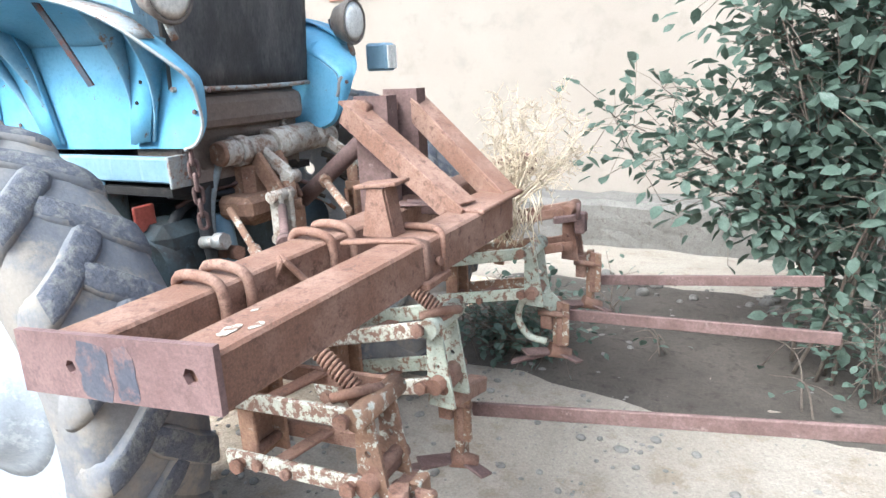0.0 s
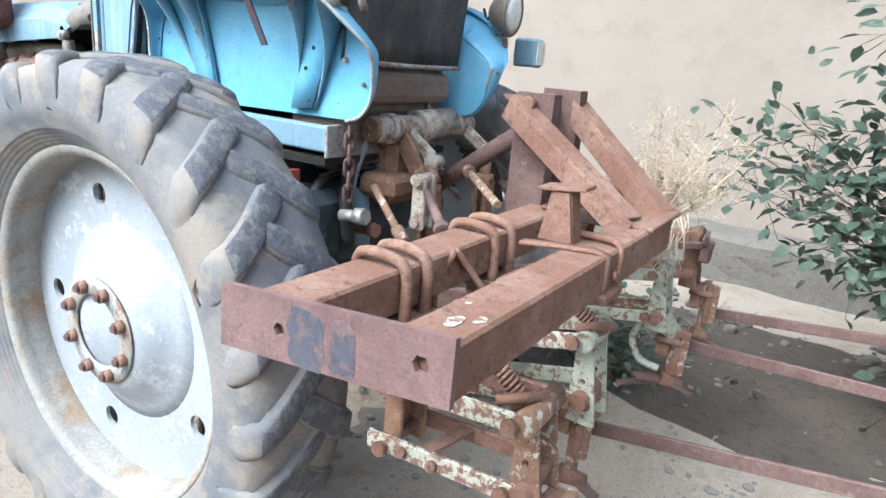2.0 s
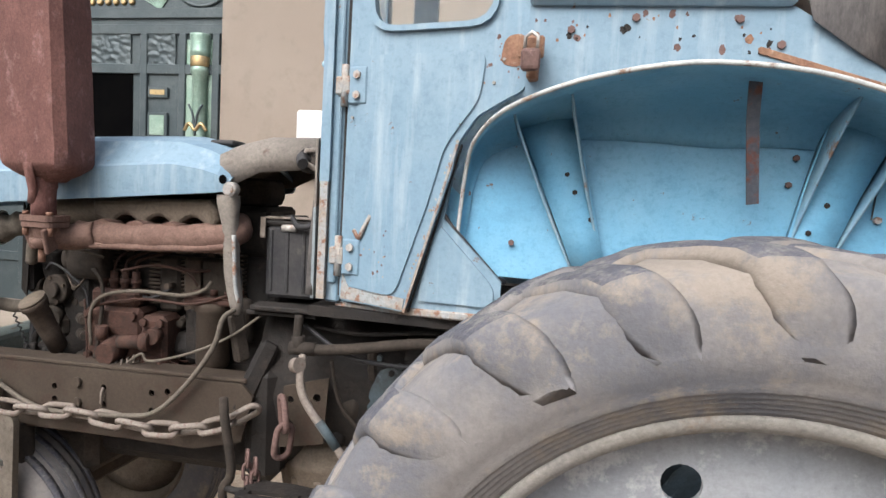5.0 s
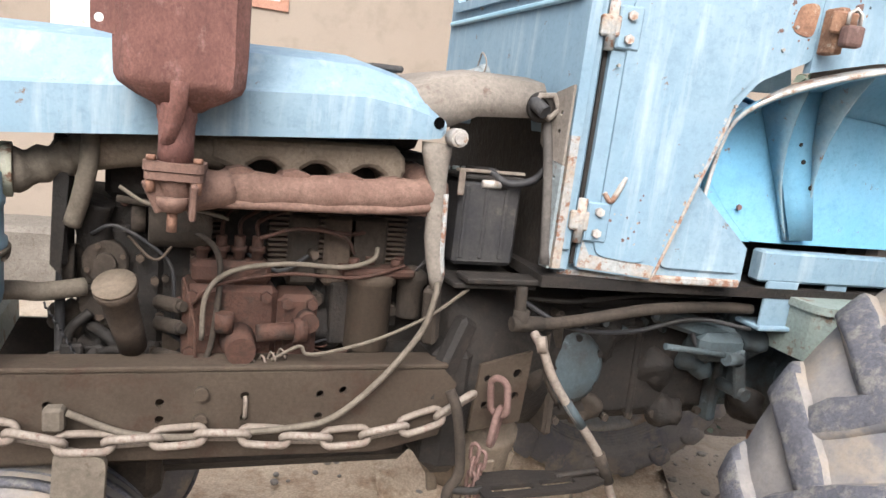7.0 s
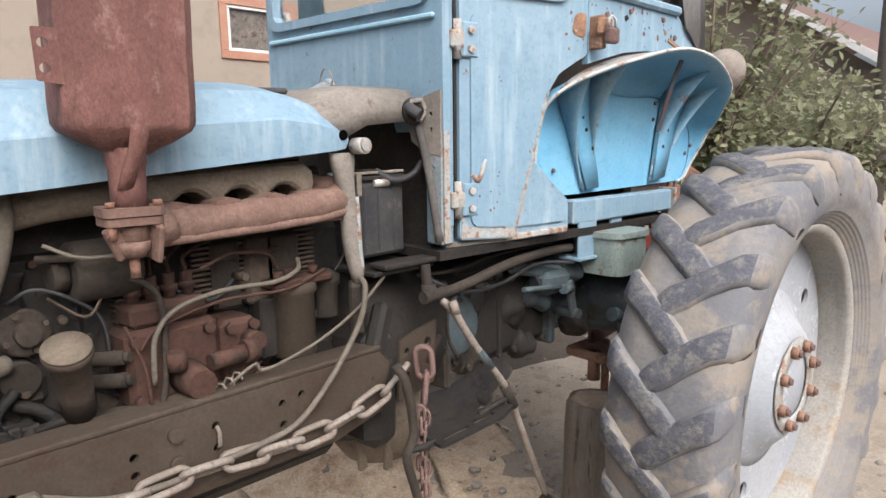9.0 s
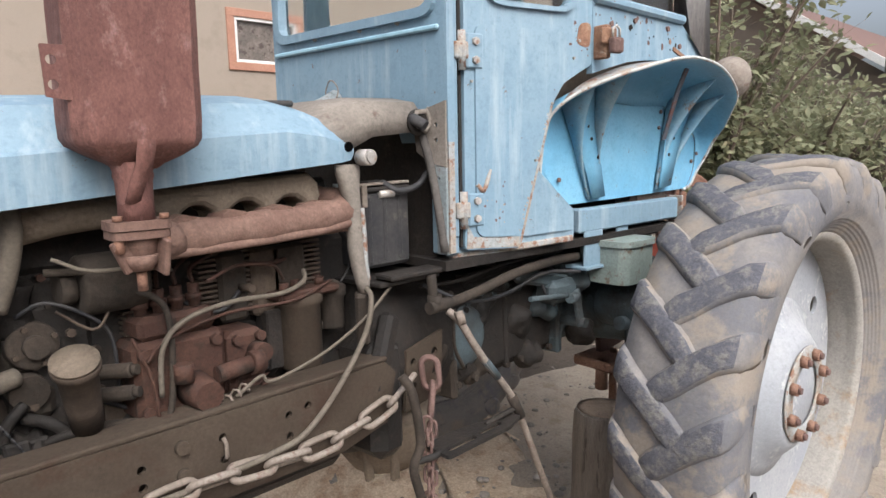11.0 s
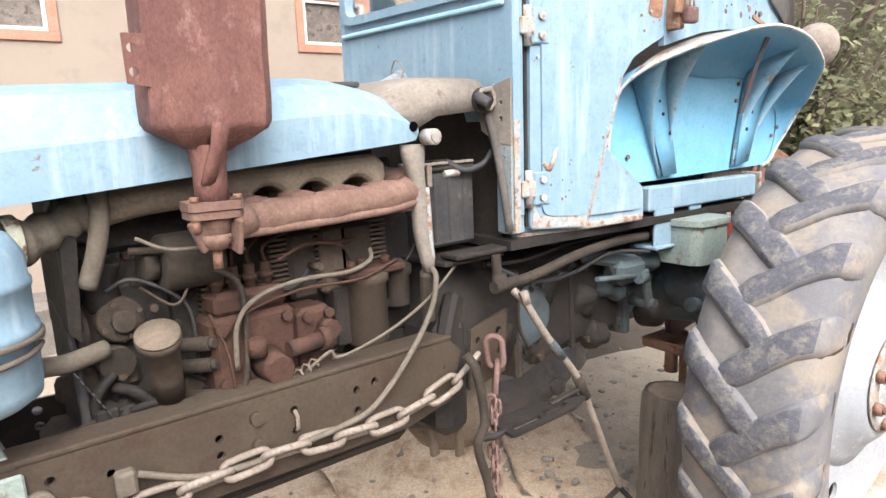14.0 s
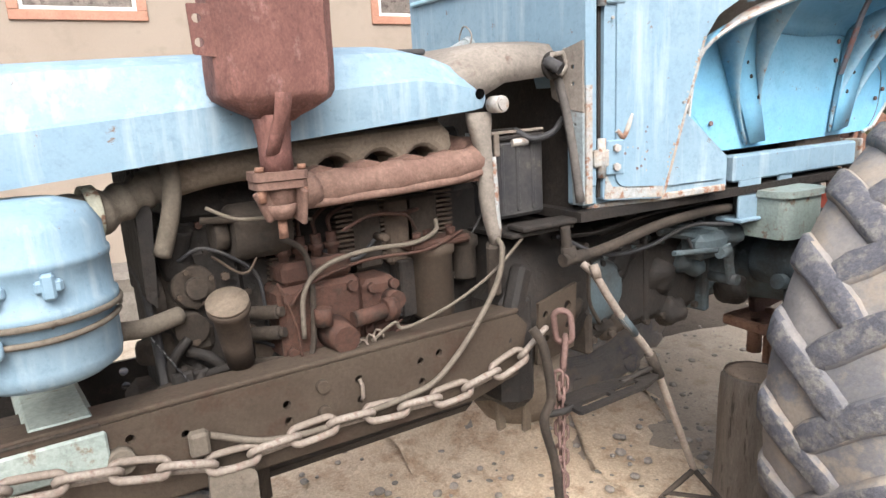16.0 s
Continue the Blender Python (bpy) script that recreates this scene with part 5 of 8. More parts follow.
# manifolds -------------------------------------------------------
seat_engine()
path = smooth_path([(-1.62, -0.215, 1.388), (-1.50, -0.215, 1.388), (-1.35, -0.215, 1.391), (-1.21, -0.212, 1.398), (-1.165, -0.19, 1.41), (-1.19, -0.11, 1.425)])
exm = part("exhaust_manifold", tube(path, 0.034, 14, radii=[0.036 - 0.006 * abs(math.sin(i * 0.6)) for i in range(len(path))]), M_MANI, tractor, "rust-pink exhaust manifold")
part("rib", tube(smooth_path([(-1.60, -0.236, 1.364), (-1.35, -0.236, 1.367), (-1.21, -0.234, 1.374), (-1.155, -0.212, 1.388)]), 0.009, 8), M_MANI, exm)
hump = [(-1.62, 1.372)]
for cx in (-1.545, -1.445, -1.345, -1.25):
    hump += [(cx - 0.045, 1.40), (cx - 0.022, 1.424), (cx, 1.43), (cx + 0.022, 1.424), (cx + 0.045, 1.40)]
hump += [(-1.17, 1.385), (-1.165, 1.36), (-1.62, 1.356)]
hb = plate(hump, [], 0.06, side(-0.165))
part("collector", hb, M_MANI, exm)
notch = [(-1.60, 1.435)]
for cx in (-1.498, -1.398, -1.298):
    notch += [(cx - 0.036 * math.cos(a), 1.412 + 0.028 * math.sin(a)) for a in (0.0, 0.6, 1.2, 1.57, 1.95, 2.55, 3.14)]
notch += [(-1.235, 1.413), (-1.222, 1.437), (-1.226, 1.465), (-1.25, 1.488), (-1.60, 1.482)]
ib = plate(notch, [], 0.075, side(-0.115))
bmesh.ops.bevel(ib, geom=[e for e in ib.edges if len(e.link_faces) == 2 and e.calc_face_angle(0) > 0.6 and all(v.co.y < -0.18 for v in e.verts)], offset=0.018, segments=3, affect="EDGES", profile=0.5)
im = part("intake_manifold", ib, M_INTAKE, tractor, "dusty brown intake manifold with arched foot")
part("intake_pipe", tube(smooth_path([(-1.80, -0.125, 1.43), (-1.72, -0.145, 1.445), (-1.62, -0.15, 1.45), (-1.57, -0.15, 1.45)]), 0.036, 14), M_INTAKE, im)

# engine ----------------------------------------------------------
# block and head wear the grime colour that includes the bay's shade
eng = part("engine_block", box(-1.83, -1.06, -0.075, 0.20, 0.93, 1.34, 0.015), M_GRIMESHADE, tractor, "oily engine block with bay shade in its colour")
part("cylinder_head", box(-1.78, -1.12, -0.07, 0.19, 1.34, 1.47, 0.012), M_GRIMESHADE, eng)
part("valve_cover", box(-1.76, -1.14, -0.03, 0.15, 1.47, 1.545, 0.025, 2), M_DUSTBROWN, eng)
part("oil_pan", box(-1.80, -1.08, -0.04, 0.16, 0.74, 0.93, 0.03), M_GRIMESHADE, eng)
for x0, x1 in ((-1.62, -1.56), (-1.47, -1.42), (-1.385, -1.34), (-1.25, -1.18)):
    n = 14
    for k in range(n):
        z = 1.205 + k * 0.0105
        part("cooling_fin", box(x0, x1, -0.105, -0.074, z, z + 0.005), M_DUSTBROWN, eng)
for x0, x1, mm in ((-1.42, -1.38, M_CAST), (-1.345, -1.30, M_DUSTBROWN), (-1.30, -1.235, M_CAST)):
    part("side_cover", box(x0 - 0.012, x1 + 0.012, -0.115, -0.074, 1.19, 1.335, 0.008), mm, eng)
part("cover_stud", rod((-1.385, -0.115, 1.26), (-1.385, -0.16, 1.262), 0.008), M_DUSTBROWN, eng)
# injection pump in red-brown
pump = part("injection_pump", box(-1.635, -1.455, -0.17, -0.07, 1.05, 1.20, 0.012), M_ENGRED, tractor, "grimy red-brown injection pump")
part("pump_head", box(-1.62, -1.47, -0.165, -0.085, 1.20, 1.245, 0.01), M_ENGRED, pump)
part("governor", box(-1.455, -1.375, -0.18, -0.08, 1.04, 1.185, 0.012), M_ENGRED, pump)
for k in range(4):
    xx = -1.60 + k * 0.035
    part("delivery_valve", joined(rod((xx, -0.13, 1.24), (xx, -0.13, 1.29), 0.011), rod((xx, -0.13, 1.258), (xx, -0.13, 1.27), 0.017, seg=6)), M_ENGRED, pump)
    part("fuel_pipe", tube(smooth_path([(xx, -0.13, 1.29), (xx + 0.005, -0.12, 1.32), (xx + 0.03 * k, -0.09, 1.345)]), 0.0045, 6), M_ENGRED, pump)
part("feed_pump", joined(rod((-1.53, -0.17, 1.095), (-1.53, -0.235, 1.09), 0.035, 0.028), rod((-1.56, -0.2, 1.12), (-1.56, -0.2, 1.155), 0.018), rod((-1.50, -0.21, 1.12), (-1.42, -0.21, 1.125), 0.017), rod((-1.43, -0.21, 1.125), (-1.405, -0.21, 1.126), 0.024))
     , M_ENGRED, pump)
part("lever_shaft", rod((-1.40, -0.18, 1.14), (-1.40, -0.215, 1.14), 0.02), M_ENGRED, pump)
bolts(pump, [(-1.44, -0.181, 1.17), (-1.39, -0.181, 1.17), (-1.44, -0.181, 1.06), (-1.39, -0.181, 1.06), (-1.62, -0.171, 1.18), (-1.62, -0.171, 1.07), (-1.48, -0.171, 1.18)], (0, -1, 0), 0.012, 0.012, M_ENGRED)
# timing case darkened for bay shade; oil filler and water pump in brown cast iron
tim = part("timing_case", box(-1.80, -1.66, -0.085, 0.18, 0.96, 1.30, 0.02), M_GRIMESHADE, tractor, "oily timing case with bay shade in its colour")
part("water_pump", joined(box(-1.83, -1.745, -0.09, 0.05, 1.16, 1.27, 0.02), rod((-1.83, -0.075, 1.21), (-1.85, -0.075, 1.21), 0.042)), M_CAST, tim)
part("pump_lobe", joined(rod((-1.79, -0.08, 1.15), (-1.79, -0.115, 1.145), 0.032), box(-1.81, -1.745, -0.10, -0.03, 1.09, 1.15, 0.012)), M_CAST, tim)
part("thermostat_elbow", tube(smooth_path([(-1.79, -0.08, 1.25), (-1.80, -0.09, 1.30), (-1.79, -0.10, 1.34)]), 0.032, 12), M_GRIMESHADE, tim)
part("oil_filler", lathe([(0.026, 0.0), (0.029, 0.06), (0.032, 0.135), (0.038, 0.14), (0.039, 0.152), (0.036, 0.156), (0.0, 0.156)], (-1.722, -0.165, 1.078), (-0.201, -0.462, 0.864), 24), M_DUSTBROWN, tim, "dusty round oil filler with a flat cap")
part("filler_cap", lathe([(0.038, 0.157), (0.038, 0.161), (0.0, 0.162)], (-1.722, -0.165, 1.078), (-0.201, -0.462, 0.864), 24), M_INTAKE, tim, "dusty tan filler cap with small holes")
for z in (1.155, 1.113, 1.05):
    part("tappet_boss", joined(rod((-1.68, -0.125, z), (-1.64, -0.17, z + 0.004), 0.014, seg=16, bev=0.003), rod((-1.64, -0.17, z + 0.004), (-1.633, -0.178, z + 0.005), 0.010)), M_CAST, tim)
part("dynamo", joined(rod((-1.70, -0.115, 1.315), (-1.585, -0.115, 1.315), 0.055, seg=20, bev=0.01), rod((-1.705, -0.115, 1.315), (-1.73, -0.115, 1.315), 0.03)), M_CAST, tractor, "dusty dynamo")
part("dynamo_strap", tube(smooth_path([(-1.755, -0.14, 1.35), (-1.69, -0.155, 1.345), (-1.63, -0.15, 1.343), (-1.60, -0.13, 1.35)]), 0.007, 6), M_CAST, tractor)
part("pulley", lathe([(0.0, -0.024), (0.066, -0.024), (0.074, -0.016), (0.062, 0.0), (0.074, 0.016), (0.066, 0.024), (0.0, 0.024)], (-1.80, -0.10, 1.005), (1, -0.25, 0), 30), M_GRIMESHADE, tractor, "dark belt pulley")
part("belt", tube(smooth_path([(-1.855, -0.115, 1.03), (-1.855, -0.10, 1.15), (-1.855, -0.06, 1.24), (-1.855, 0.0, 1.26)]), 0.010, 6), M_BLACK, tractor)
part("belt", tube(smooth_path([(-1.84, -0.115, 1.02), (-1.838, -0.12, 1.09), (-1.80, -0.115, 1.13)]), 0.010, 6), M_GRIMESHADE, tractor)
part("crank_fork", joined(beam((-1.80, -0.13, 1.07), (-1.795, -0.13, 0.97), 0.016, 0.05), beam((-1.83, -0.15, 1.08), (-1.83, -0.16, 0.96), 0.02, 0.04), rod((-1.83, -0.16, 1.035), (-1.80, -0.16, 1.035), 0.018)), M_GRIMESHADE, tractor)
part("radiator", box(-1.862, -1.84, YC - 0.18, YC - 0.02, 1.215, 1.46, 0.008), M_GRIMESHADE, tractor, "dark radiator")
part("radiator_screen", plate([(-1.868, 1.225), (-1.85, 1.205), (-1.835, 1.38), (-1.858, 1.46)], [], 0.006, side(-0.135)), M_GRIMESHADE, tractor)
# filters
ff = part("fuel_filter", lathe([(0.0, 1.06), (0.042, 1.06), (0.048, 1.07), (0.048, 1.20), (0.054, 1.205), (0.054, 1.225), (0.02, 1.24), (0.0, 1.24)], (-1.258, -0.125, 0), (0, 0, 1), 26), M_RAIL, tractor, "brown fuel filter bowl")
part("filter_head", box(-1.33, -1.175, -0.17, -0.075, 1.222, 1.24, 0.005), M_ENGRED, ff)
bolts(ff, [(-1.30, -0.14, 1.24), (-1.21, -0.14, 1.24), (-1.26, -0.12, 1.24), (-1.19, -0.10, 1.24)], (0, 0, 1), 0.012, 0.016, M_ENGRED)
part("fuel_filter", lathe([(0.0, 1.13), (0.026, 1.13), (0.028, 1.135), (0.028, 1.20), (0.034, 1.205), (0.034, 1.225), (0.01, 1.24), (0.0, 1.24)], (-1.165, -0.12, 0), (0, 0, 1), 22), M_CAST, tractor, "small brown fuel filter")
# pipes round the engine
for pts, r, mm in (
        ([(-1.60, -0.19, 1.10), (-1.595, -0.20, 1.19), (-1.55, -0.20, 1.235), (-1.45, -0.19, 1.25), (-1.33, -0.18, 1.245), (-1.27, -0.17, 1.26), (-1.255, -0.15, 1.28)], 0.0085, M_HOSE),
        ([(-1.62, -0.19, 1.17), (-1.58, -0.19, 1.205), (-1.45, -0.18, 1.228), (-1.30, -0.18, 1.225), (-1.20, -0.17, 1.25)], 0.006, M_ENGRED),
        ([(-1.50, -0.20, 1.30), (-1.42, -0.17, 1.315), (-1.33, -0.15, 1.30), (-1.30, -0.14, 1.265)], 0.006, M_ENGRED),
        ([(-1.75, -0.17, 1.375), (-1.70, -0.19, 1.35), (-1.62, -0.2, 1.345), (-1.56, -0.19, 1.33)], 0.006, M_HOSE),
        ([(-1.72, -0.21, 1.045), (-1.62, -0.22, 1.043), (-1.56, -0.22, 1.04)], 0.004, M_HOSE),
        ([(-1.47, -0.22, 1.07), (-1.42, -0.23, 1.10), (-1.405, -0.23, 1.085), (-1.36, -0.235, 1.09), (-1.26, -0.24, 1.12), (-1.16, -0.235, 1.165), (-1.08, -0.23, 1.22)], 0.006, M_HOSE),
        ([(-1.635, -0.17, 1.215), (-1.615, -0.19, 1.14), (-1.61, -0.195, 1.06)], 0.005, M_ENGRED),
        ([(-1.20, -0.19, 1.37), (-1.165, -0.185, 1.34), (-1.155, -0.18, 1.28), (-1.175, -0.17, 1.24)], 0.004, M_BLACK)):
    part("fuel_line", tube(smooth_path(pts), r * 0.6, 7), mm, tractor)
coil = [(-1.545 + 0.003 * k + 0.0, -0.215 + 0.011 * math.cos(k * 1.05), 1.045 + 0.0018 * k * 0.6 + 0.011 * math.sin(k * 1.05)) for k in range(36)]
part("return_spring", tube(coil, 0.0024, 5), M_CHAIN, tractor)

# battery bay -----------------------------------------------------
bat = part("battery", box(-1.095, -0.955, -0.165, 0.02, 1.255, 1.43, 0.008), M_BLACK, tractor, "black battery under the cowl")
part("battery_lid", joined(box(-1.098, -0.952, -0.168, 0.022, 1.43, 1.442, 0.004), box(-1.06, -1.0, -0.14, -0.09, 1.442, 1.455, 0.004)), M_GRIMESHADE, bat)
for k in range(6):
    part("vent_cap", rod((-1.085 + 0.022 * k, -0.05, 1.440), (-1.085 + 0.022 * k, -0.05, 1.450), 0.008, seg=10), M_STAY, bat)
part("hold_down", joined(beam((-1.10, -0.15, 1.449), (-0.95, -0.15, 1.449), 0.02, 0.006, 0.001), beam((-1.10, -0.175, 1.40), (-1.10, -0.175, 1.45), 0.006, 0.014, 0.001)), M_CHAIN, bat, "dirty grey clamp strip")
part("side_rib", joined(*[box(-1.085 + 0.045 * k, -1.075 + 0.045 * k, -0.169, -0.163, 1.27, 1.42, 0.002) for k in range(3)]), M_BLACK, bat)
part("terminal", rod((-1.05, -0.165, 1.425), (-1.01, -0.17, 1.425), 0.009), M_STEEL, bat)
part("battery_cable", tube(smooth_path([(-1.03, -0.15, 1.452), (-1.0, -0.18, 1.43), (-0.95, -0.19, 1.44), (-0.925, -0.20, 1.47)]), 0.008, 7), M_BLACK, tractor)
part("battery_tray", joined(roughen(box(-1.12, -0.93, -0.24, 0.04, 1.222, 1.232, 0.002), 0.006, 12), roughen(box(-1.10, -0.86, -0.26, -0.20, 1.238, 1.25, 0.003), 0.008, 9)), M_GRIMESHADE, tractor, "bent dark battery tray")
seat()
stay_rings = []
for z, x, hw, dp in ((1.505, -1.184, 0.033, 0.012), (1.485, -1.183, 0.032, 0.018), (1.45, -1.18, 0.025, 0.02), (1.42, -1.175, 0.020, 0.019), (1.37, -1.171, 0.0205, 0.018), (1.30, -1.168, 0.0205, 0.017), (1.25, -1.160, 0.02, 0.016), (1.215, -1.152, 0.018, 0.015), (1.185, -1.150, 0.012, 0.011)):
    stay_rings.append([Vector((x + hw * math.copysign(abs(math.cos(a)) ** 0.7, math.cos(a)), -0.237 + dp * math.copysign(abs(math.sin(a)) ** 0.7, math.sin(a)), z)) for a in (0.2618 + k * 0.5236 for k in range(12))])
stay_bm = loft(stay_rings, True, True)
for f in stay_bm.faces:
    f.smooth = len(f.verts) == 4
lg = part("hood_stay", stay_bm, M_COWL, tractor, "dusty tan hood stay rubbed pale lower down")
part("rubbed_edge", tube(smooth_path([(-1.156, -0.252, 1.40), (-1.152, -0.252, 1.33), (-1.149, -0.25, 1.27), (-1.141, -0.246, 1.22)]), 0.006, 7), M_PALERUST, lg)
seat_engine()
part("stay_bolt", joined(rod((-1.157, -0.24, 1.513), (-1.157, -0.275, 1.513), 0.017, seg=12), rod((-1.157, -0.275, 1.513), (-1.157, -0.28, 1.513), 0.012)), M_STEEL, lg)
part("stay_foot", beam((-1.155, -0.22, 1.22), (-1.14, -0.2, 1.10), 0.03, 0.04, 0.006), M_CAST, lg)
seat()
part("tow_cord", tube(smooth_path([(-1.15, -0.25, 1.20), (-1.162, -0.285, 1.18), (-1.185, -0.29, 1.102), (-1.265, -0.29, 0.99), (-1.357, -0.29, 0.905), (-1.443, -0.295, 0.885), (-1.575, -0.30, 0.876), (-1.671, -0.295, 0.868), (-1.769, -0.29, 0.878), (-1.866, -0.29, 0.921)], 8), 0.007, 8), M_HOSE, tractor, "grey cord looped along the frame")
part("plug", box(-1.905, -1.868, -0.305, -0.275, 0.885, 0.935, 0.006), M_HOSE, tractor, "pale plastic plug")

# frame rails and drive train ------------------------------------
seat_engine()
RZ0, RZ1 = 0.885, 1.056
rail_holes = [circle(x, z, 0.0085, 10) for x, z in ((-1.376, 1.01), (-1.376, 0.965), (-1.33, 1.017), (-1.673, 1.0), (-1.673, 0.967), (-1.52, 1.01), (-1.52, 0.967), (-1.86, 1.0), (-1.95, 1.02))]
rl = part("frame_rail", plate([(-2.85, RZ0 + 0.02), (-1.25, RZ0), (-1.12, RZ0 + 0.03), (-1.09, RZ1 - 0.03), (-1.12, RZ1), (-2.85, RZ1)], rail_holes, 0.012, side(-0.238)), M_RAIL, tractor, "dusty brown steel frame rail")
part("top_flange", box(-2.85, -1.11, -0.247, -0.17, RZ1, RZ1 + 0.011, 0.003), M_RAIL, rl)
part("bottom_flange", box(-2.85, -1.25, -0.238, -0.17, RZ0 - 0.004, RZ0 + 0.007, 0.003), M_RAIL, rl)
bolts(rl, [(-1.60, -0.25, 1.018), (-1.60, -0.25, 0.965)], (0, -1, 0), 0.0135, 0.012, M_RAIL, hexa=False)
bolts(rl, [(-1.97, -0.25, 0.99)], (0, -1, 0), 0.024, 0.02, M_HOSE, hexa=False)
part("wire_loop", tube([(-1.52, -0.252, 1.01), (-1.52, -0.262, 1.0), (-1.52, -0.262, 0.975), (-1.52, -0.252, 0.967)], 0.004, 6), M_CHAIN, rl)
seat()
# far rail in the shade-darkened grime colour, darker than the near rail
part("frame_rail", plate([(-2.85, 0.768), (-1.12, 0.768), (-1.09, 0.893), (-2.85, 0.893)], [circle(x, z, 0.012, 12) for x, z in ((-1.994, 0.863), (-1.994, 0.821), (-1.918, 0.82), (-2.2, 0.85), (-1.7, 0.85))], 0.012, side(2 * YC + 0.24, -1)), M_GRIMESHADE, tractor, "far frame rail")
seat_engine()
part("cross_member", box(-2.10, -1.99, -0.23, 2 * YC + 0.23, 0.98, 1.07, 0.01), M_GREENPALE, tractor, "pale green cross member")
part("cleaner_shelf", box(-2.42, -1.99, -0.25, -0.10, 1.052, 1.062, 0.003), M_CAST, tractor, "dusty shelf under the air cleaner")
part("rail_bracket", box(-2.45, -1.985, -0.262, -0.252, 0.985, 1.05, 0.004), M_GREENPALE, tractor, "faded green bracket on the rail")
ch = part("clutch_housing", lathe([(0.0, -1.10), (0.25, -1.10), (0.27, -1.07), (0.24, -0.98), (0.21, -0.86), (0.20, -0.72), (0.0, -0.72)], (0, YC, 1.02), (1, 0, 0), 28), M_GRIMESHADE, tractor, "oily clutch housing")
# casting given the shade-darkened grime colour, as it caught too much light
part("rail_end_casting", joined(box(-1.13, -1.03, -0.225, -0.06, 0.80, 1.10, 0.03), beam((-1.14, -0.23, 0.98), (-1.06, -0.2, 1.15), 0.04, 0.05, 0.01)), M_GRIMESHADE, tractor, "dusty cast bracket at the rail end")
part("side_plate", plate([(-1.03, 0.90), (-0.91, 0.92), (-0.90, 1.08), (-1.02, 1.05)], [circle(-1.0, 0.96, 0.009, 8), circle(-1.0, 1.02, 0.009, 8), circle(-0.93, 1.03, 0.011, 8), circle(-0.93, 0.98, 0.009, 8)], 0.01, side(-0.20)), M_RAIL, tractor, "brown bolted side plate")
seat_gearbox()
part("gearbox", box(-0.76, -0.20, YC - 0.17, YC + 0.17, 0.84, 1.14, 0.03), M_GRIMESHADE, tractor, "oily gearbox")
cap = part("gearbox_cover", lathe([(0.0, 0.035), (0.07, 0.03), (0.092, 0.015), (0.096, 0.0), (0.0, 0.0)], (-0.70, YC - 0.175, 1.0), (0, -1, 0), 26), M_GRIMEBLUE, tractor, "round bluish gearbox cover")
bolts(cap, [(-0.70 + 0.082 * math.cos(k), YC - 0.19, 1.0 + 0.082 * math.sin(k)) for k in (0.5, 1.55, 2.6, 3.65, 4.7, 5.75)], (0, -1, 0), 0.010, 0.012, M_GRIMESHADE)
seat()
ax = part("rear_axle_housing", joined(lathe([(0.0, -0.62), (0.09, -0.62), (0.10, -0.40), (0.12, -0.22), (0.145, -0.05), (0.145, 0.15), (0.12, 0.32), (0.10, 0.50), (0.09, 0.72), (0.0, 0.72)], (0.03, 0, 0.93), (0, 1, 0), 26), box(-0.26, 0.27, YC - 0.18, YC + 0.18, 0.83, 1.14, 0.04)), M_GRIMEBLUE, tractor, "grimy blue rear axle housing")
part("brake_housing", joined(rod((-0.05, -0.40, 0.97), (-0.05, -0.20, 0.97), 0.085, seg=24, bev=0.015), rod((-0.16, -0.33, 0.93), (-0.02, -0.34, 0.91), 0.025), rod((-0.10, -0.35, 0.92), (-0.10, -0.35, 0.84), 0.03)), M_GRIMEBLUE, tractor, "dirty blue brake housing")
part("brake_linkage", joined(beam((-0.55, -0.20, 1.14), (-0.30, -0.21, 1.08), 0.03, 0.05, 0.01), box(-0.42, -0.28, -0.25, -0.16, 1.02, 1.10, 0.02)), M_GRIMEBLUE, tractor)
seat_gearbox()
part("hydraulic_pipe", tube(smooth_path([(-0.955, -0.25, 1.24), (-0.955, -0.26, 1.175), (-0.92, -0.265, 1.16), (-0.80, -0.265, 1.165), (-0.60, -0.26, 1.185), (-0.40, -0.25, 1.185), (-0.25, -0.24, 1.175)]), 0.0135, 10), M_CAST, tractor, "rusty pipe under the cab")
part("pipe_joint", joined(rod((-0.955, -0.26, 1.15), (-0.955, -0.26, 1.19), 0.019), rod((-0.98, -0.262, 1.16), (-0.90, -0.265, 1.16), 0.0165)), M_CAST, tractor)
part("drum_housing", moved(joined(lathe([(0.0, 0.60), (0.10, 0.61), (0.135, 0.66), (0.145, 0.73), (0.15, 0.745), (0.15, 0.76), (0.14, 0.765), (0.14, 0.83), (0.0, 0.83)], (-0.93, 0.03, 0), (0, 0, 1), 30), *[beam((-0.93 + 0.14 * math.cos(a), 0.03 + 0.14 * math.sin(a), 0.72), (-0.93 + 0.12 * math.cos(a), 0.03 + 0.12 * math.sin(a), 0.60), 0.016, 0.03) for a in (3.6, 4.2, 4.8, 5.4)]), Matrix.Translation((-0.01, -0.04, 0.06))), M_INTAKE, tractor, "dusty ribbed drum under the clutch housing")
seat()
part("drawbar_hitch", joined(box(0.02, 0.20, -0.18, 0.0, 0.66, 0.70, 0.008), rod((0.05, -0.12, 0.70), (0.05, -0.12, 0.58), 0.025), beam((0.16, -0.10, 0.72), (0.13, -0.12, 0.47), 0.03, 0.02)), M_RUST, tractor, "rusty hitch hanging under the axle")
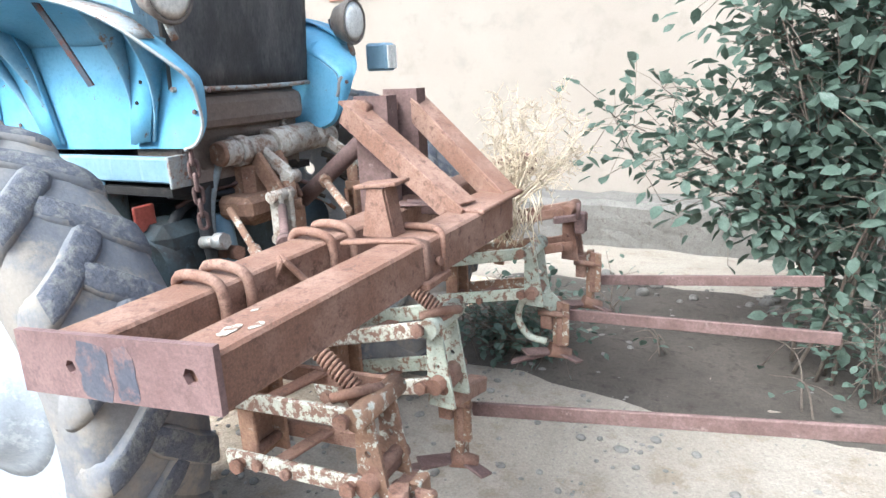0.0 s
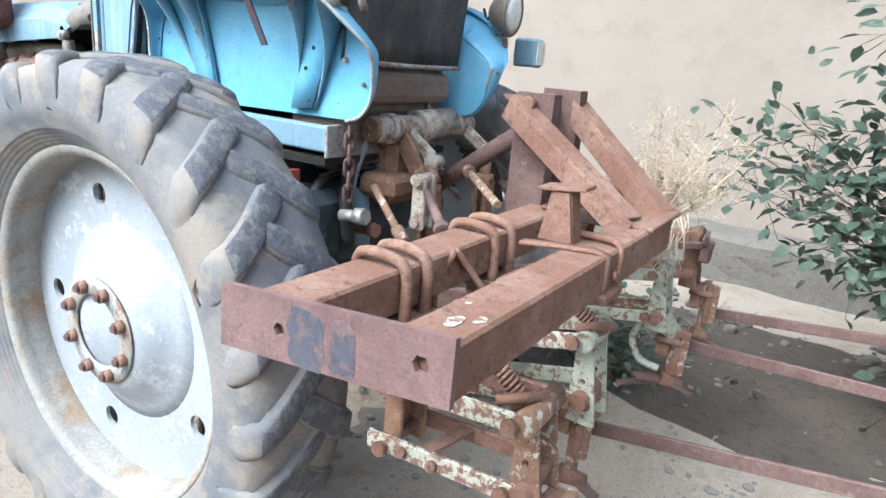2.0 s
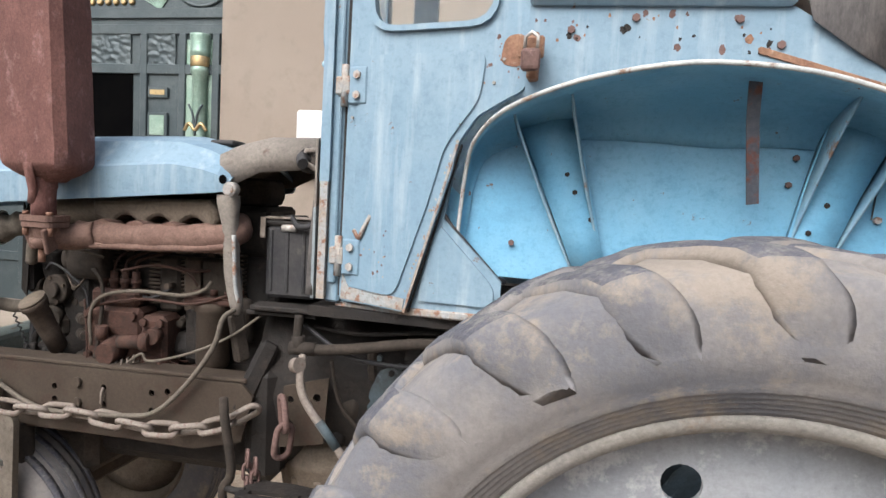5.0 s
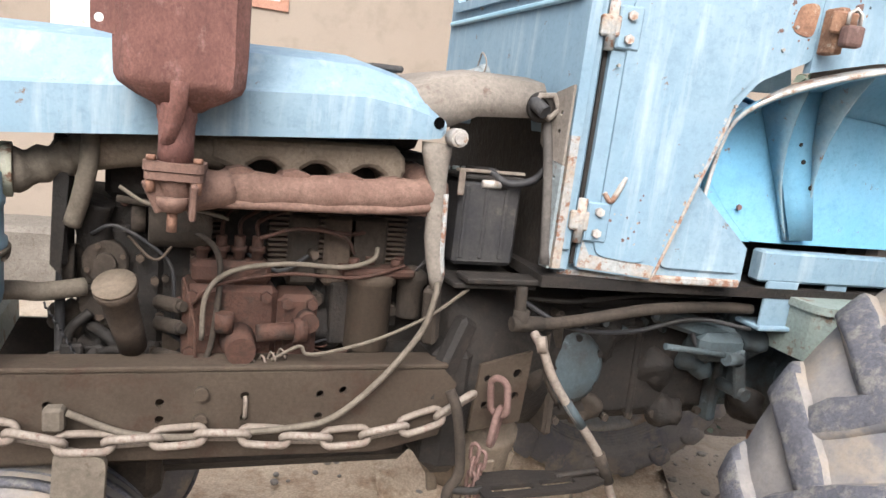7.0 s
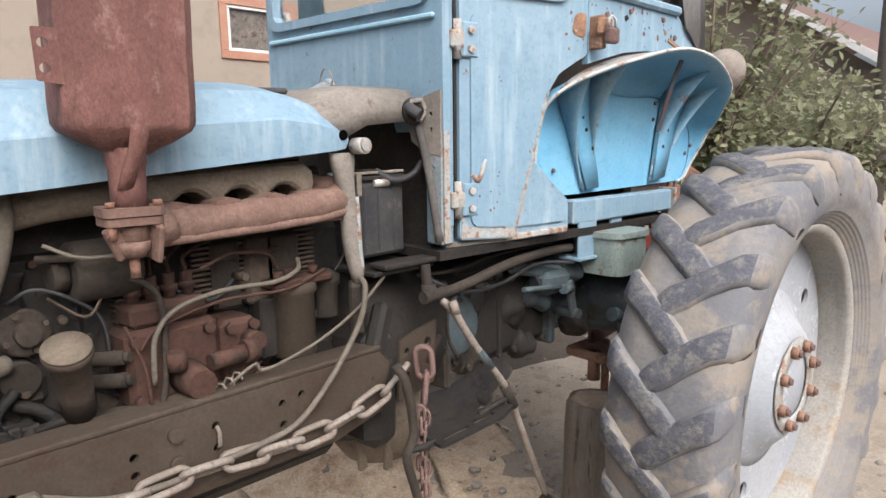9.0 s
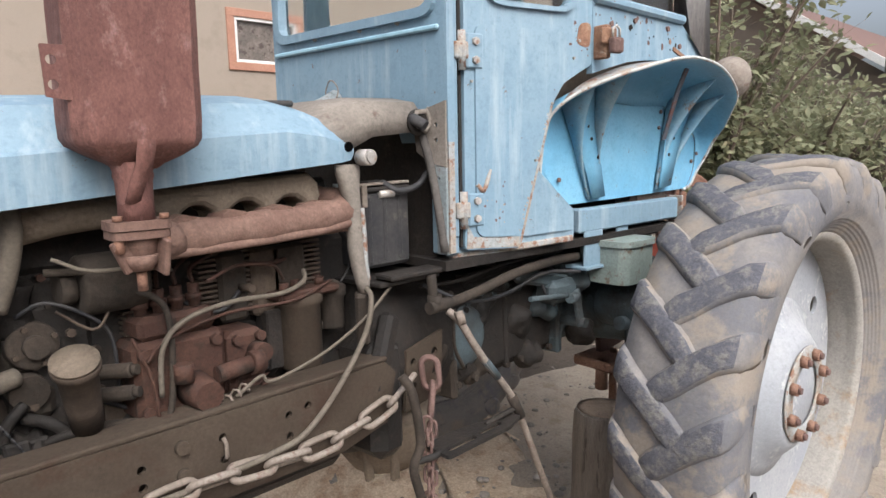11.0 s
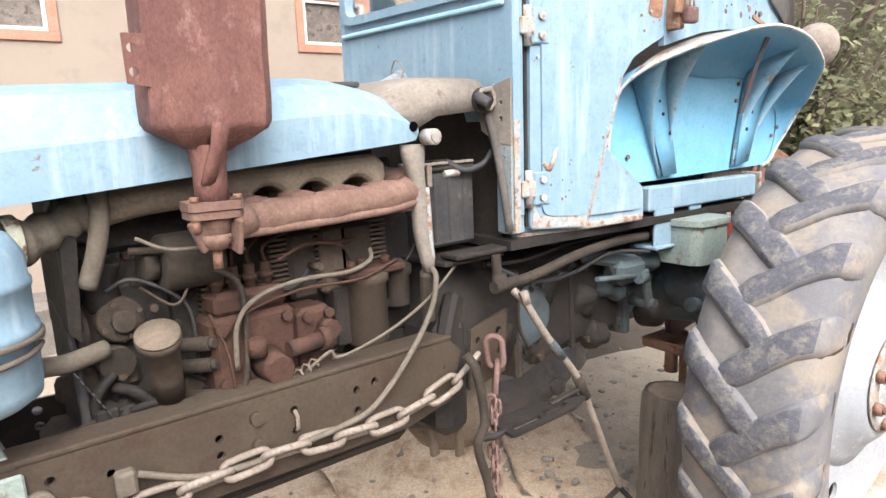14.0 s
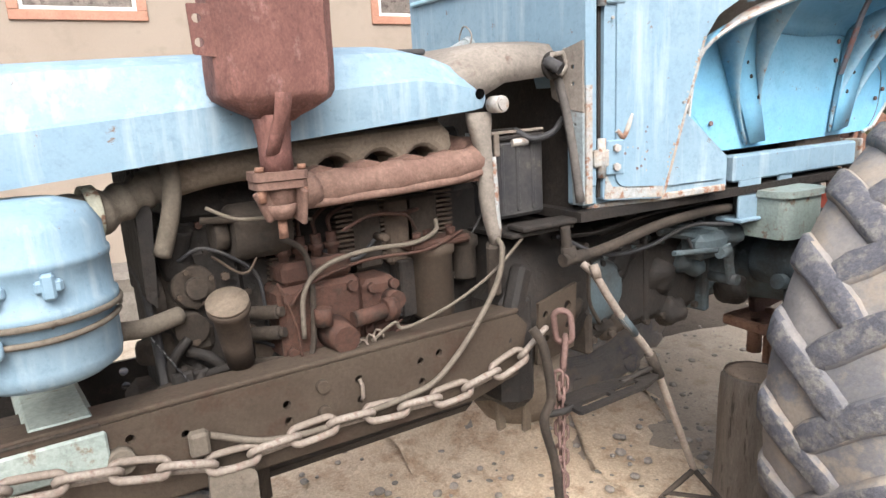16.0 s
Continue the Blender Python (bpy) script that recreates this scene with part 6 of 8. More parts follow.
# step and pedal rods
seat_gearbox()
seat()
stp = part("step_frame", tube(smooth_path([(-0.925, -0.30, 1.11), (-0.915, -0.335, 1.085), (-0.893, -0.36, 1.028), (-0.835, -0.36, 0.95), (-0.77, -0.36, 0.874), (-0.725, -0.36, 0.81), (-0.695, -0.36, 0.74), (-0.661, -0.36, 0.665), (-0.60, -0.36, 0.53), (-0.55, -0.36, 0.424)]), 0.0105, 9), M_CHAIN, tractor, "twice-bent step frame of rusty pipe")
part("pipe_head", rod((-0.93, -0.335, 1.095), (-0.912, -0.345, 1.10), 0.019, seg=12), M_CHAIN, stp)
part("sleeve", rod((-0.85, -0.36, 0.97), (-0.80, -0.36, 0.91), 0.0116, seg=10), M_GRIMEBLUE, stp, "blue-painted stretch of the pipe")
part("joint", roughen(rod((-0.745, -0.36, 0.84), (-0.705, -0.36, 0.765), 0.0145, seg=10), 0.004, 30), M_CAST, stp)
part("stirrup", joined(tube([(-0.55, -0.36, 0.424), (-0.63, -0.37, 0.412), (-0.70, -0.37, 0.392), (-0.67, -0.46, 0.37), (-0.56, -0.46, 0.385), (-0.55, -0.36, 0.424)], 0.009, 7), beam((-0.68, -0.37, 0.4), (-0.57, -0.46, 0.388), 0.02, 0.008)), M_CAST, stp)
part("step_bar", tube(smooth_path([(-1.12, -0.34, 0.99), (-1.103, -0.36, 0.944), (-1.081, -0.36, 0.81), (-1.105, -0.36, 0.747), (-1.073, -0.36, 0.626), (-1.06, -0.36, 0.52)]), 0.012, 8), M_CAST, tractor, "dark hanging step bar")
tread = plate(rounded([(-1.04, -0.42), (-0.80, -0.405), (-0.72, -0.375), (-0.74, -0.335), (-0.93, -0.315), (-1.04, -0.325)], 0.012), [rounded([(-1.015, -0.40), (-0.91, -0.392), (-0.91, -0.372), (-1.015, -0.38)], 0.008), rounded([(-0.89, -0.385), (-0.80, -0.378), (-0.80, -0.358), (-0.89, -0.365)], 0.008)], 0.010, Matrix.Translation((0, 0, 0.77)))
part("step_tread", joined(tread, tube(smooth_path([(-0.84, -0.35, 0.778), (-0.78, -0.355, 0.79), (-0.715, -0.36, 0.80)]), 0.008, 7), tube(smooth_path([(-1.095, -0.36, 0.765), (-1.06, -0.38, 0.772), (-1.03, -0.38, 0.775)]), 0.009, 7)), M_GRIMESHADE, tractor, "slotted dark step tread")
seat_gearbox()

# bolts, flanges, wiring and caked grease round the drive train
def grease(p, r, seed, mm, parent, nm="grease_lump"):
    bm = bmesh.new()
    bmesh.ops.create_icosphere(bm, subdivisions=3, radius=r)
    for v in bm.verts:
        v.co *= 1 + 0.45 * noise.noise(v.co / r * 1.3 + Vector((seed, seed * 2.1, 0)))
        v.co += Vector(p)
    for f in bm.faces:
        f.smooth = True
    part(nm, bm, mm, parent)


gb = part("gearbox_side_plate", plate(rounded([(-0.72, 0.88), (-0.24, 0.88), (-0.24, 1.10), (-0.72, 1.10)], 0.03), [], 0.008, side(YC - 0.171)), M_GRIMESHADE, tractor, "grease-caked gearbox side plate")
for k in range(9):
    bolts(gb, [(-0.74 + 0.064 * k, YC - 0.176, 1.115 - 0.02 * (k % 2))], (0, -1, 0), 0.011, 0.014, M_GRIMEBLUE)
for k in range(7):
    bolts(gb, [(-0.73 + 0.08 * k, YC - 0.176, 0.862)], (0, -1, 0), 0.012, 0.014, M_CAST)
part("flange", box(-0.215, -0.185, YC - 0.195, YC + 0.195, 0.83, 1.15, 0.008), M_GRIMEBLUE, gb)
part("flange", box(-0.775, -0.745, YC - 0.20, YC + 0.20, 0.83, 1.15, 0.008), M_CAST, gb)
part("rib", box(-0.50, -0.48, YC - 0.19, YC + 0.19, 0.86, 1.12, 0.006), M_GRIMESHADE, gb)
part("shift_cover", joined(box(-0.66, -0.34, YC - 0.15, YC + 0.12, 1.14, 1.17, 0.008), rod((-0.5, YC - 0.12, 1.17), (-0.5, YC - 0.12, 1.21), 0.03)), M_GRIMESHADE, gb)
part("brake_rod", joined(rod((-0.5, -0.235, 1.085), (-0.30, -0.25, 1.06), 0.008), rod((-0.32, -0.26, 1.055), (-0.27, -0.255, 1.05), 0.016)), M_GRIMEBLUE, gb)
part("brake_lever", joined(beam((-0.27, -0.25, 1.07), (-0.24, -0.25, 0.95), 0.012, 0.035, 0.003), rod((-0.24, -0.27, 0.96), (-0.24, -0.18, 0.96), 0.016)), M_GRIMEBLUE, gb)
part("brake_cover", lathe([(0.0, 0.03), (0.05, 0.028), (0.068, 0.018), (0.088, 0.016), (0.092, 0.0), (0.0, 0.0)], (-0.05, -0.40, 0.97), (0, -1, 0), 24), M_GRIMEBLUE, gb)
bolts(gb, [(-0.05 + 0.078 * math.cos(k), -0.418, 0.97 + 0.078 * math.sin(k)) for k in (0.3, 1.35, 2.4, 3.45, 4.5, 5.55)], (0, -1, 0), 0.010, 0.010, M_CAST)
for k, (gx, gy, gz, gr, gm) in enumerate(((-0.58, -0.13, 1.06, 0.05, M_GRIMESHADE), (-0.42, -0.14, 0.98, 0.06, M_GRIMESHADE), (-0.30, -0.17, 1.02, 0.055, M_GRIMEBLUE), (-0.36, -0.15, 0.87, 0.05, M_GRIMESHADE), (-0.62, -0.13, 0.89, 0.05, M_CAST),
                                          (-0.14, -0.22, 0.90, 0.05, M_GRIMESHADE), (-0.18, -0.20, 1.08, 0.06, M_GRIMEBLUE), (-0.84, -0.14, 1.0, 0.06, M_CAST), (-0.90, -0.12, 0.90, 0.07, M_GRIMESHADE))):
    grease((gx, gy + 0.035, gz), gr, k + 1.0, gm, gb)
for k, pts in enumerate(([(-0.95, -0.22, 1.21), (-0.80, -0.24, 1.14), (-0.60, -0.22, 1.12), (-0.42, -0.23, 1.15), (-0.26, -0.26, 1.13)], [(-0.93, -0.18, 1.20), (-0.78, -0.20, 1.19), (-0.55, -0.19, 1.20), (-0.30, -0.22, 1.20)],
                         [(-0.86, -0.24, 1.13), (-0.84, -0.22, 1.02), (-0.78, -0.2, 0.94)], [(-0.40, -0.19, 1.16), (-0.37, -0.20, 1.08), (-0.33, -0.21, 1.03)])):
    part("wire", tube(smooth_path(pts), 0.006, 6), (M_BLACK, M_GRIMESHADE, M_CAST, M_BLACK)[k], gb)
seat_engine()
ef = part("crankcase_cover", plate(rounded([(-1.80, 0.95), (-1.10, 0.95), (-1.10, 1.06), (-1.80, 1.06)], 0.02), [], 0.006, side(-0.0755)), M_GRIMESHADE, tractor, "oily crankcase side cover")
rw = random.Random(8)
for k in range(12):
    x0, z0 = rw.uniform(-1.80, -1.25), rw.uniform(1.07, 1.33)
    x1, z1 = x0 + rw.uniform(0.06, 0.2), z0 + rw.uniform(-0.1, 0.08)
    yy = -0.085 - rw.random() * 0.05
    part("wire", tube(smooth_path([(x0, yy, z0), ((x0 + x1) / 2, yy - 0.03, min(z0, z1) - rw.uniform(0, 0.04)), (x1, yy, z1)]), rw.choice((0.003, 0.004, 0.005)), 6), rw.choice((M_BLACK, M_CAST, M_ENGRED, M_DUSTBROWN)), ef)
for k in range(30):
    bolts(ef, [(rw.uniform(-1.80, -1.12), -0.076, rw.choice((0.965, 1.0, 1.03, 1.19, 1.335)))], (0, -1, 0), rw.choice((0.008, 0.010, 0.012)), 0.012, rw.choice((M_CAST, M_ENGRED, M_DUSTBROWN)))
for k in range(10):
    a = k * 0.63
    bolts(ef, [(-1.73 + 0.055 * math.cos(a), -0.102, 1.12 + 0.12 * math.sin(a))], (0, -1, 0), 0.009, 0.010, M_DUSTBROWN)
part("tappet_cover", plate(rounded([(-1.45, 0.965), (-1.12, 0.965), (-1.12, 1.03), (-1.45, 1.03)], 0.015), [], 0.014, side(-0.075)), M_GRIMESHADE, ef)
part("bracket", joined(beam((-1.86, -0.14, 1.06), (-1.83, -0.15, 0.94), 0.02, 0.035), beam((-1.77, -0.13, 1.05), (-1.755, -0.14, 0.93), 0.02, 0.045), rod((-1.875, -0.15, 1.0), (-1.82, -0.15, 1.0), 0.015), rod((-1.885, -0.15, 1.0), (-1.87, -0.15, 1.0), 0.022, seg=6)), M_CAST, ef)
hs_ = [(-1.875 + 0.0012 * k, -0.165 + 0.006 * math.cos(k * 1.05), 1.16 - 0.0022 * k + 0.0) for k in range(50)]
part("spring", tube(hs_, 0.0022, 5), M_BLACK, ef)
for k in range(5):
    fx, fz = -1.42 + 0.055 * k, 1.14 + 0.02 * (k % 2)
    part("fitting", joined(rod((fx, -0.075, fz), (fx, -0.12, fz), 0.011, seg=8), rod((fx, -0.09, fz), (fx, -0.10, fz), 0.017, seg=6)), M_CAST, ef)
part("bracket", joined(box(-1.34, -1.30, -0.13, -0.08, 1.07, 1.20, 0.004), box(-1.34, -1.18, -0.10, -0.08, 1.10, 1.13, 0.004)), M_GRIMESHADE, ef)
part("pipe", tube(smooth_path([(-1.66, -0.13, 1.30), (-1.60, -0.17, 1.29), (-1.57, -0.18, 1.24), (-1.58, -0.19, 1.10), (-1.60, -0.19, 1.02), (-1.56, -0.17, 0.98)]), 0.006, 7), M_CAST, ef)
part("pipe", tube(smooth_path([(-1.80, -0.12, 1.05), (-1.74, -0.16, 1.07), (-1.69, -0.16, 1.04), (-1.66, -0.13, 0.99)]), 0.008, 7), M_GRIMESHADE, ef)
part("pump_cover", joined(rod((-1.775, -0.08, 1.225), (-1.775, -0.115, 1.225), 0.042, seg=18, bev=0.005), rod((-1.775, -0.11, 1.225), (-1.775, -0.135, 1.225), 0.02, seg=12)), M_CAST, ef)
bolts(ef, [(-1.775 + 0.034 * math.cos(a), -0.117, 1.225 + 0.034 * math.sin(a)) for a in (0.4, 1.97, 3.54, 5.1)], (0, -1, 0), 0.0055, 0.006, M_DUSTBROWN)
part("elbow", tube(smooth_path([(-1.80, -0.10, 1.10), (-1.77, -0.135, 1.09), (-1.745, -0.14, 1.06), (-1.74, -0.13, 1.01)]), 0.011, 10), M_GRIMESHADE, ef)
part("cover_plate", plate(rounded([(-1.668, 1.03), (-1.625, 1.03), (-1.625, 1.10), (-1.668, 1.11)], 0.01), [], 0.008, side(-0.088)), M_DUSTBROWN, ef)
bolts(ef, [(-1.66, -0.097, 1.04), (-1.633, -0.097, 1.04), (-1.66, -0.097, 1.098), (-1.633, -0.097, 1.092), (-1.79, -0.088, 1.05), (-1.79, -0.088, 1.15), (-1.68, -0.088, 1.27), (-1.74, -0.088, 1.285)], (0, -1, 0), 0.006, 0.008, M_CAST)
part("wire", tube(smooth_path([(-1.80, -0.12, 1.28), (-1.76, -0.14, 1.30), (-1.70, -0.14, 1.27), (-1.655, -0.13, 1.22), (-1.65, -0.13, 1.12)]), 0.0035, 6), M_BLACK, ef)
part("starter", joined(rod((-1.44, -0.16, 0.99), (-1.22, -0.16, 0.99), 0.04, seg=20, bev=0.006), rod((-1.40, -0.19, 1.035), (-1.29, -0.19, 1.035), 0.018)), M_GRIMESHADE, ef)
for k, (gx, gy, gz, gr, gm) in enumerate(((-1.70, -0.06, 1.02, 0.04, M_GRIMESHADE), (-1.60, -0.06, 1.02, 0.05, M_GRIMESHADE), (-1.84, -0.045, 1.10, 0.038, M_CAST), (-1.35, -0.08, 1.10, 0.05, M_GRIMESHADE))):
    grease((gx, gy, gz), gr, k + 21.0, gm, ef)

# air cleaner -----------------------------------------------------
AX, AY = -2.11, -0.255
seat(z=(0, 0, 1.06, -0.122))
ac = part("air_cleaner", lathe([(0.0, 1.155), (0.10, 1.158), (0.122, 1.172), (0.125, 1.19), (0.125, 1.265), (0.132, 1.268), (0.132, 1.285), (0.126, 1.29), (0.126, 1.345), (0.129, 1.348), (0.129, 1.358), (0.125, 1.362), (0.123, 1.40), (0.105, 1.43), (0.06, 1.445), (0.0, 1.447)], (AX, AY, 0), (0, 0, 1), 40), M_PALE, tractor, "pale blue air cleaner canister with clamp bands")
part("band", lathe([(0.128, 1.262), (0.137, 1.265), (0.137, 1.272), (0.128, 1.275)], (AX, AY, 0), (0, 0, 1), 40, True), M_HOSE, ac)
part("band", tube([(AX + 0.131 * math.cos(a * 0.16), AY + 0.131 * math.sin(a * 0.16), 1.255 + 0.012 * math.sin(a * 0.16)) for a in range(39)], 0.005, 6), M_HOSE, ac)
for k in (-1.9, -1.3):
    cxx, cyy = AX + 0.13 * math.cos(k), AY + 0.13 * math.sin(k)
    part("clip", joined(box(cxx - 0.02, cxx + 0.02, cyy - 0.008, cyy + 0.008, 1.315, 1.335, 0.004), box(cxx - 0.010, cxx + 0.010, cyy - 0.012, cyy + 0.008, 1.305, 1.345, 0.004)), M_PALE, ac)
cxx, cyy = AX + 0.135 * math.cos(-2.0), AY + 0.135 * math.sin(-2.0)
part("hook", tube([(cxx - 0.01, cyy - 0.004, 1.295), (cxx - 0.01, cyy - 0.014, 1.25), (cxx, cyy - 0.014, 1.228), (cxx + 0.012, cyy - 0.008, 1.235), (cxx + 0.01, cyy - 0.004, 1.255)], 0.008, 7), M_PALE, ac)
seat_engine()
hp = smooth_path([(-1.985, -0.17, 1.39), (-1.92, -0.145, 1.39), (-1.87, -0.13, 1.405), (-1.83, -0.12, 1.42), (-1.79, -0.12, 1.43)])
part("air_hose", tube(hp, 0.038, 14, radii=[0.034 + 0.004 * math.sin(i * 1.3) + 0.004 * math.sin(i * 0.37) for i in range(len(hp))]), M_HOSE, tractor, "dusty wrinkled air hose")
part("hose_clamp", lathe([(0.044, -0.012), (0.047, -0.01), (0.047, 0.01), (0.044, 0.012)], (-1.935, -0.15, 1.39), (1, 0.12, 0), 20, True), M_CHIPGREEN, tractor)
part("vent_hose", tube(smooth_path([(-1.798, -0.155, 1.47), (-1.80, -0.165, 1.42), (-1.812, -0.16, 1.36), (-1.83, -0.145, 1.30)]), 0.0165, 10), M_HOSE, tractor, "short pale vent hose")
part("lower_hose", tube(smooth_path([(-2.02, -0.18, 1.178), (-1.93, -0.165, 1.183), (-1.88, -0.15, 1.177), (-1.81, -0.12, 1.18)]), 0.017, 12), M_HOSE, tractor, "pale lower coolant hose")
seat()
part("front_axle", joined(beam((-1.84, -0.25, 0.55), (-1.84, 2 * YC + 0.40, 0.55), 0.10, 0.10, 0.02), rod((-1.84, -0.24, 0.45), (-1.84, -0.24, 0.80), 0.03), box(-2.0, -1.72, YC - 0.15, YC + 0.15, 0.58, 0.90, 0.03)), M_CAST, tractor, "dusty front axle beam")
part("knuckle_plate", joined(plate(rounded([(-1.90, 0.50), (-1.80, 0.48), (-1.79, 0.84), (-1.88, 0.86)], 0.02), [circle(-1.845, 0.70, 0.02, 12)], 0.02, side(-0.30))), M_HOSE, tractor, "pale steering knuckle")
fbk = part("headlamp_frame", joined(tube([(-2.50, -0.26, 1.30), (-2.50, -0.10, 1.30), (-2.50, -0.10, 1.16), (-2.50, -0.26, 1.16)], 0.012, 8, True), rod((-2.46, -0.2, 1.28), (-2.20, -0.2, 1.28), 0.008)), M_HOSE, tractor, "bent headlamp bracket with loose wires")
part("wire", tube(smooth_path([(-2.50, -0.2, 1.29), (-2.52, -0.24, 1.24), (-2.50, -0.2, 1.19)]), 0.004, 6), M_BLACK, fbk)

# rear lift and three-point hitch ---------------------------------
lift = part("lift_housing", joined(box(0.18, 0.36, -0.02, 0.22, 1.06, 1.30, 0.03), box(0.27, 0.42, -0.10, 0.10, 1.10, 1.18, 0.02)), M_ORANGE, tractor, "rusty ochre hydraulic lift housing")
rs = part("rock_shaft", joined(rod((0.33, -0.105, 1.325), (0.33, 0.50, 1.325), 0.043, seg=22, bev=0.006), rod((0.33, 0.13, 1.325), (0.33, 0.36, 1.34), 0.06, 0.05, 20), rod((0.33, -0.04, 1.325), (0.33, 0.0, 1.325), 0.052, seg=20)), M_SHAFT, tractor, "greasy pale rock shaft")
part("end_cap", joined(rod((0.33, -0.118, 1.325), (0.33, -0.105, 1.325), 0.036, 0.042, 20), rod((0.33, -0.125, 1.325), (0.33, -0.118, 1.325), 0.010)), M_ORANGE, rs)
part("breather_knob", joined(rod((0.31, 0.24, 1.37), (0.31, 0.24, 1.41), 0.009), rod((0.31, 0.24, 1.405), (0.31, 0.24, 1.418), 0.017), rod((0.31, 0.24, 1.385), (0.31, 0.24, 1.393), 0.015)), M_SHAFT, rs)
for yy in (0.07, 0.45):
    arm = part("lift_arm", joined(beam((0.33, yy, 1.325), (0.47, yy - 0.01, 1.235), 0.034, 0.05, 0.012), rod((0.47, yy - 0.035, 1.228), (0.47, yy + 0.025, 1.228), 0.024)), M_SHAFT, tractor)
    part("lift_rod", joined(rod((0.47, yy - 0.02, 1.22), (0.475, yy - 0.02, 1.10), 0.022), box(0.445, 0.465, yy - 0.055, yy + 0.015, 0.95, 1.13, 0.006), box(0.485, 0.505, yy - 0.055, yy + 0.015, 0.95, 1.13, 0.006), rod((0.475, yy - 0.02, 1.12), (0.475, yy - 0.02, 1.155), 0.034, seg=10), box(0.44, 0.51, yy - 0.05, yy + 0.01, 0.92, 0.955, 0.008)), M_ORANGE, tractor, "rusty lift rod fork")
    part("lower_link", beam((0.12, yy - 0.12, 0.72), (0.80, yy - 0.16, 0.86), 0.03, 0.07, 0.006), M_RUSTDARK, tractor, "dark lower link arm")
part("top_link", joined(rod((0.40, 0.20, 1.12), (0.74, 0.15, 1.36), 0.03, seg=16), rod((0.40, 0.20, 1.12), (0.36, 0.205, 1.09), 0.022), rod((0.70, 0.155, 1.33), (0.80, 0.14, 1.41), 0.02)), M_RUSTDARK, tractor, "rusty top link tube")
for a, b in (((0.56, -0.10, 1.16), (0.80, -0.38, 1.13)), ((0.62, 0.28, 1.16), (0.84, 0.12, 1.10))):
    part("check_bar", joined(rod(a, b, 0.014), rod(Vector(b) * 0.9 + Vector(a) * 0.1, b, 0.024)), M_RUSTDARK, tractor)
part("hydraulic_hose", tube(smooth_path([(0.25, -0.06, 1.27), (0.28, -0.14, 1.22), (0.29, -0.17, 1.10), (0.30, -0.16, 0.95)]), 0.022, 10), M_BLACK, tractor, "black hydraulic hose")
part("hydraulic_hose", tube(smooth_path([(0.23, -0.02, 1.20), (0.20, -0.16, 1.16), (0.20, -0.24, 1.10), (0.18, -0.32, 1.06)]), 0.018, 9), M_BLACK, tractor)
for k in range(3):
    part("pipe", tube(smooth_path([(0.22, -0.24, 1.27 - 0.03 * k), (0.27, -0.10, 1.25 - 0.03 * k), (0.30, 0.30, 1.24 - 0.03 * k)]), 0.013, 8), (M_CAST, M_GRIMESHADE, M_BLACK)[k], tractor)
part("side_casting", joined(box(0.05, 0.26, -0.32, -0.12, 0.86, 1.12, 0.04), rod((0.18, -0.33, 0.98), (0.18, -0.22, 0.98), 0.10, seg=22)), M_GRIMEBLUE, tractor, "grimy blue-grey axle casting")
part("upright", rod((0.27, -0.06, 0.92), (0.26, -0.07, 1.12), 0.035, seg=14), M_PALE, tractor)
for k in range(4):
    part("far_hose", tube(smooth_path([(0.34, 0.42 + 0.03 * k, 1.26 - 0.03 * k), (0.44, 0.55, 1.18 - 0.03 * k), (0.46, 0.62, 1.02)]), 0.012, 7), M_CAST, tractor)


# hoses, pins and pipes round the lift
part("grey_hose", tube(smooth_path([(0.30, -0.09, 1.29), (0.285, -0.115, 1.21), (0.27, -0.125, 1.12), (0.262, -0.13, 0.96)]), 0.016, 10), M_STAY, tractor, "grey rubber hydraulic hose")
part("stay_rod", joined(rod((0.387, -0.15, 1.154), (0.574, -0.25, 1.048), 0.012), rod((0.55, -0.237, 1.062), (0.60, -0.264, 1.033), 0.02, seg=8)), M_FLECK, tractor, "chipped rusty stay rod")
part("stay_rod", joined(rod((0.587, 0.1, 1.212), (0.80, -0.085, 1.163), 0.013), rod((0.575, 0.11, 1.215), (0.60, 0.088, 1.209), 0.021, seg=8)), M_FLECK, tractor, "chipped rusty stay rod")
part("clevis", joined(box(0.475, 0.525, -0.065, -0.045, 1.02, 1.20, 0.005), box(0.475, 0.525, -0.015, 0.005, 1.02, 1.20, 0.005), rod((0.5, -0.085, 1.185), (0.5, 0.02, 1.185), 0.02, seg=12), rod((0.5, -0.08, 1.045), (0.5, 0.015, 1.045), 0.017, seg=12)), M_SHAFT, tractor, "worn pale clevis link")
part("bracket", joined(beam((0.36, 0.02, 1.30), (0.46, 0.02, 1.16), 0.02, 0.06, 0.004), beam((0.36, 0.12, 1.30), (0.44, 0.12, 1.14), 0.02, 0.06, 0.004)), M_ORANGE, tractor, "rusty lift bracket")
for k in range(5):
    part("pipe", tube(smooth_path([(0.20, -0.20 + 0.03 * k, 1.16), (0.26, -0.12 + 0.05 * k, 1.20 - 0.015 * k), (0.34, 0.10 + 0.06 * k, 1.22 - 0.03 * k), (0.38, 0.30 + 0.03 * k, 1.16 - 0.03 * k)]), 0.008, 7), (M_RUSTDARK, M_BLACK, M_CAST, M_STAY, M_RUST)[k], tractor)
part("coupler", joined(rod((0.30, -0.20, 1.05), (0.37, -0.20, 1.06), 0.02), rod((0.36, -0.20, 1.058), (0.40, -0.20, 1.064), 0.028, seg=6)), M_STEEL, tractor)
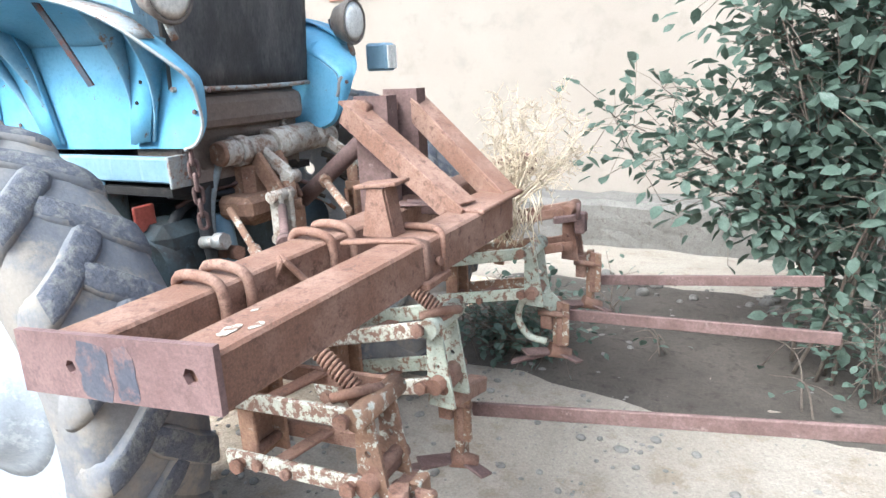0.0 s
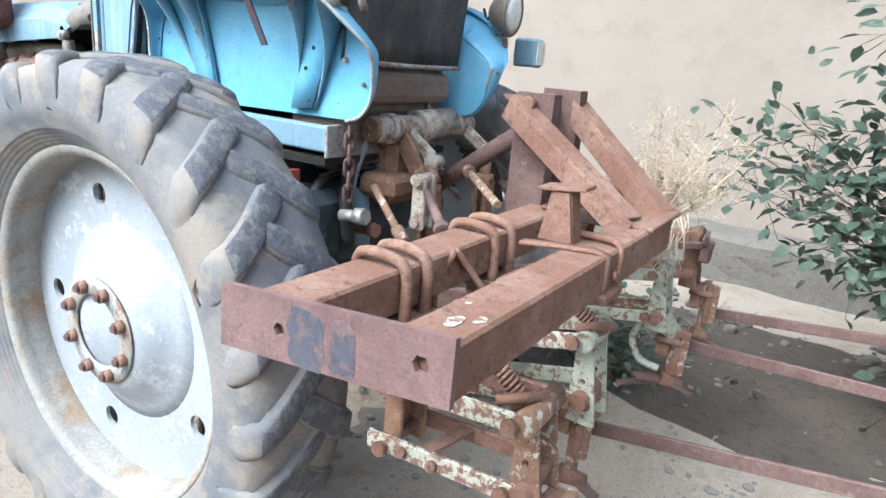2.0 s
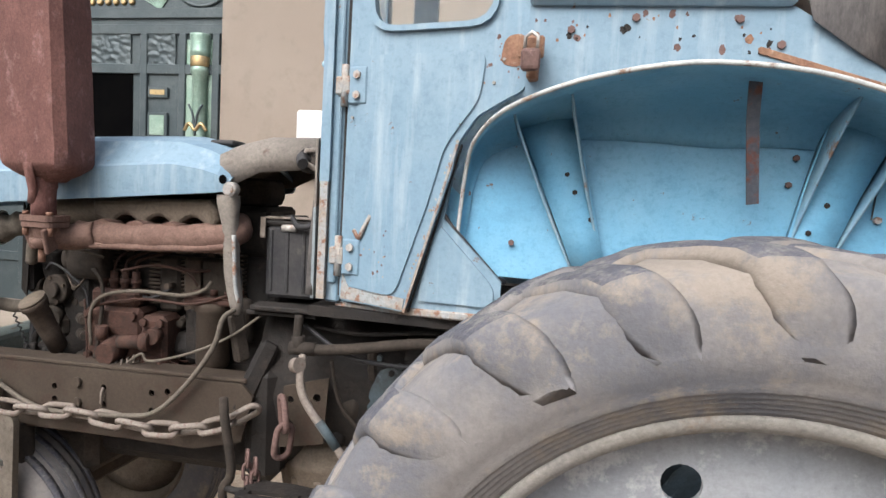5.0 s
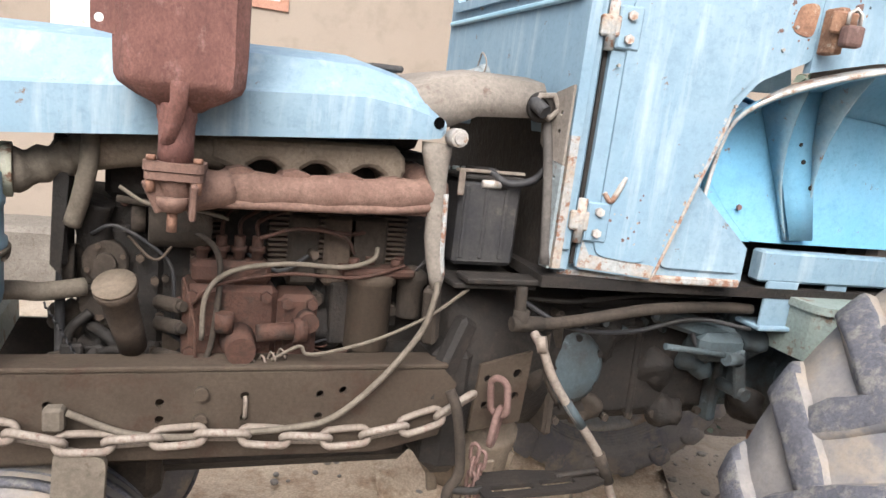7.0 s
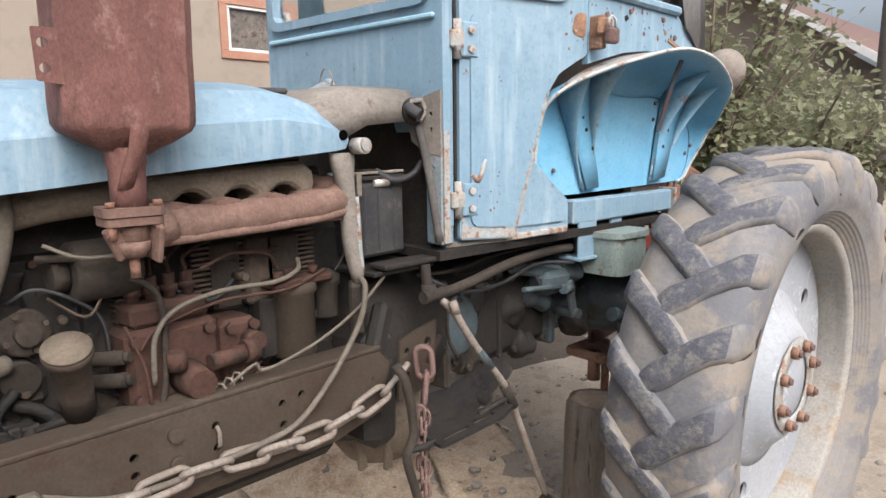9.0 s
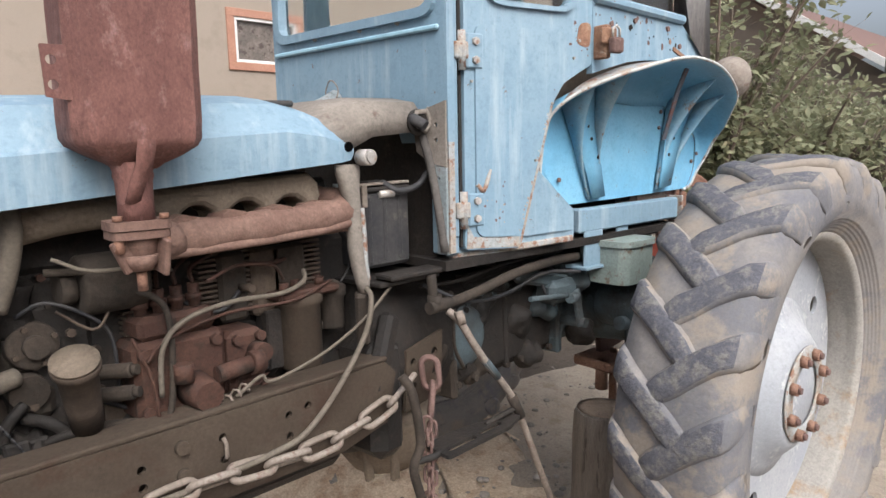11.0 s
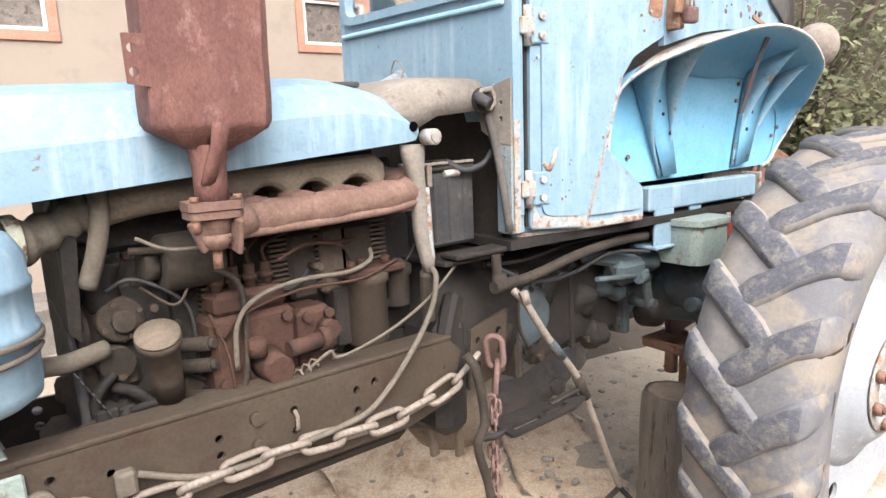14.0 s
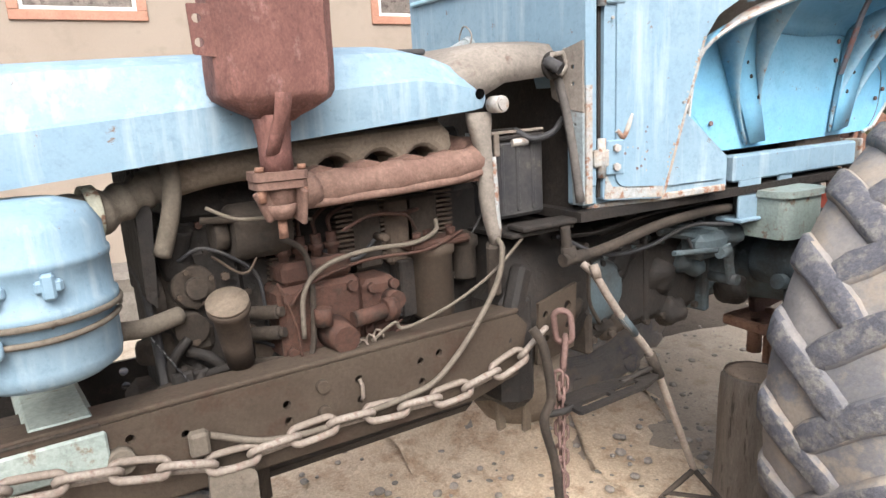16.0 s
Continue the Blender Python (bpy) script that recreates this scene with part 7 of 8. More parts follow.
part("coupler", joined(rod((0.31, -0.14, 1.00), (0.38, -0.15, 1.01), 0.018), rod((0.37, -0.149, 1.009), (0.41, -0.155, 1.013), 0.025, seg=6)), M_RUST, tractor)

def chain_links(parent, path, pitch, wire, material, wide=0.6):
    """Oval links strung along a path, each a quarter turn from the last."""
    pts = [Vector(p) for p in path]
    cum = [0.0]
    for a, b in zip(pts, pts[1:]):
        cum.append(cum[-1] + (b - a).length)

    def at(s):
        s = min(max(s, 0), cum[-1])
        for i in range(len(pts) - 1):
            if s <= cum[i + 1]:
                return pts[i].lerp(pts[i + 1], (s - cum[i]) / max(1e-6, cum[i + 1] - cum[i]))
        return pts[-1]
    ring = []
    L, B = pitch * 0.5 + wire, pitch * wide * 0.5
    for k in range(20):
        a = 2 * math.pi * k / 20
        c = math.cos(a)
        ring.append(((L - B) * (1 if c > 0 else -1) + B * c if abs(c) > 0.05 else 0.0, B * math.sin(a), 0))
    base = tube(ring, wire, 7, True)
    me = bpy.data.meshes.new("link")
    base.to_mesh(me)
    base.free()
    me.materials.append(material)
    n = int(cum[-1] / pitch)
    for k in range(n):
        a, b = at((k + 0.5) * pitch - 0.01), at((k + 0.5) * pitch + 0.01)
        d = (b - a).normalized()
        u = Vector((0, 0, 1)) if abs(d.z) < 0.9 else Vector((1, 0, 0))
        v = u.cross(d).normalized()
        w = d.cross(v)
        tw = radians(38 if k % 2 else -42)
        v2, w2 = v * math.cos(tw) + w * math.sin(tw), w * math.cos(tw) - v * math.sin(tw)
        m = Matrix((d, v2, w2)).transposed().to_4x4()
        m.translation = (a + b) / 2
        o = new("link", me)
        o.parent = parent
        o.matrix_parent_inverse = Matrix.Translation(parent.location).inverted()
        o.matrix_basis = m


tow = thing("tow_chain", (-1.0, -0.3, 0.9), "heavy dusty tow chain hung along the frame rail", "chain")
chain_links(tow, smooth_path([(-2.45, -0.33, 0.97), (-2.2, -0.32, 0.935), (-2.06, -0.315, 0.914), (-1.99, -0.31, 0.90), (-1.88, -0.305, 0.868), (-1.756, -0.30, 0.864), (-1.642, -0.30, 0.874), (-1.518, -0.30, 0.871), (-1.379, -0.30, 0.862), (-1.249, -0.30, 0.875), (-1.124, -0.30, 0.914), (-1.033, -0.295, 0.972), (-0.985, -0.285, 0.985)], 10), 0.084, 0.008, M_CHAIN, 0.46)
chain_links(tow, [(-0.985, -0.285, 0.985), (-0.975, -0.285, 0.90), (-0.985, -0.285, 0.82)], 0.074, 0.0085, M_RUSTDARK)
hc = thing("hanging_chain", (-1.0, -0.33, 0.6), "thin rusty chain hanging from the step bar", "chain")
chain_links(hc, [(-1.045, -0.345, 0.86), (-1.05, -0.35, 0.40)], 0.034, 0.0045, M_RUSTDARK)
chain_links(hc, [(-1.025, -0.34, 0.84), (-1.03, -0.34, 0.36)], 0.034, 0.0045, M_RUSTDARK)
hc2 = thing("check_chain", (0.38, -0.25, 1.2), "rusty check chain behind the fender", "chain")
chain_links(hc2, [(0.36, -0.25, 1.36), (0.34, -0.22, 1.12), (0.33, -0.18, 1.09)], 0.042, 0.0065, M_RUSTDARK)


# ---- the cultivator hitched behind, raised and pitched a little ----
cult = thing("cultivator", (1.05, 0.1, 0.2), "rusty row-crop cultivator with flaking white and green linkages", "cultivator")
part("end_plate", plate([(0.785, 1.048), (1.252, 1.098), (1.252, 1.206), (0.788, 1.164)], [circle(0.926, 1.118, 0.013, 6), circle(1.20, 1.150, 0.015, 6)], 0.012, side(-1.058)), M_PLATERUST, cult, "rusty end plate with two holes and a dark oil smear")
for cxs, wds, hts, sds in ((0.985, 0.038, 0.05, 1.0), (1.06, 0.024, 0.046, 5.0)):
    blot = []
    for k in range(28):
        ca, sa = math.cos(k * 0.2244), math.sin(k * 0.2244)
        r = (abs(ca) ** 4 + abs(sa) ** 4) ** -0.25 * (1 + 0.22 * noise.noise(Vector((ca * 2.4, sa * 2.4, sds))))
        blot.append((cxs + wds * ca * r, 1.122 + 0.1 * (cxs - 1.0) + min(hts * sa * r, 0.049)))
    part("oil_smear", plate(blot, [], 0.0006, side(-1.0703)), M_SMEAR, cult, "dark bluish oil smear")
part("rear_beam", beam((1.195, -1.056, 1.140), (1.215, 0.09, 1.146), 0.098, 0.096, 0.006), M_RUST, cult, "square rusty tool beam")
part("front_beam", beam((0.885, -1.056, 1.104), (0.905, 1.25, 1.118), 0.11, 0.095, 0.006), M_RUST, cult)
for k, (fx, fy, fr) in enumerate(((1.20, -0.985, 0.013), (1.225, -0.955, 0.009), (1.175, -0.90, 0.006))):
    flake = [(fx + fr * math.cos(j * 0.4833) * (1 + 0.6 * noise.noise(Vector((math.cos(j * 0.4833) * 1.8, math.sin(j * 0.4833) * 1.8, k * 5.0)))), fy + 1.9 * fr * math.sin(j * 0.4833)) for j in range(13)]
    part("paint_flake", plate(flake, [], 0.0008, Matrix.Translation((0, 0, 1.1895))), M_CHIP, cult, "pale paint flake on the beam")
# A-frame
part("mast", plate([(0.755, 0.055), (0.875, 0.055), (0.875, 0.115), (0.865, 0.115), (0.865, 0.065), (0.765, 0.065), (0.765, 0.115), (0.755, 0.115)], [], 0.44, Matrix.Translation((0, 0, 1.05))), M_RUSTDARK, cult, "dark rusty mast channel")
part("mast", plate([(0.775, 0.20), (0.90, 0.20), (0.90, 0.26), (0.888, 0.26), (0.888, 0.212), (0.775, 0.212)], [], 0.455, Matrix.Translation((0, 0, 1.05))), M_RUSTDARK, cult)
part("mast_bolt", joined(rod((0.80, 0.02, 1.452), (0.80, 0.25, 1.452), 0.016), rod((0.80, 0.018, 1.452), (0.80, 0.05, 1.452), 0.028, seg=6), rod((0.805, 0.115, 1.452), (0.805, 0.185, 1.452), 0.036, seg=20, bev=0.006)), M_RUST, cult)


def angle_bar(a, b, w, nm):
    """An L-section brace from a to b."""
    return part(nm, joined(beam(a, b, w, 0.009, 0.002), beam(Vector(a) + Vector((0, -w * 0.46, -w * 0.4)), Vector(b) + Vector((0, -w * 0.46, -w * 0.4)), 0.009, w * 0.8, 0.002)), M_RUST, cult, "rusty angle-iron brace")


angle_bar((0.755, 0.03, 1.478), (1.205, -0.12, 1.21), 0.085, "brace")
angle_bar((0.86, 0.25, 1.485), (1.235, 0.12, 1.20), 0.085, "brace")
part("brace_foot", box(1.15, 1.27, -0.15, 0.16, 1.19, 1.202, 0.003), M_RUST, cult)
part("cross_tie", joined(beam((0.90, 0.02, 1.165), (1.19, 0.04, 1.175), 0.05, 0.008), beam((0.90, 0.10, 1.14), (1.19, 0.12, 1.15), 0.008, 0.05)), M_RUSTDARK, cult)
# U-bolts on the front beam and stand bracket on the rear beam
for yy in (-0.76, -0.685, -0.385, -0.295):
    part("u_bolt", tube(smooth_path([(0.83, yy, 1.03), (0.828, yy, 1.13), (0.838, yy - 0.004, 1.164), (0.87, yy - 0.01, 1.177), (0.91, yy - 0.01, 1.177), (0.945, yy - 0.004, 1.165), (0.957, yy, 1.13), (0.955, yy, 1.03)]), 0.0125, 8), M_RUST, cult)
for yy in (-0.722, -0.34):
    part("clamp_saddle", joined(beam((0.82, yy, 1.035), (0.97, yy, 1.035), 0.15, 0.02), beam((0.96, yy, 1.04), (1.02, yy, 1.07), 0.10, 0.012)), M_RUST, cult)
for a, b in (((0.94, -0.56, 1.16), (0.99, -0.50, 1.06)), ((0.94, -0.56, 1.16), (0.90, -0.60, 1.05))):
    part("link_lug", beam(a, b, 0.05, 0.014), M_RUST, cult)
stand = part("stand", plate([(1.085, 1.192), (1.165, 1.192), (1.145, 1.305), (1.105, 1.305)], [], 0.009, side(-0.43)), M_RUST, cult, "rusty stand bracket with a flat top")
for sx, dx in ((1.088, 0.018), (1.162, -0.018)):
    part("stand_side", beam((sx, -0.405, 1.192), (sx + dx, -0.405, 1.305), 0.05, 0.008, 0.001, (1, 0, 0)), M_RUST, stand)
part("stand_top", beam((1.072, -0.41, 1.306), (1.182, -0.405, 1.318), 0.075, 0.009, 0.002), M_RUST, stand)
clamp_strap = loft([[Vector((x, y - 0.016, z)) for x, y, z in q] for q in [[(1.075, -0.50, 1.197), (1.15, -0.475, 1.199), (1.225, -0.455, 1.20), (1.256, -0.445, 1.19), (1.258, -0.44, 1.12), (1.258, -0.44, 1.09)]]] + [[Vector((x, y + 0.016, z)) for x, y, z in q] for q in [[(1.075, -0.50, 1.197), (1.15, -0.475, 1.199), (1.225, -0.455, 1.20), (1.256, -0.445, 1.19), (1.258, -0.44, 1.12), (1.258, -0.44, 1.09)]]], False)
thicken(clamp_strap, 0.008)
sc_ = part("stand_clamp", clamp_strap, M_RUST, cult, "bent rusty clamp strap round the tool beam")
part("clamp_bolt", tube(smooth_path([(1.10, -0.37, 1.198), (1.19, -0.355, 1.203), (1.25, -0.365, 1.197), (1.258, -0.37, 1.15), (1.258, -0.37, 1.08)]), 0.009, 8), M_RUST, sc_)
part("clamp_plate", box(1.245, 1.27, -0.47, -0.35, 1.085, 1.105, 0.004), M_RUST, sc_)
part("nut", rod((1.258, -0.40, 1.135), (1.268, -0.40, 1.136), 0.012, seg=6), M_RUST, sc_)


def coil_spring(a, b, r, turns, wire):
    a, b = Vector(a), Vector(b)
    m = axis_frame(a, b)
    ln = (b - a).length
    n = turns * 10
    return tube([m @ Vector((r * math.cos(2 * math.pi * k / 10), r * math.sin(2 * math.pi * k / 10), ln * k / n)) for k in range(n + 1)], wire, 6)


def row_unit(y, xf, zf, m1, m2, m3, rise=0.03):
    """A parallel-linkage row unit hung from the front beam, as one part with its own pieces."""
    w = 0.075
    xr = xf + 0.32
    u = part("row_unit", joined(box(xf - 0.025, xf + 0.025, y - w + 0.02, y - w + 0.032, zf - 0.02, 1.06, 0.003), box(xf - 0.025, xf - 0.014, y - w + 0.032, y + w - 0.03, zf - 0.02, 1.06, 0.003), box(xf - 0.025, xf + 0.025, y + w - 0.032, y + w - 0.02, zf - 0.02, 1.06, 0.003)), M_ORANGE, cult, "rust-orange hanger of a row unit")
    zu, zl = zf + 0.175, zf + 0.02
    for s in (-1, 1):
        part("upper_link", beam((xf - 0.03, y + s * w, zu), (xr, y + s * w, zu + rise), 0.014, 0.042, 0.003), m1 if s < 0 else m2, u)
        part("lower_link", beam((xf - 0.05, y + s * w, zl), (xr, y + s * w, zl + rise), 0.014, 0.042, 0.003), m1 if s < 0 else m2, u)
    for zz in (zu, zl):
        part("cross_strap", beam((xf + 0.10, y - w, zz + 0.022), (xf + 0.13, y + w, zz + 0.022), 0.036, 0.008, 0.002), M_RUST, u)
        for xx, dz in ((xf, 0), (xr - 0.02, rise)):
            part("pin", rod((xx, y - w - 0.022, zz + dz), (xx, y + w + 0.022, zz + dz), 0.0125, seg=10), M_RUST, u)
            bolts(u, [(xx, y - w - 0.020, zz + dz)], (0, -1, 0), 0.019, 0.012, M_RUST)
    for xx in (xf + 0.05, xf + 0.13):
        bolts(u, [(xx, y - w - 0.008, zl + rise * 0.3)], (0, -1, 0), 0.014, 0.012, M_RUST)
    zb = zl + min(rise, 0.045) - 0.028
    shape = [(xr - 0.024, zb), (xr + 0.052, zb - 0.004), (xr + 0.016, zu + rise + 0.024), (xr - 0.02, zu + rise + 0.018)]
    for yy in (y - w + 0.03, y + w - 0.03):
        part("rear_plate", plate(rounded(shape, 0.006), [circle(xr + 0.006, (zb + zu + rise) / 2, 0.008, 10)], 0.009, side(yy)), m3, u)
    part("spacer", rod((xr + 0.02, y - w + 0.02, zb + 0.05), (xr + 0.02, y + w - 0.03, zb + 0.05), 0.016, seg=12), M_RUST, u)
    part("boss", rod((xr, y - w - 0.01, zu + rise), (xr, y + w + 0.01, zu + rise), 0.026, seg=14), m3, u)
    part("boss", rod((xr + 0.01, y - w - 0.01, zl + rise), (xr + 0.01, y + w, zl + rise), 0.022, seg=14), M_RUST, u)
    return u


def spring_link(u, a, b):
    part("down_spring", coil_spring(a, b, 0.0165, max(10, int((Vector(b) - Vector(a)).length / 0.0105)), 0.0045), M_RUST, u, "rusty coil spring")
    part("spring_rod", rod(a, Vector(b) + (Vector(b) - Vector(a)) * 0.12, 0.008), M_RUSTDARK, u)
    part("spring_cap", joined(rod(Vector(b), Vector(b) + Vector((0.01, 0, -0.02)), 0.03), tube(smooth_path([Vector(b) + Vector((-0.03, -0.05, 0.0)), Vector(b) + Vector((0.02, -0.03, 0.015)), Vector(b) + Vector((0.04, 0.03, 0.0))]), 0.012, 7)), M_RUST, u)


def tine_set(u, x, y, ztop, zfoot, share=True):
    """A shank clamp with its upright, and sweeps at its foot."""
    part("shank_clamp", joined(box(x - 0.055, x - 0.01, y - 0.04, y + 0.04, ztop - 0.10, ztop, 0.004), box(x + 0.01, x + 0.05, y - 0.045, y - 0.03, ztop - 0.16, ztop + 0.02, 0.003), rod((x - 0.06, y - 0.045, ztop - 0.03), (x + 0.06, y - 0.045, ztop - 0.03), 0.012)), M_RUST, u)
    part("shank", joined(beam((x, y, ztop + 0.02), (x + 0.005, y, zfoot + 0.06), 0.05, 0.028, 0.004), box(x + 0.035, x + 0.06, y - 0.055, y - 0.04, ztop - 0.15, ztop + 0.02, 0.003)), M_FLECK, u, "white-flecked rusty shank")
    if share:
        for d in ((-0.17, -0.05, -0.055), (-0.10, -0.10, 0.02), (0.10, -0.03, -0.02)):
            a = Vector((x, y, zfoot + 0.06))
            part("sweep", beam(a, a + Vector(d), 0.055, 0.009, 0.002, (0.3, 0.2, 1)), M_RUSTDARK, u, "dark worn sweep blade")
        part("sweep_boss", rod((x - 0.02, y - 0.03, zfoot + 0.075), (x + 0.05, y + 0.01, zfoot + 0.05), 0.03, 0.022, 12), M_RUST, u)


u1 = row_unit(-0.645, 0.905, 0.70, M_CHIP, M_RUST, M_FLECK, 0.022)
spring_link(u1, (0.995, -0.645, 1.062), (1.184, -0.65, 0.918))
tine_set(u1, 1.31, -0.63, 0.71, 0.42, False)
part("pin_head", rod((1.30, -0.70, 0.70), (1.30, -0.70, 0.745), 0.022, seg=8), M_RUST, u1)
part("foot_plate", box(1.23, 1.34, -0.74, -0.60, 0.665, 0.69, 0.008), M_RUST, u1)
u2 = row_unit(-0.285, 0.885, 0.685, M_CHIP, M_CHIPGREEN, M_CHIPGREEN, 0.085)
spring_link(u2, (1.085, -0.30, 1.055), (1.207, -0.30, 0.969))
tine_set(u2, 1.13, -0.05, 0.62, 0.31)
part("tool_arm", beam((1.20, -0.24, 0.70), (1.16, 0.03, 0.60), 0.06, 0.05, 0.006), M_RUST, u2)
u3 = row_unit(0.525, 0.865, 0.67, M_CHIPGREEN, M_FLECK, M_CHIPGREEN, 0.07)
tine_set(u3, 1.25, 0.60, 0.68, 0.42)
part("wheel_arm", joined(beam((1.20, 0.54, 0.74), (1.27, 0.62, 0.62), 0.05, 0.06), tube(smooth_path([(1.13, 0.55, 0.70), (1.11, 0.55, 0.62), (1.15, 0.55, 0.55), (1.22, 0.56, 0.53)]), 0.014, 7)), M_CHIPGREEN, u3)
u4 = row_unit(1.04, 0.86, 0.70, M_RUST, M_RUST, M_RUST, 0.08)
tine_set(u4, 1.26, 1.08, 0.74, 0.45)
part("tool_head", joined(box(1.215, 1.26, 0.96, 1.02, 0.86, 0.95, 0.006), beam((1.15, 0.89, 0.93), (1.26, 1.01, 0.93), 0.022, 0.03), rod((1.24, 0.94, 0.93), (1.24, 0.94, 1.0), 0.01)), M_RUSTDARK, u4)
# long flat bars trailing from the shanks
for a, b in (((1.16, -0.02, 0.535), (2.34, 0.0, 0.698)), ((1.25, 0.60, 0.635), (2.19, 0.62, 0.665)), ((1.26, 1.10, 0.615), (2.17, 1.12, 0.70))):
    part("trailing_bar", beam(a, b, 0.014, 0.045, 0.003), M_RUSTDARK, cult, "long flat purple-rusty steel bar")

# dry weed heap caught on the frame
weed = thing("dry_weed", (1.15, 0.4, 1.1), "dry straw-coloured weed ball caught on the cultivator", "weed")
rnd = random.Random(4)
root = Vector((1.16, 0.36, 1.10))
ball = Vector((1.20, 0.50, 1.27))
stems, twigs = [], []
for k in range(34):
    an, el = rnd.uniform(0, 6.28), rnd.uniform(-0.5, 1.5)
    d = Vector((math.cos(an) * math.cos(el), math.sin(an) * math.cos(el), math.sin(el) * 0.9))
    tip = ball + d * rnd.uniform(0.10, 0.25)
    mid = root.lerp(tip, 0.5) + Vector((rnd.uniform(-0.03, 0.03), rnd.uniform(-0.03, 0.03), 0.01))
    sp = smooth_path([root + Vector((rnd.uniform(-0.02, 0.02), rnd.uniform(-0.02, 0.02), 0)), mid, tip], 4)
    stems.append(tube(sp, 0.0025, 5, radii=[0.0036 - 0.0003 * i for i in range(len(sp))]))
    for j in range(17):
        q = sp[rnd.randrange(len(sp) // 3, len(sp))]
        e = q + Vector((rnd.gauss(0, 1), rnd.gauss(0, 1), rnd.gauss(0.2, 0.8))).normalized() * rnd.uniform(0.03, 0.10)
        c = q.lerp(e, 0.55) + Vector((rnd.uniform(-0.018, 0.018), rnd.uniform(-0.018, 0.018), rnd.uniform(-0.01, 0.02)))
        twigs.append(tube([q, c, e], 0.0011, 3))
        for _ in range(2):
            g = c.lerp(e, rnd.random())
            twigs.append(tube([g, g + Vector((rnd.gauss(0, 0.014), rnd.gauss(0, 0.014), rnd.gauss(0.004, 0.014)))], 0.0009, 3))
for k in range(60):
    base_ = root + Vector((rnd.uniform(-0.09, 0.09), rnd.uniform(-0.07, 0.07), rnd.uniform(-0.02, 0.06)))
    twigs.append(tube([base_, base_ + Vector((rnd.uniform(-0.03, 0.03), rnd.uniform(-0.03, 0.02), -0.05)), base_ + Vector((rnd.uniform(-0.04, 0.04), rnd.uniform(-0.04, 0.02), -0.12))], 0.002, 3))
part("stem", joined(*stems), M_STRAW, weed, "pale straw stems", kind="stuff")
part("twig_tangle", joined(*twigs), M_STRAW, weed, "fine dry twigs", kind="stuff")

# ---- loose things on the ground ----
log = thing("log", (-0.24, -0.27, 0.0), "upright grey weathered log propping the rear axle", "log")
lb = lathe([(0.115, -0.02), (0.112, 0.1), (0.104, 0.3), (0.106, 0.5), (0.102, 0.592), (0.097, 0.602)], (-0.165, -0.27, 0), (0.02, 0.0, 1), 40)
bmesh.ops.subdivide_edges(lb, edges=[e for e in lb.edges if e.calc_length() > 0.05], cuts=3)
for v in lb.verts:
    a = math.atan2(v.co.y + 0.27, v.co.x + 0.165)
    v.co += Vector((math.cos(a), math.sin(a), 0)) * 0.009 * noise.noise(Vector((a * 5, 0, v.co.z * 2.5)))
part("trunk", lb, M_WOOD, log)
part("cut_face", lathe([(0.096, 0.0), (0.07, 0.004), (0.0, 0.003)], (-0.153, -0.27, 0.602), (0.02, 0, 1), 30), M_CUT, log, "cut end with cracks")


def pebble(r, seed, flat=0.6):
    bm = bmesh.new()
    bmesh.ops.create_icosphere(bm, subdivisions=2, radius=r)
    for v in bm.verts:
        v.co *= 1 + 0.25 * noise.noise(v.co / r * 0.9 + Vector((seed * 3.7, seed, 0)))
        v.co.z *= flat
    for f in bm.faces:
        f.smooth = True
    return bm


solid("stone", moved(pebble(0.085, 3, 0.62), Matrix.Translation((-0.62, 0.90, 0.03))), M_STONE, "smooth grey fist-sized stone on the ground", "stone")
rnd = random.Random(11)
shapes = []
for k in range(5):
    b = pebble(1.0, k, 0.55)
    me = bpy.data.meshes.new("pebble")
    b.to_mesh(me)
    b.free()
    shapes.append(me)
gm = bmesh.new()
areas = [(0.1, 1.6, -1.1, 2.9, 900), (1.2, 3.6, -0.4, 3.0, 500), (-1.2, 0.4, 0.0, 3.0, 900), (2.0, 6.0, -3.0, 0.5, 700), (-6.0, -2.0, -0.8, 2.8, 250), (-1.4, 0.6, -1.2, 0.0, 350)]
verts, faces = [], []
for x0, x1, y0, y1, n in areas:
    for _ in range(n):
        x, y = rnd.uniform(x0, x1), rnd.uniform(y0, y1)
        r = 0.004 + 0.020 * rnd.random() ** 5
        me = rnd.choice(shapes[:3])
        m = pose(x, y, ground_height(x, y) + r * 0.15, 0, 0, rnd.uniform(0, 360)) @ Matrix.Diagonal((r * rnd.uniform(0.8, 1.4), r, r, 1))
        k = len(verts)
        verts += [m @ v.co for v in me.vertices]
        faces += [tuple(k + i for i in p.vertices) for p in me.polygons]
gme = bpy.data.meshes.new("gravel")
gme.from_pydata(verts, [], faces)
gme.polygons.foreach_set("use_smooth", [True] * len(faces))
gme.materials.append(M_STONE)
tagged(new("gravel", gme), "loose gravel and pebbles over the yard", "gravel", kind="stuff")
# pale crumbled clods beside the front wheel
rnd = random.Random(5)
tmp = [moved(pebble(0.005 + 0.026 * rnd.random() ** 4, k, 0.5), Matrix.Translation((-1.62 + rnd.gauss(0, 0.28), -0.97 + rnd.gauss(0, 0.2), rnd.uniform(0.0, 0.015)))) for k in range(110)]
solid("clods", joined(*tmp), M_GROUND, "pale crumbled clods lying in a patch", "rubble", kind="stuff")
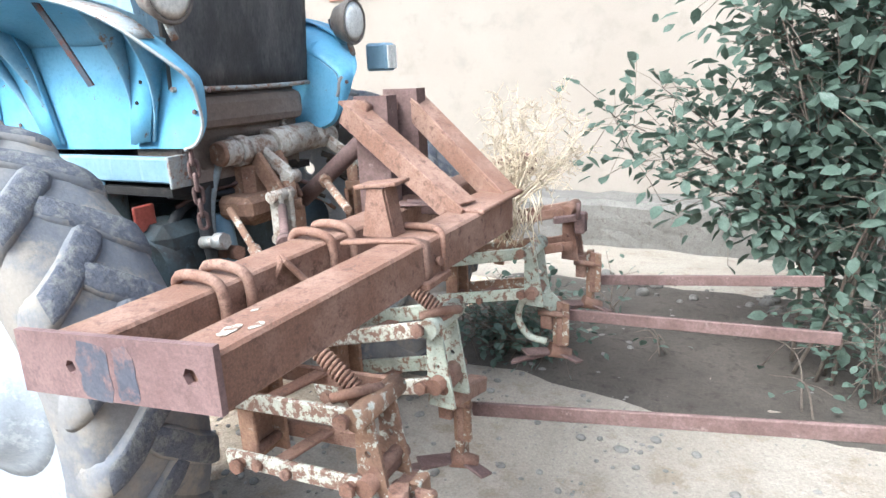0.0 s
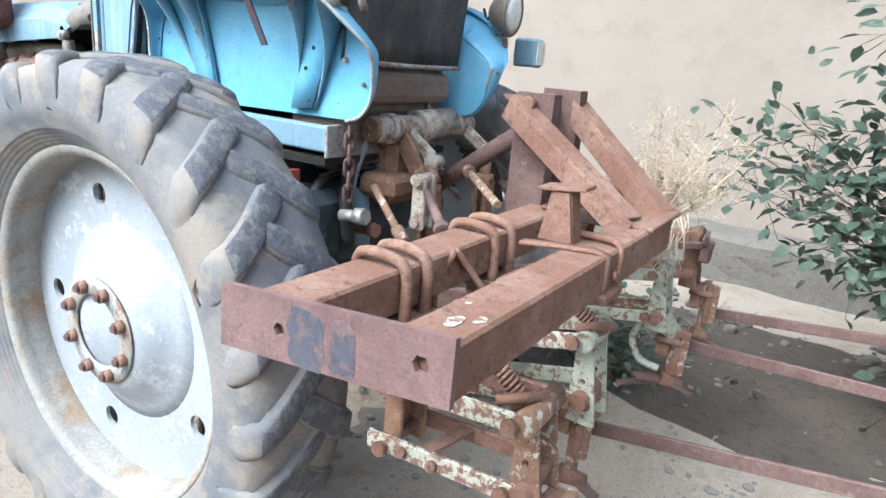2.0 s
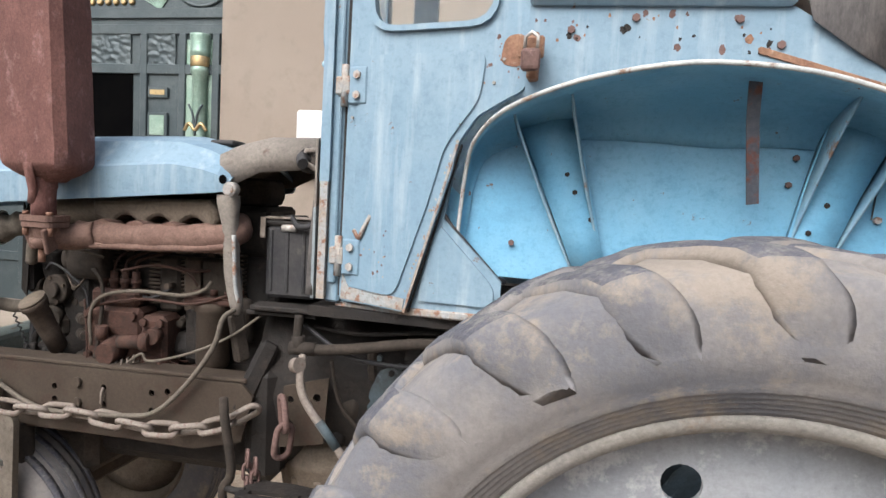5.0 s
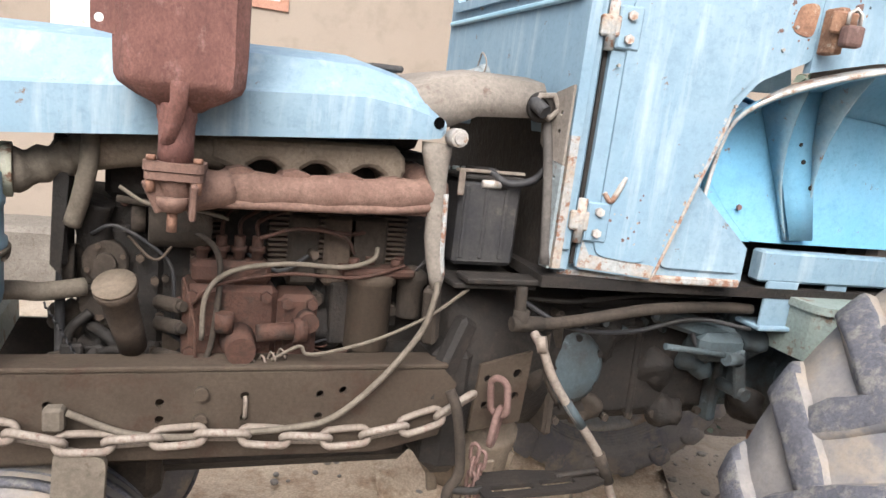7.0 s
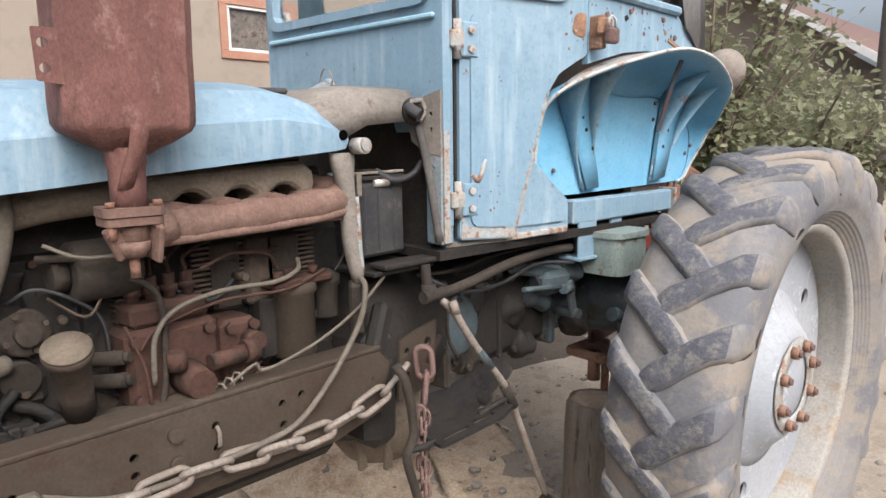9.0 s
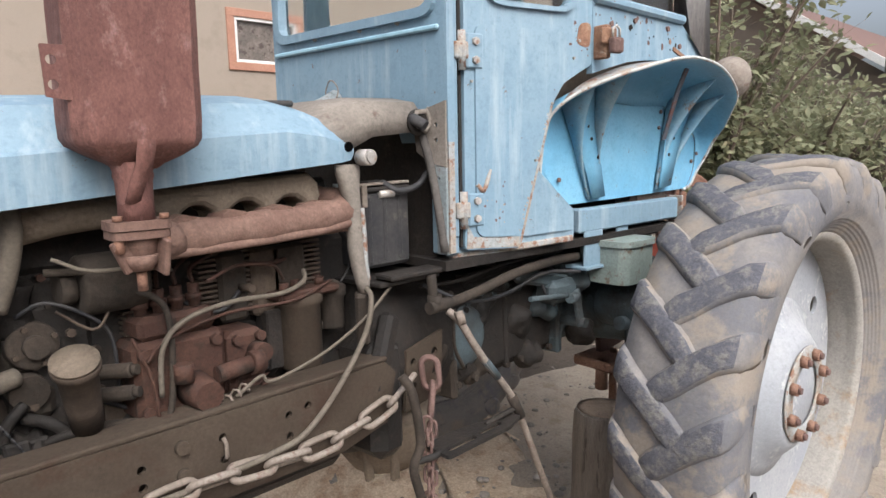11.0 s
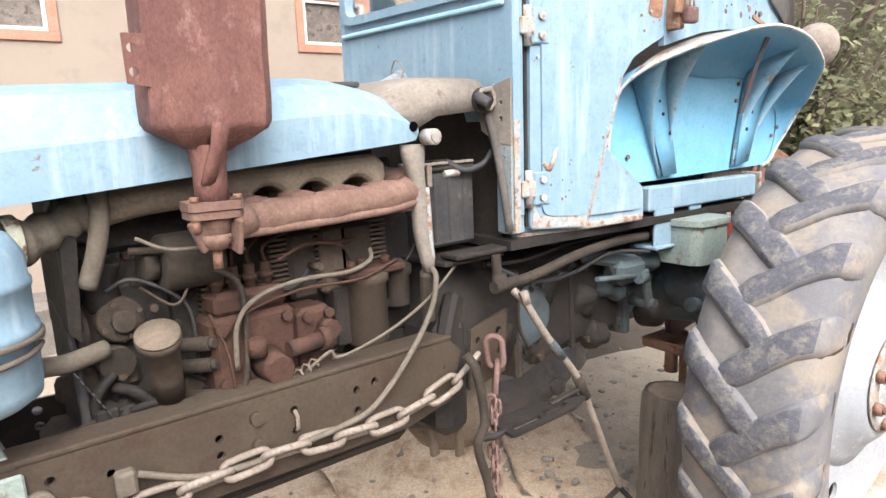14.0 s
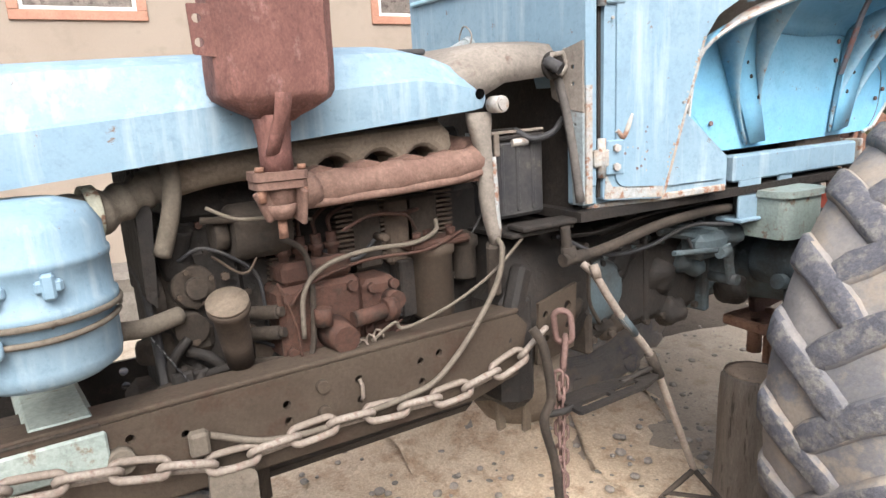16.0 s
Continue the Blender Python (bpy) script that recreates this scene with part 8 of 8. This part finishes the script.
# dug bed of darker soil along the wall
bed = bmesh.new()
gr = []
for i in range(44):
    x = 0.15 + 0.09 * i
    y0 = 1.12 + 0.10 * math.sin(x * 2.1) + 0.06 * noise.noise(Vector((x * 3, 0, 7))) + max(0, x - 1.6) * 0.05
    gr.append([bed.verts.new((x, y0 + (2.95 - y0) * j / 22, ground_height(x, y0 + (2.95 - y0) * j / 22) + (0.012 if 0 < j < 22 and 0 < i < 43 else -0.02) + 0.02 * noise.noise(Vector((x * 7, j * 0.55, 3))) * (1 if 0 < j < 22 else 0))) for j in range(23)])
for i in range(43):
    for j in range(22):
        bed.faces.new((gr[i][j], gr[i + 1][j], gr[i + 1][j + 1], gr[i][j + 1])).smooth = True
solid("soil_bed", bed, M_SOIL, "dug garden bed of darker crumbly soil", "soil", kind="structure")
# broken concrete and stones along the foot of the wall
rp = random.Random(77)
lumps = []
for k in range(60):
    r = rp.choice((0.015, 0.02, 0.03, 0.05))
    lumps.append(moved(pebble(r, k % 11, 0.75), Matrix.Translation((rp.uniform(0.7, 3.4), rp.uniform(2.55, 3.2), r * 0.35)) @ Matrix.Rotation(rp.uniform(0, 6.28), 4, "Z")))
solid("rubble", joined(*lumps), M_CONC, "broken grey concrete lumps along the wall foot", "rubble", kind="stuff")
# yellowish bare earth under and beyond the tractor, its colour lightened as if sunlit
pat = bmesh.new()
gr = []
for i in range(60):
    x = -3.6 + 0.065 * i
    edge = 0.18 * noise.noise(Vector((x * 1.7, 0.0, 5.0)))
    y0, y1 = -0.55 + edge + max(0.0, min(0.9, (-1.35 - x) * 0.9)), 2.75 + 0.2 * noise.noise(Vector((x * 1.3, 4.0, 1.0)))
    if x > -0.35:
        y0 += (x + 0.35) * 2.4
    gr.append([pat.verts.new((x + (0.35 * noise.noise(Vector((j * 0.22, 3.0, 9.0))) if i < 8 or i > 51 else 0.0), y0 + (y1 - y0) * j / 40, ground_height(x, y0 + (y1 - y0) * j / 40) + (0.008 + 0.012 * noise.noise(Vector((x * 6, j * 0.5, 1.5))) if 0 < j < 40 and 0 < i < 59 else -0.02))) for j in range(41)])
for i in range(59):
    for j in range(40):
        pat.faces.new((gr[i][j], gr[i + 1][j], gr[i + 1][j + 1], gr[i][j + 1])).smooth = True
solid("bare_earth", pat, M_BANK, "yellow-brown bare earth with crumbs and pebbles, lightened as if sunlit", "earth", kind="structure")
rp = random.Random(31)
crumbs = [moved(pebble(rp.uniform(0.006, 0.022), k % 9, 0.65), Matrix.Translation((rp.uniform(-1.5, 0.2), rp.uniform(-0.3, 1.8), 0.012 + rp.uniform(-0.004, 0.006)))) for k in range(170)]
solid("gravel_patch", joined(*crumbs), M_STONE, "small grey pebbles strewn over the bare earth", "pebbles", kind="stuff")
# crumpled sacking and dirt bank under the far side
# the bank shares the earth colour that has sunlight painted into it
bank = bmesh.new()
gr = [[bank.verts.new((-1.0 + 0.06 * i, 0.55 + 0.05 * j, max(-0.03, 0.17 * math.exp(-((j - 9) / 5.5) ** 2) * (0.75 + 0.6 * noise.noise(Vector((i * 0.25, j * 0.3, 2)))) - 0.02))) for j in range(20)] for i in range(24)]
for i in range(23):
    for j in range(19):
        bank.faces.new((gr[i][j], gr[i + 1][j], gr[i + 1][j + 1], gr[i][j + 1])).smooth = True
solid("dirt_bank", bank, M_BANK, "low bank of dug earth beyond the tractor, lightened as if sunlit", "earth", kind="structure")


# ---- plants ----
def leaf_into(verts, faces, p, d, n, ln, wd):
    """One folded pointed leaf from p along d, with face normal n."""
    d = d.normalized()
    s = d.cross(n).normalized()
    n = s.cross(d)
    k = len(verts)
    for t, w, h in ((0, 0, 0), (0.3, 0.42, 0.05), (0.3, -0.42, 0.05), (0.65, 0.40, 0.03), (0.65, -0.40, 0.03), (1.0, 0, -0.10), (0.3, 0, -0.02), (0.65, 0, -0.04)):
        verts.append(p + d * ln * t + s * wd * w + n * ln * h)
    faces.extend([(k, k + 6, k + 1), (k, k + 2, k + 6), (k + 6, k + 7, k + 3, k + 1), (k + 2, k + 4, k + 7, k + 6), (k + 7, k + 5, k + 3), (k + 4, k + 5, k + 7)])


def branchy(name, base, limbs, leaves, ln, wd, seed, label, leafmat, droop=0.15, category="shrub", trunk_r=0.010):
    """A shrub: limbs given as base offset, tip offset; leaves set along the twigs."""
    rr = random.Random(seed)
    t = thing(name, base, label, category)
    tagged(t, group={"tree": "orchard trees", "weed": "weeds on bare earth", "shrub": "shrubs by the wall"}[category])
    base = Vector(base)
    wood, verts, faces = [], [], []
    for off, tip in limbs:
        a, b = base + Vector(off), base + Vector(tip)
        mid = a.lerp(b, 0.5) + Vector((rr.uniform(-0.08, 0.08), rr.uniform(-0.08, 0.08), 0.06))
        pts = smooth_path([a, mid, b], 6)
        wood.append(tube(pts, 0.01, 6, radii=[trunk_r * (1 - 0.8 * i / len(pts)) for i in range(len(pts))]))
        for k in range(leaves):
            u = rr.uniform(0.18, 1.0) if rr.random() < 0.8 else 1.0
            p = pts[min(len(pts) - 1, int(u * (len(pts) - 1)))]
            d = Vector((rr.gauss(0, 1), rr.gauss(0, 1), rr.gauss(0.15, 0.7))).normalized()
            tw = rr.uniform(0.03, 0.30) * (0.5 + 0.7 * u)
            q = p + d * tw
            if tw > 0.1 and rr.random() < 0.35:
                wood.append(tube([p, p.lerp(q, 0.5) + Vector((0, 0, 0.01)), q], 0.0018, 4))
            e = (d + Vector((rr.gauss(0, 0.5), rr.gauss(0, 0.5), -droop + rr.gauss(0, 0.4)))).normalized()
            nn = Vector((rr.gauss(0, 0.45), rr.gauss(0, 0.45), 1)).normalized()
            sc = rr.uniform(0.65, 1.2)
            leaf_into(verts, faces, q, e, nn, ln * sc, wd * sc)
    part("wood", joined(*wood), M_BARK, t, kind="stuff")
    me = bpy.data.meshes.new("foliage")
    me.from_pydata(verts, [], faces)
    me.polygons.foreach_set("use_smooth", [True] * len(faces))
    me.materials.append(leafmat)
    o = new("foliage", me)
    o.parent = t
    o.matrix_parent_inverse = Matrix.Translation(base).inverted()
    o["kind"] = "stuff"
    return t


rs_ = random.Random(21)
limbs = []
for k in range(26):
    an, rad = rs_.uniform(0, 6.28), rs_.uniform(0.1, 0.55)
    limbs.append(((rs_.uniform(-0.15, 0.15), rs_.uniform(-0.12, 0.12), 0.0 if k < 7 else rs_.uniform(0.3, 1.0)), (math.cos(an) * rad, math.sin(an) * rad, rs_.uniform(0.75, 2.3))))
limbs += [((0, 0, 0.6), (-0.95, 0.0, 1.05)), ((0, 0, 0.6), (-1.08, 0.05, 1.28)), ((0, 0, 0.7), (-0.8, -0.05, 1.2)), ((0, 0, 0.7), (-0.85, 0.1, 1.42)), ((0, 0, 0.8), (-0.5, -0.1, 1.9)), ((0, 0, 0.9), (-0.4, 0.1, 2.1)), ((0, 0, 0.5), (-0.6, -0.1, 0.9))]
branchy("shrub", (2.28, 1.78, 0), limbs, 140, 0.088, 0.06, 3, "leafy green quince shrub beside the wall", M_LEAF)
limbs = []
for k in range(22):
    an, rad = rs_.uniform(0, 6.28), rs_.uniform(0.1, 0.7)
    limbs.append(((rs_.uniform(-0.2, 0.2), rs_.uniform(-0.2, 0.2), 0.0 if k < 6 else rs_.uniform(0.3, 1.2)), (math.cos(an) * rad, math.sin(an) * rad, rs_.uniform(0.9, 2.6))))
branchy("shrub", (2.95, 2.2, 0), limbs, 190, 0.088, 0.06, 4, "tall green leafy shrub beside the wall", M_LEAF)
for base, n, h, sd, lv in (((2.2, 1.3, 0), 2, 0.30, 6, 9), ((0.80, 1.50, 0), 12, 0.26, 8, 34), ((0.62, 1.62, 0), 11, 0.24, 9, 34), ((1.15, 2.3, 0), 3, 0.2, 10, 10), ((1.5, 1.75, 0), 2, 0.16, 12, 8), ((2.45, 1.55, 0), 8, 0.5, 14, 26)):
    lm = [((rs_.uniform(-0.05, 0.05), rs_.uniform(-0.05, 0.05), 0), (rs_.uniform(-0.28, 0.28), rs_.uniform(-0.2, 0.2), h * rs_.uniform(0.5, 1.2))) for _ in range(n)]
    branchy("weed_plant", base, lm, lv, 0.055, 0.04, sd, "low green weeds growing from bare earth", M_LEAF, category="weed", trunk_r=0.005)
# orchard row beyond the end of the yard
for k, (tx, ty, th, mm) in enumerate(((4.9, 1.9, 3.3, M_LEAFDRY), (5.4, 3.2, 4.2, M_LEAF), (6.5, 1.3, 2.15, M_LEAFDRY), (7.9, 2.3, 2.5, M_LEAFDRY), (10.5, 1.7, 2.1, M_LEAFDRY), (12.4, 3.9, 3.6, M_LEAF), (12.5, -1.0, 3.0, M_LEAF), (7.4, 4.6, 3.4, M_LEAF))):
    lm = []
    for _ in range(46):
        an, rad = rs_.uniform(0, 6.28), rs_.uniform(0.2, 1.25)
        lm.append(((0, 0, rs_.uniform(0.5, 1.1)), (math.cos(an) * rad, math.sin(an) * rad, th * rs_.uniform(0.25, 1.0))))
    lm.append(((0, 0, 0), (0.05, 0.05, th * 0.8)))
    branchy("tree", (tx, ty, 0), lm, 125, 0.11, 0.07, 40 + k, "orchard tree with " + ("yellowing" if mm is M_LEAFDRY else "green") + " leaves beyond the yard", M_TREE, category="tree", trunk_r=0.035)

# pole, rail and distant building
pole = solid("utility_pole", rod((9.4, 1.27, -0.1), (9.4, 1.27, 7.5), 0.13, 0.11, 20), M_CONC, "pale concrete utility pole", "pole")
pipe = solid("pipe_rail", rod((6.6, 0.0, 1.22), (9.5, 0.1, 1.22), 0.035), M_RUSTDARK, "dark horizontal pipe rail on posts", "rail")
solid("rail_post", rod((6.6, 0.0, 0), (6.6, 0.0, 1.25), 0.035), M_RUSTDARK, "dark pipe post of the rail", "post")
sh = thing("shed", (16, 6, 0), "low brown-roofed shed behind the trees", "building")
part("wall", box(15.0, 15.3, 2.8, 13.0, -0.1, 3.0), M_WALL, sh)
part("roof", loft([[(14.4, 2.0, 2.65), (14.4, 6.5, 5.66), (14.4, 13.5, 2.65)], [(31, 2.0, 2.65), (31, 6.5, 5.66), (31, 13.5, 2.65)]], False), M_ROOF, sh, "brown sheet roof")
part("bargeboard", beam((14.35, 1.95, 2.70), (14.35, 6.5, 5.74), 0.06, 0.16, 0.005), M_WHITE, sh, "pale roof edge board")
part("gable", plate([(2.8, 3.0), (13.0, 3.0), (6.5, 5.5)], [], 0.1, front(15.2)), M_WALL, sh)


# ---- parked car beyond the tractor's nose ----
car = thing("car", (-4.5, 0.0, 0), "white parked saloon car beyond the tractor", "car")
cy0, cy1 = -0.8, 0.8
cx0, cx1 = -2.1, 2.1
TURN = Matrix.Translation((-4.55, -0.55, 0)) @ Matrix.Rotation(radians(96), 4, "Z")
prof = [(cx0, 0.30), (cx0 + 0.02, 0.62), (cx0 + 0.15, 0.86), (cx0 + 1.1, 0.93), (cx0 + 1.75, 1.38), (cx1 - 1.35, 1.40), (cx1 - 0.62, 0.95), (cx1 - 0.08, 0.90), (cx1, 0.66), (cx1, 0.30), (cx1 - 0.5, 0.24), (cx0 + 0.5, 0.24)]
ringp = rounded(prof, 0.10, 3)
inset = [(0.0, 0.92), (0.06, 1.0), (0.94, 1.0), (1.0, 0.92)]
rings = []
for t, k in inset:
    yv = cy0 + (cy1 - cy0) * t
    rings.append([Vector((((x - (cx0 + cx1) / 2) * (0.985 if k < 1 else 1) + (cx0 + cx1) / 2), yv + (0.11 * max(0, (z - 0.95) / 0.45)) * (1 if t < 0.5 else -1), 0.3 + (z - 0.3) * (0.97 if k < 1 else 1))) for x, z in ringp])
part("body", moved(loft(rings, True, True), TURN), M_CAR, car)
part("side_trim", moved(box(cx0 + 0.5, cx1 - 0.4, cy0 - 0.012, cy0 - 0.001, 0.40, 0.44, 0.003), TURN), M_BLACK, car)
for wx in (cx0 + 0.85, cx1 - 0.80):
    for yy in (cy0 + 0.10, cy1 - 0.10):
        wheel = part("wheel", moved(lathe([(0.19, -0.09), (0.28, -0.10), (0.31, -0.07), (0.31, 0.07), (0.28, 0.10), (0.19, 0.09)], (wx, yy, 0.305), (0, 1, 0), 30, True), TURN), M_BLACK, car, "black tyre")
        part("rim", moved(lathe([(0.0, -0.07), (0.19, -0.08), (0.19, 0.08), (0.0, 0.07)], (wx, yy, 0.305), (0, 1, 0), 24), TURN), M_STEEL, wheel)
for x0, x1 in ((cx0 + 1.45, cx0 + 2.15), (cx0 + 2.22, cx1 - 1.02)):
    part("side_window", moved(plate(rounded([(x0, 0.97), (x1, 0.97), (x1 - 0.12, 1.32), (x0 + (0.22 if x0 < 0 else 0.03), 1.32)], 0.04), [], 0.008, side(cy0 + 0.045)), TURN), M_PANE, car)
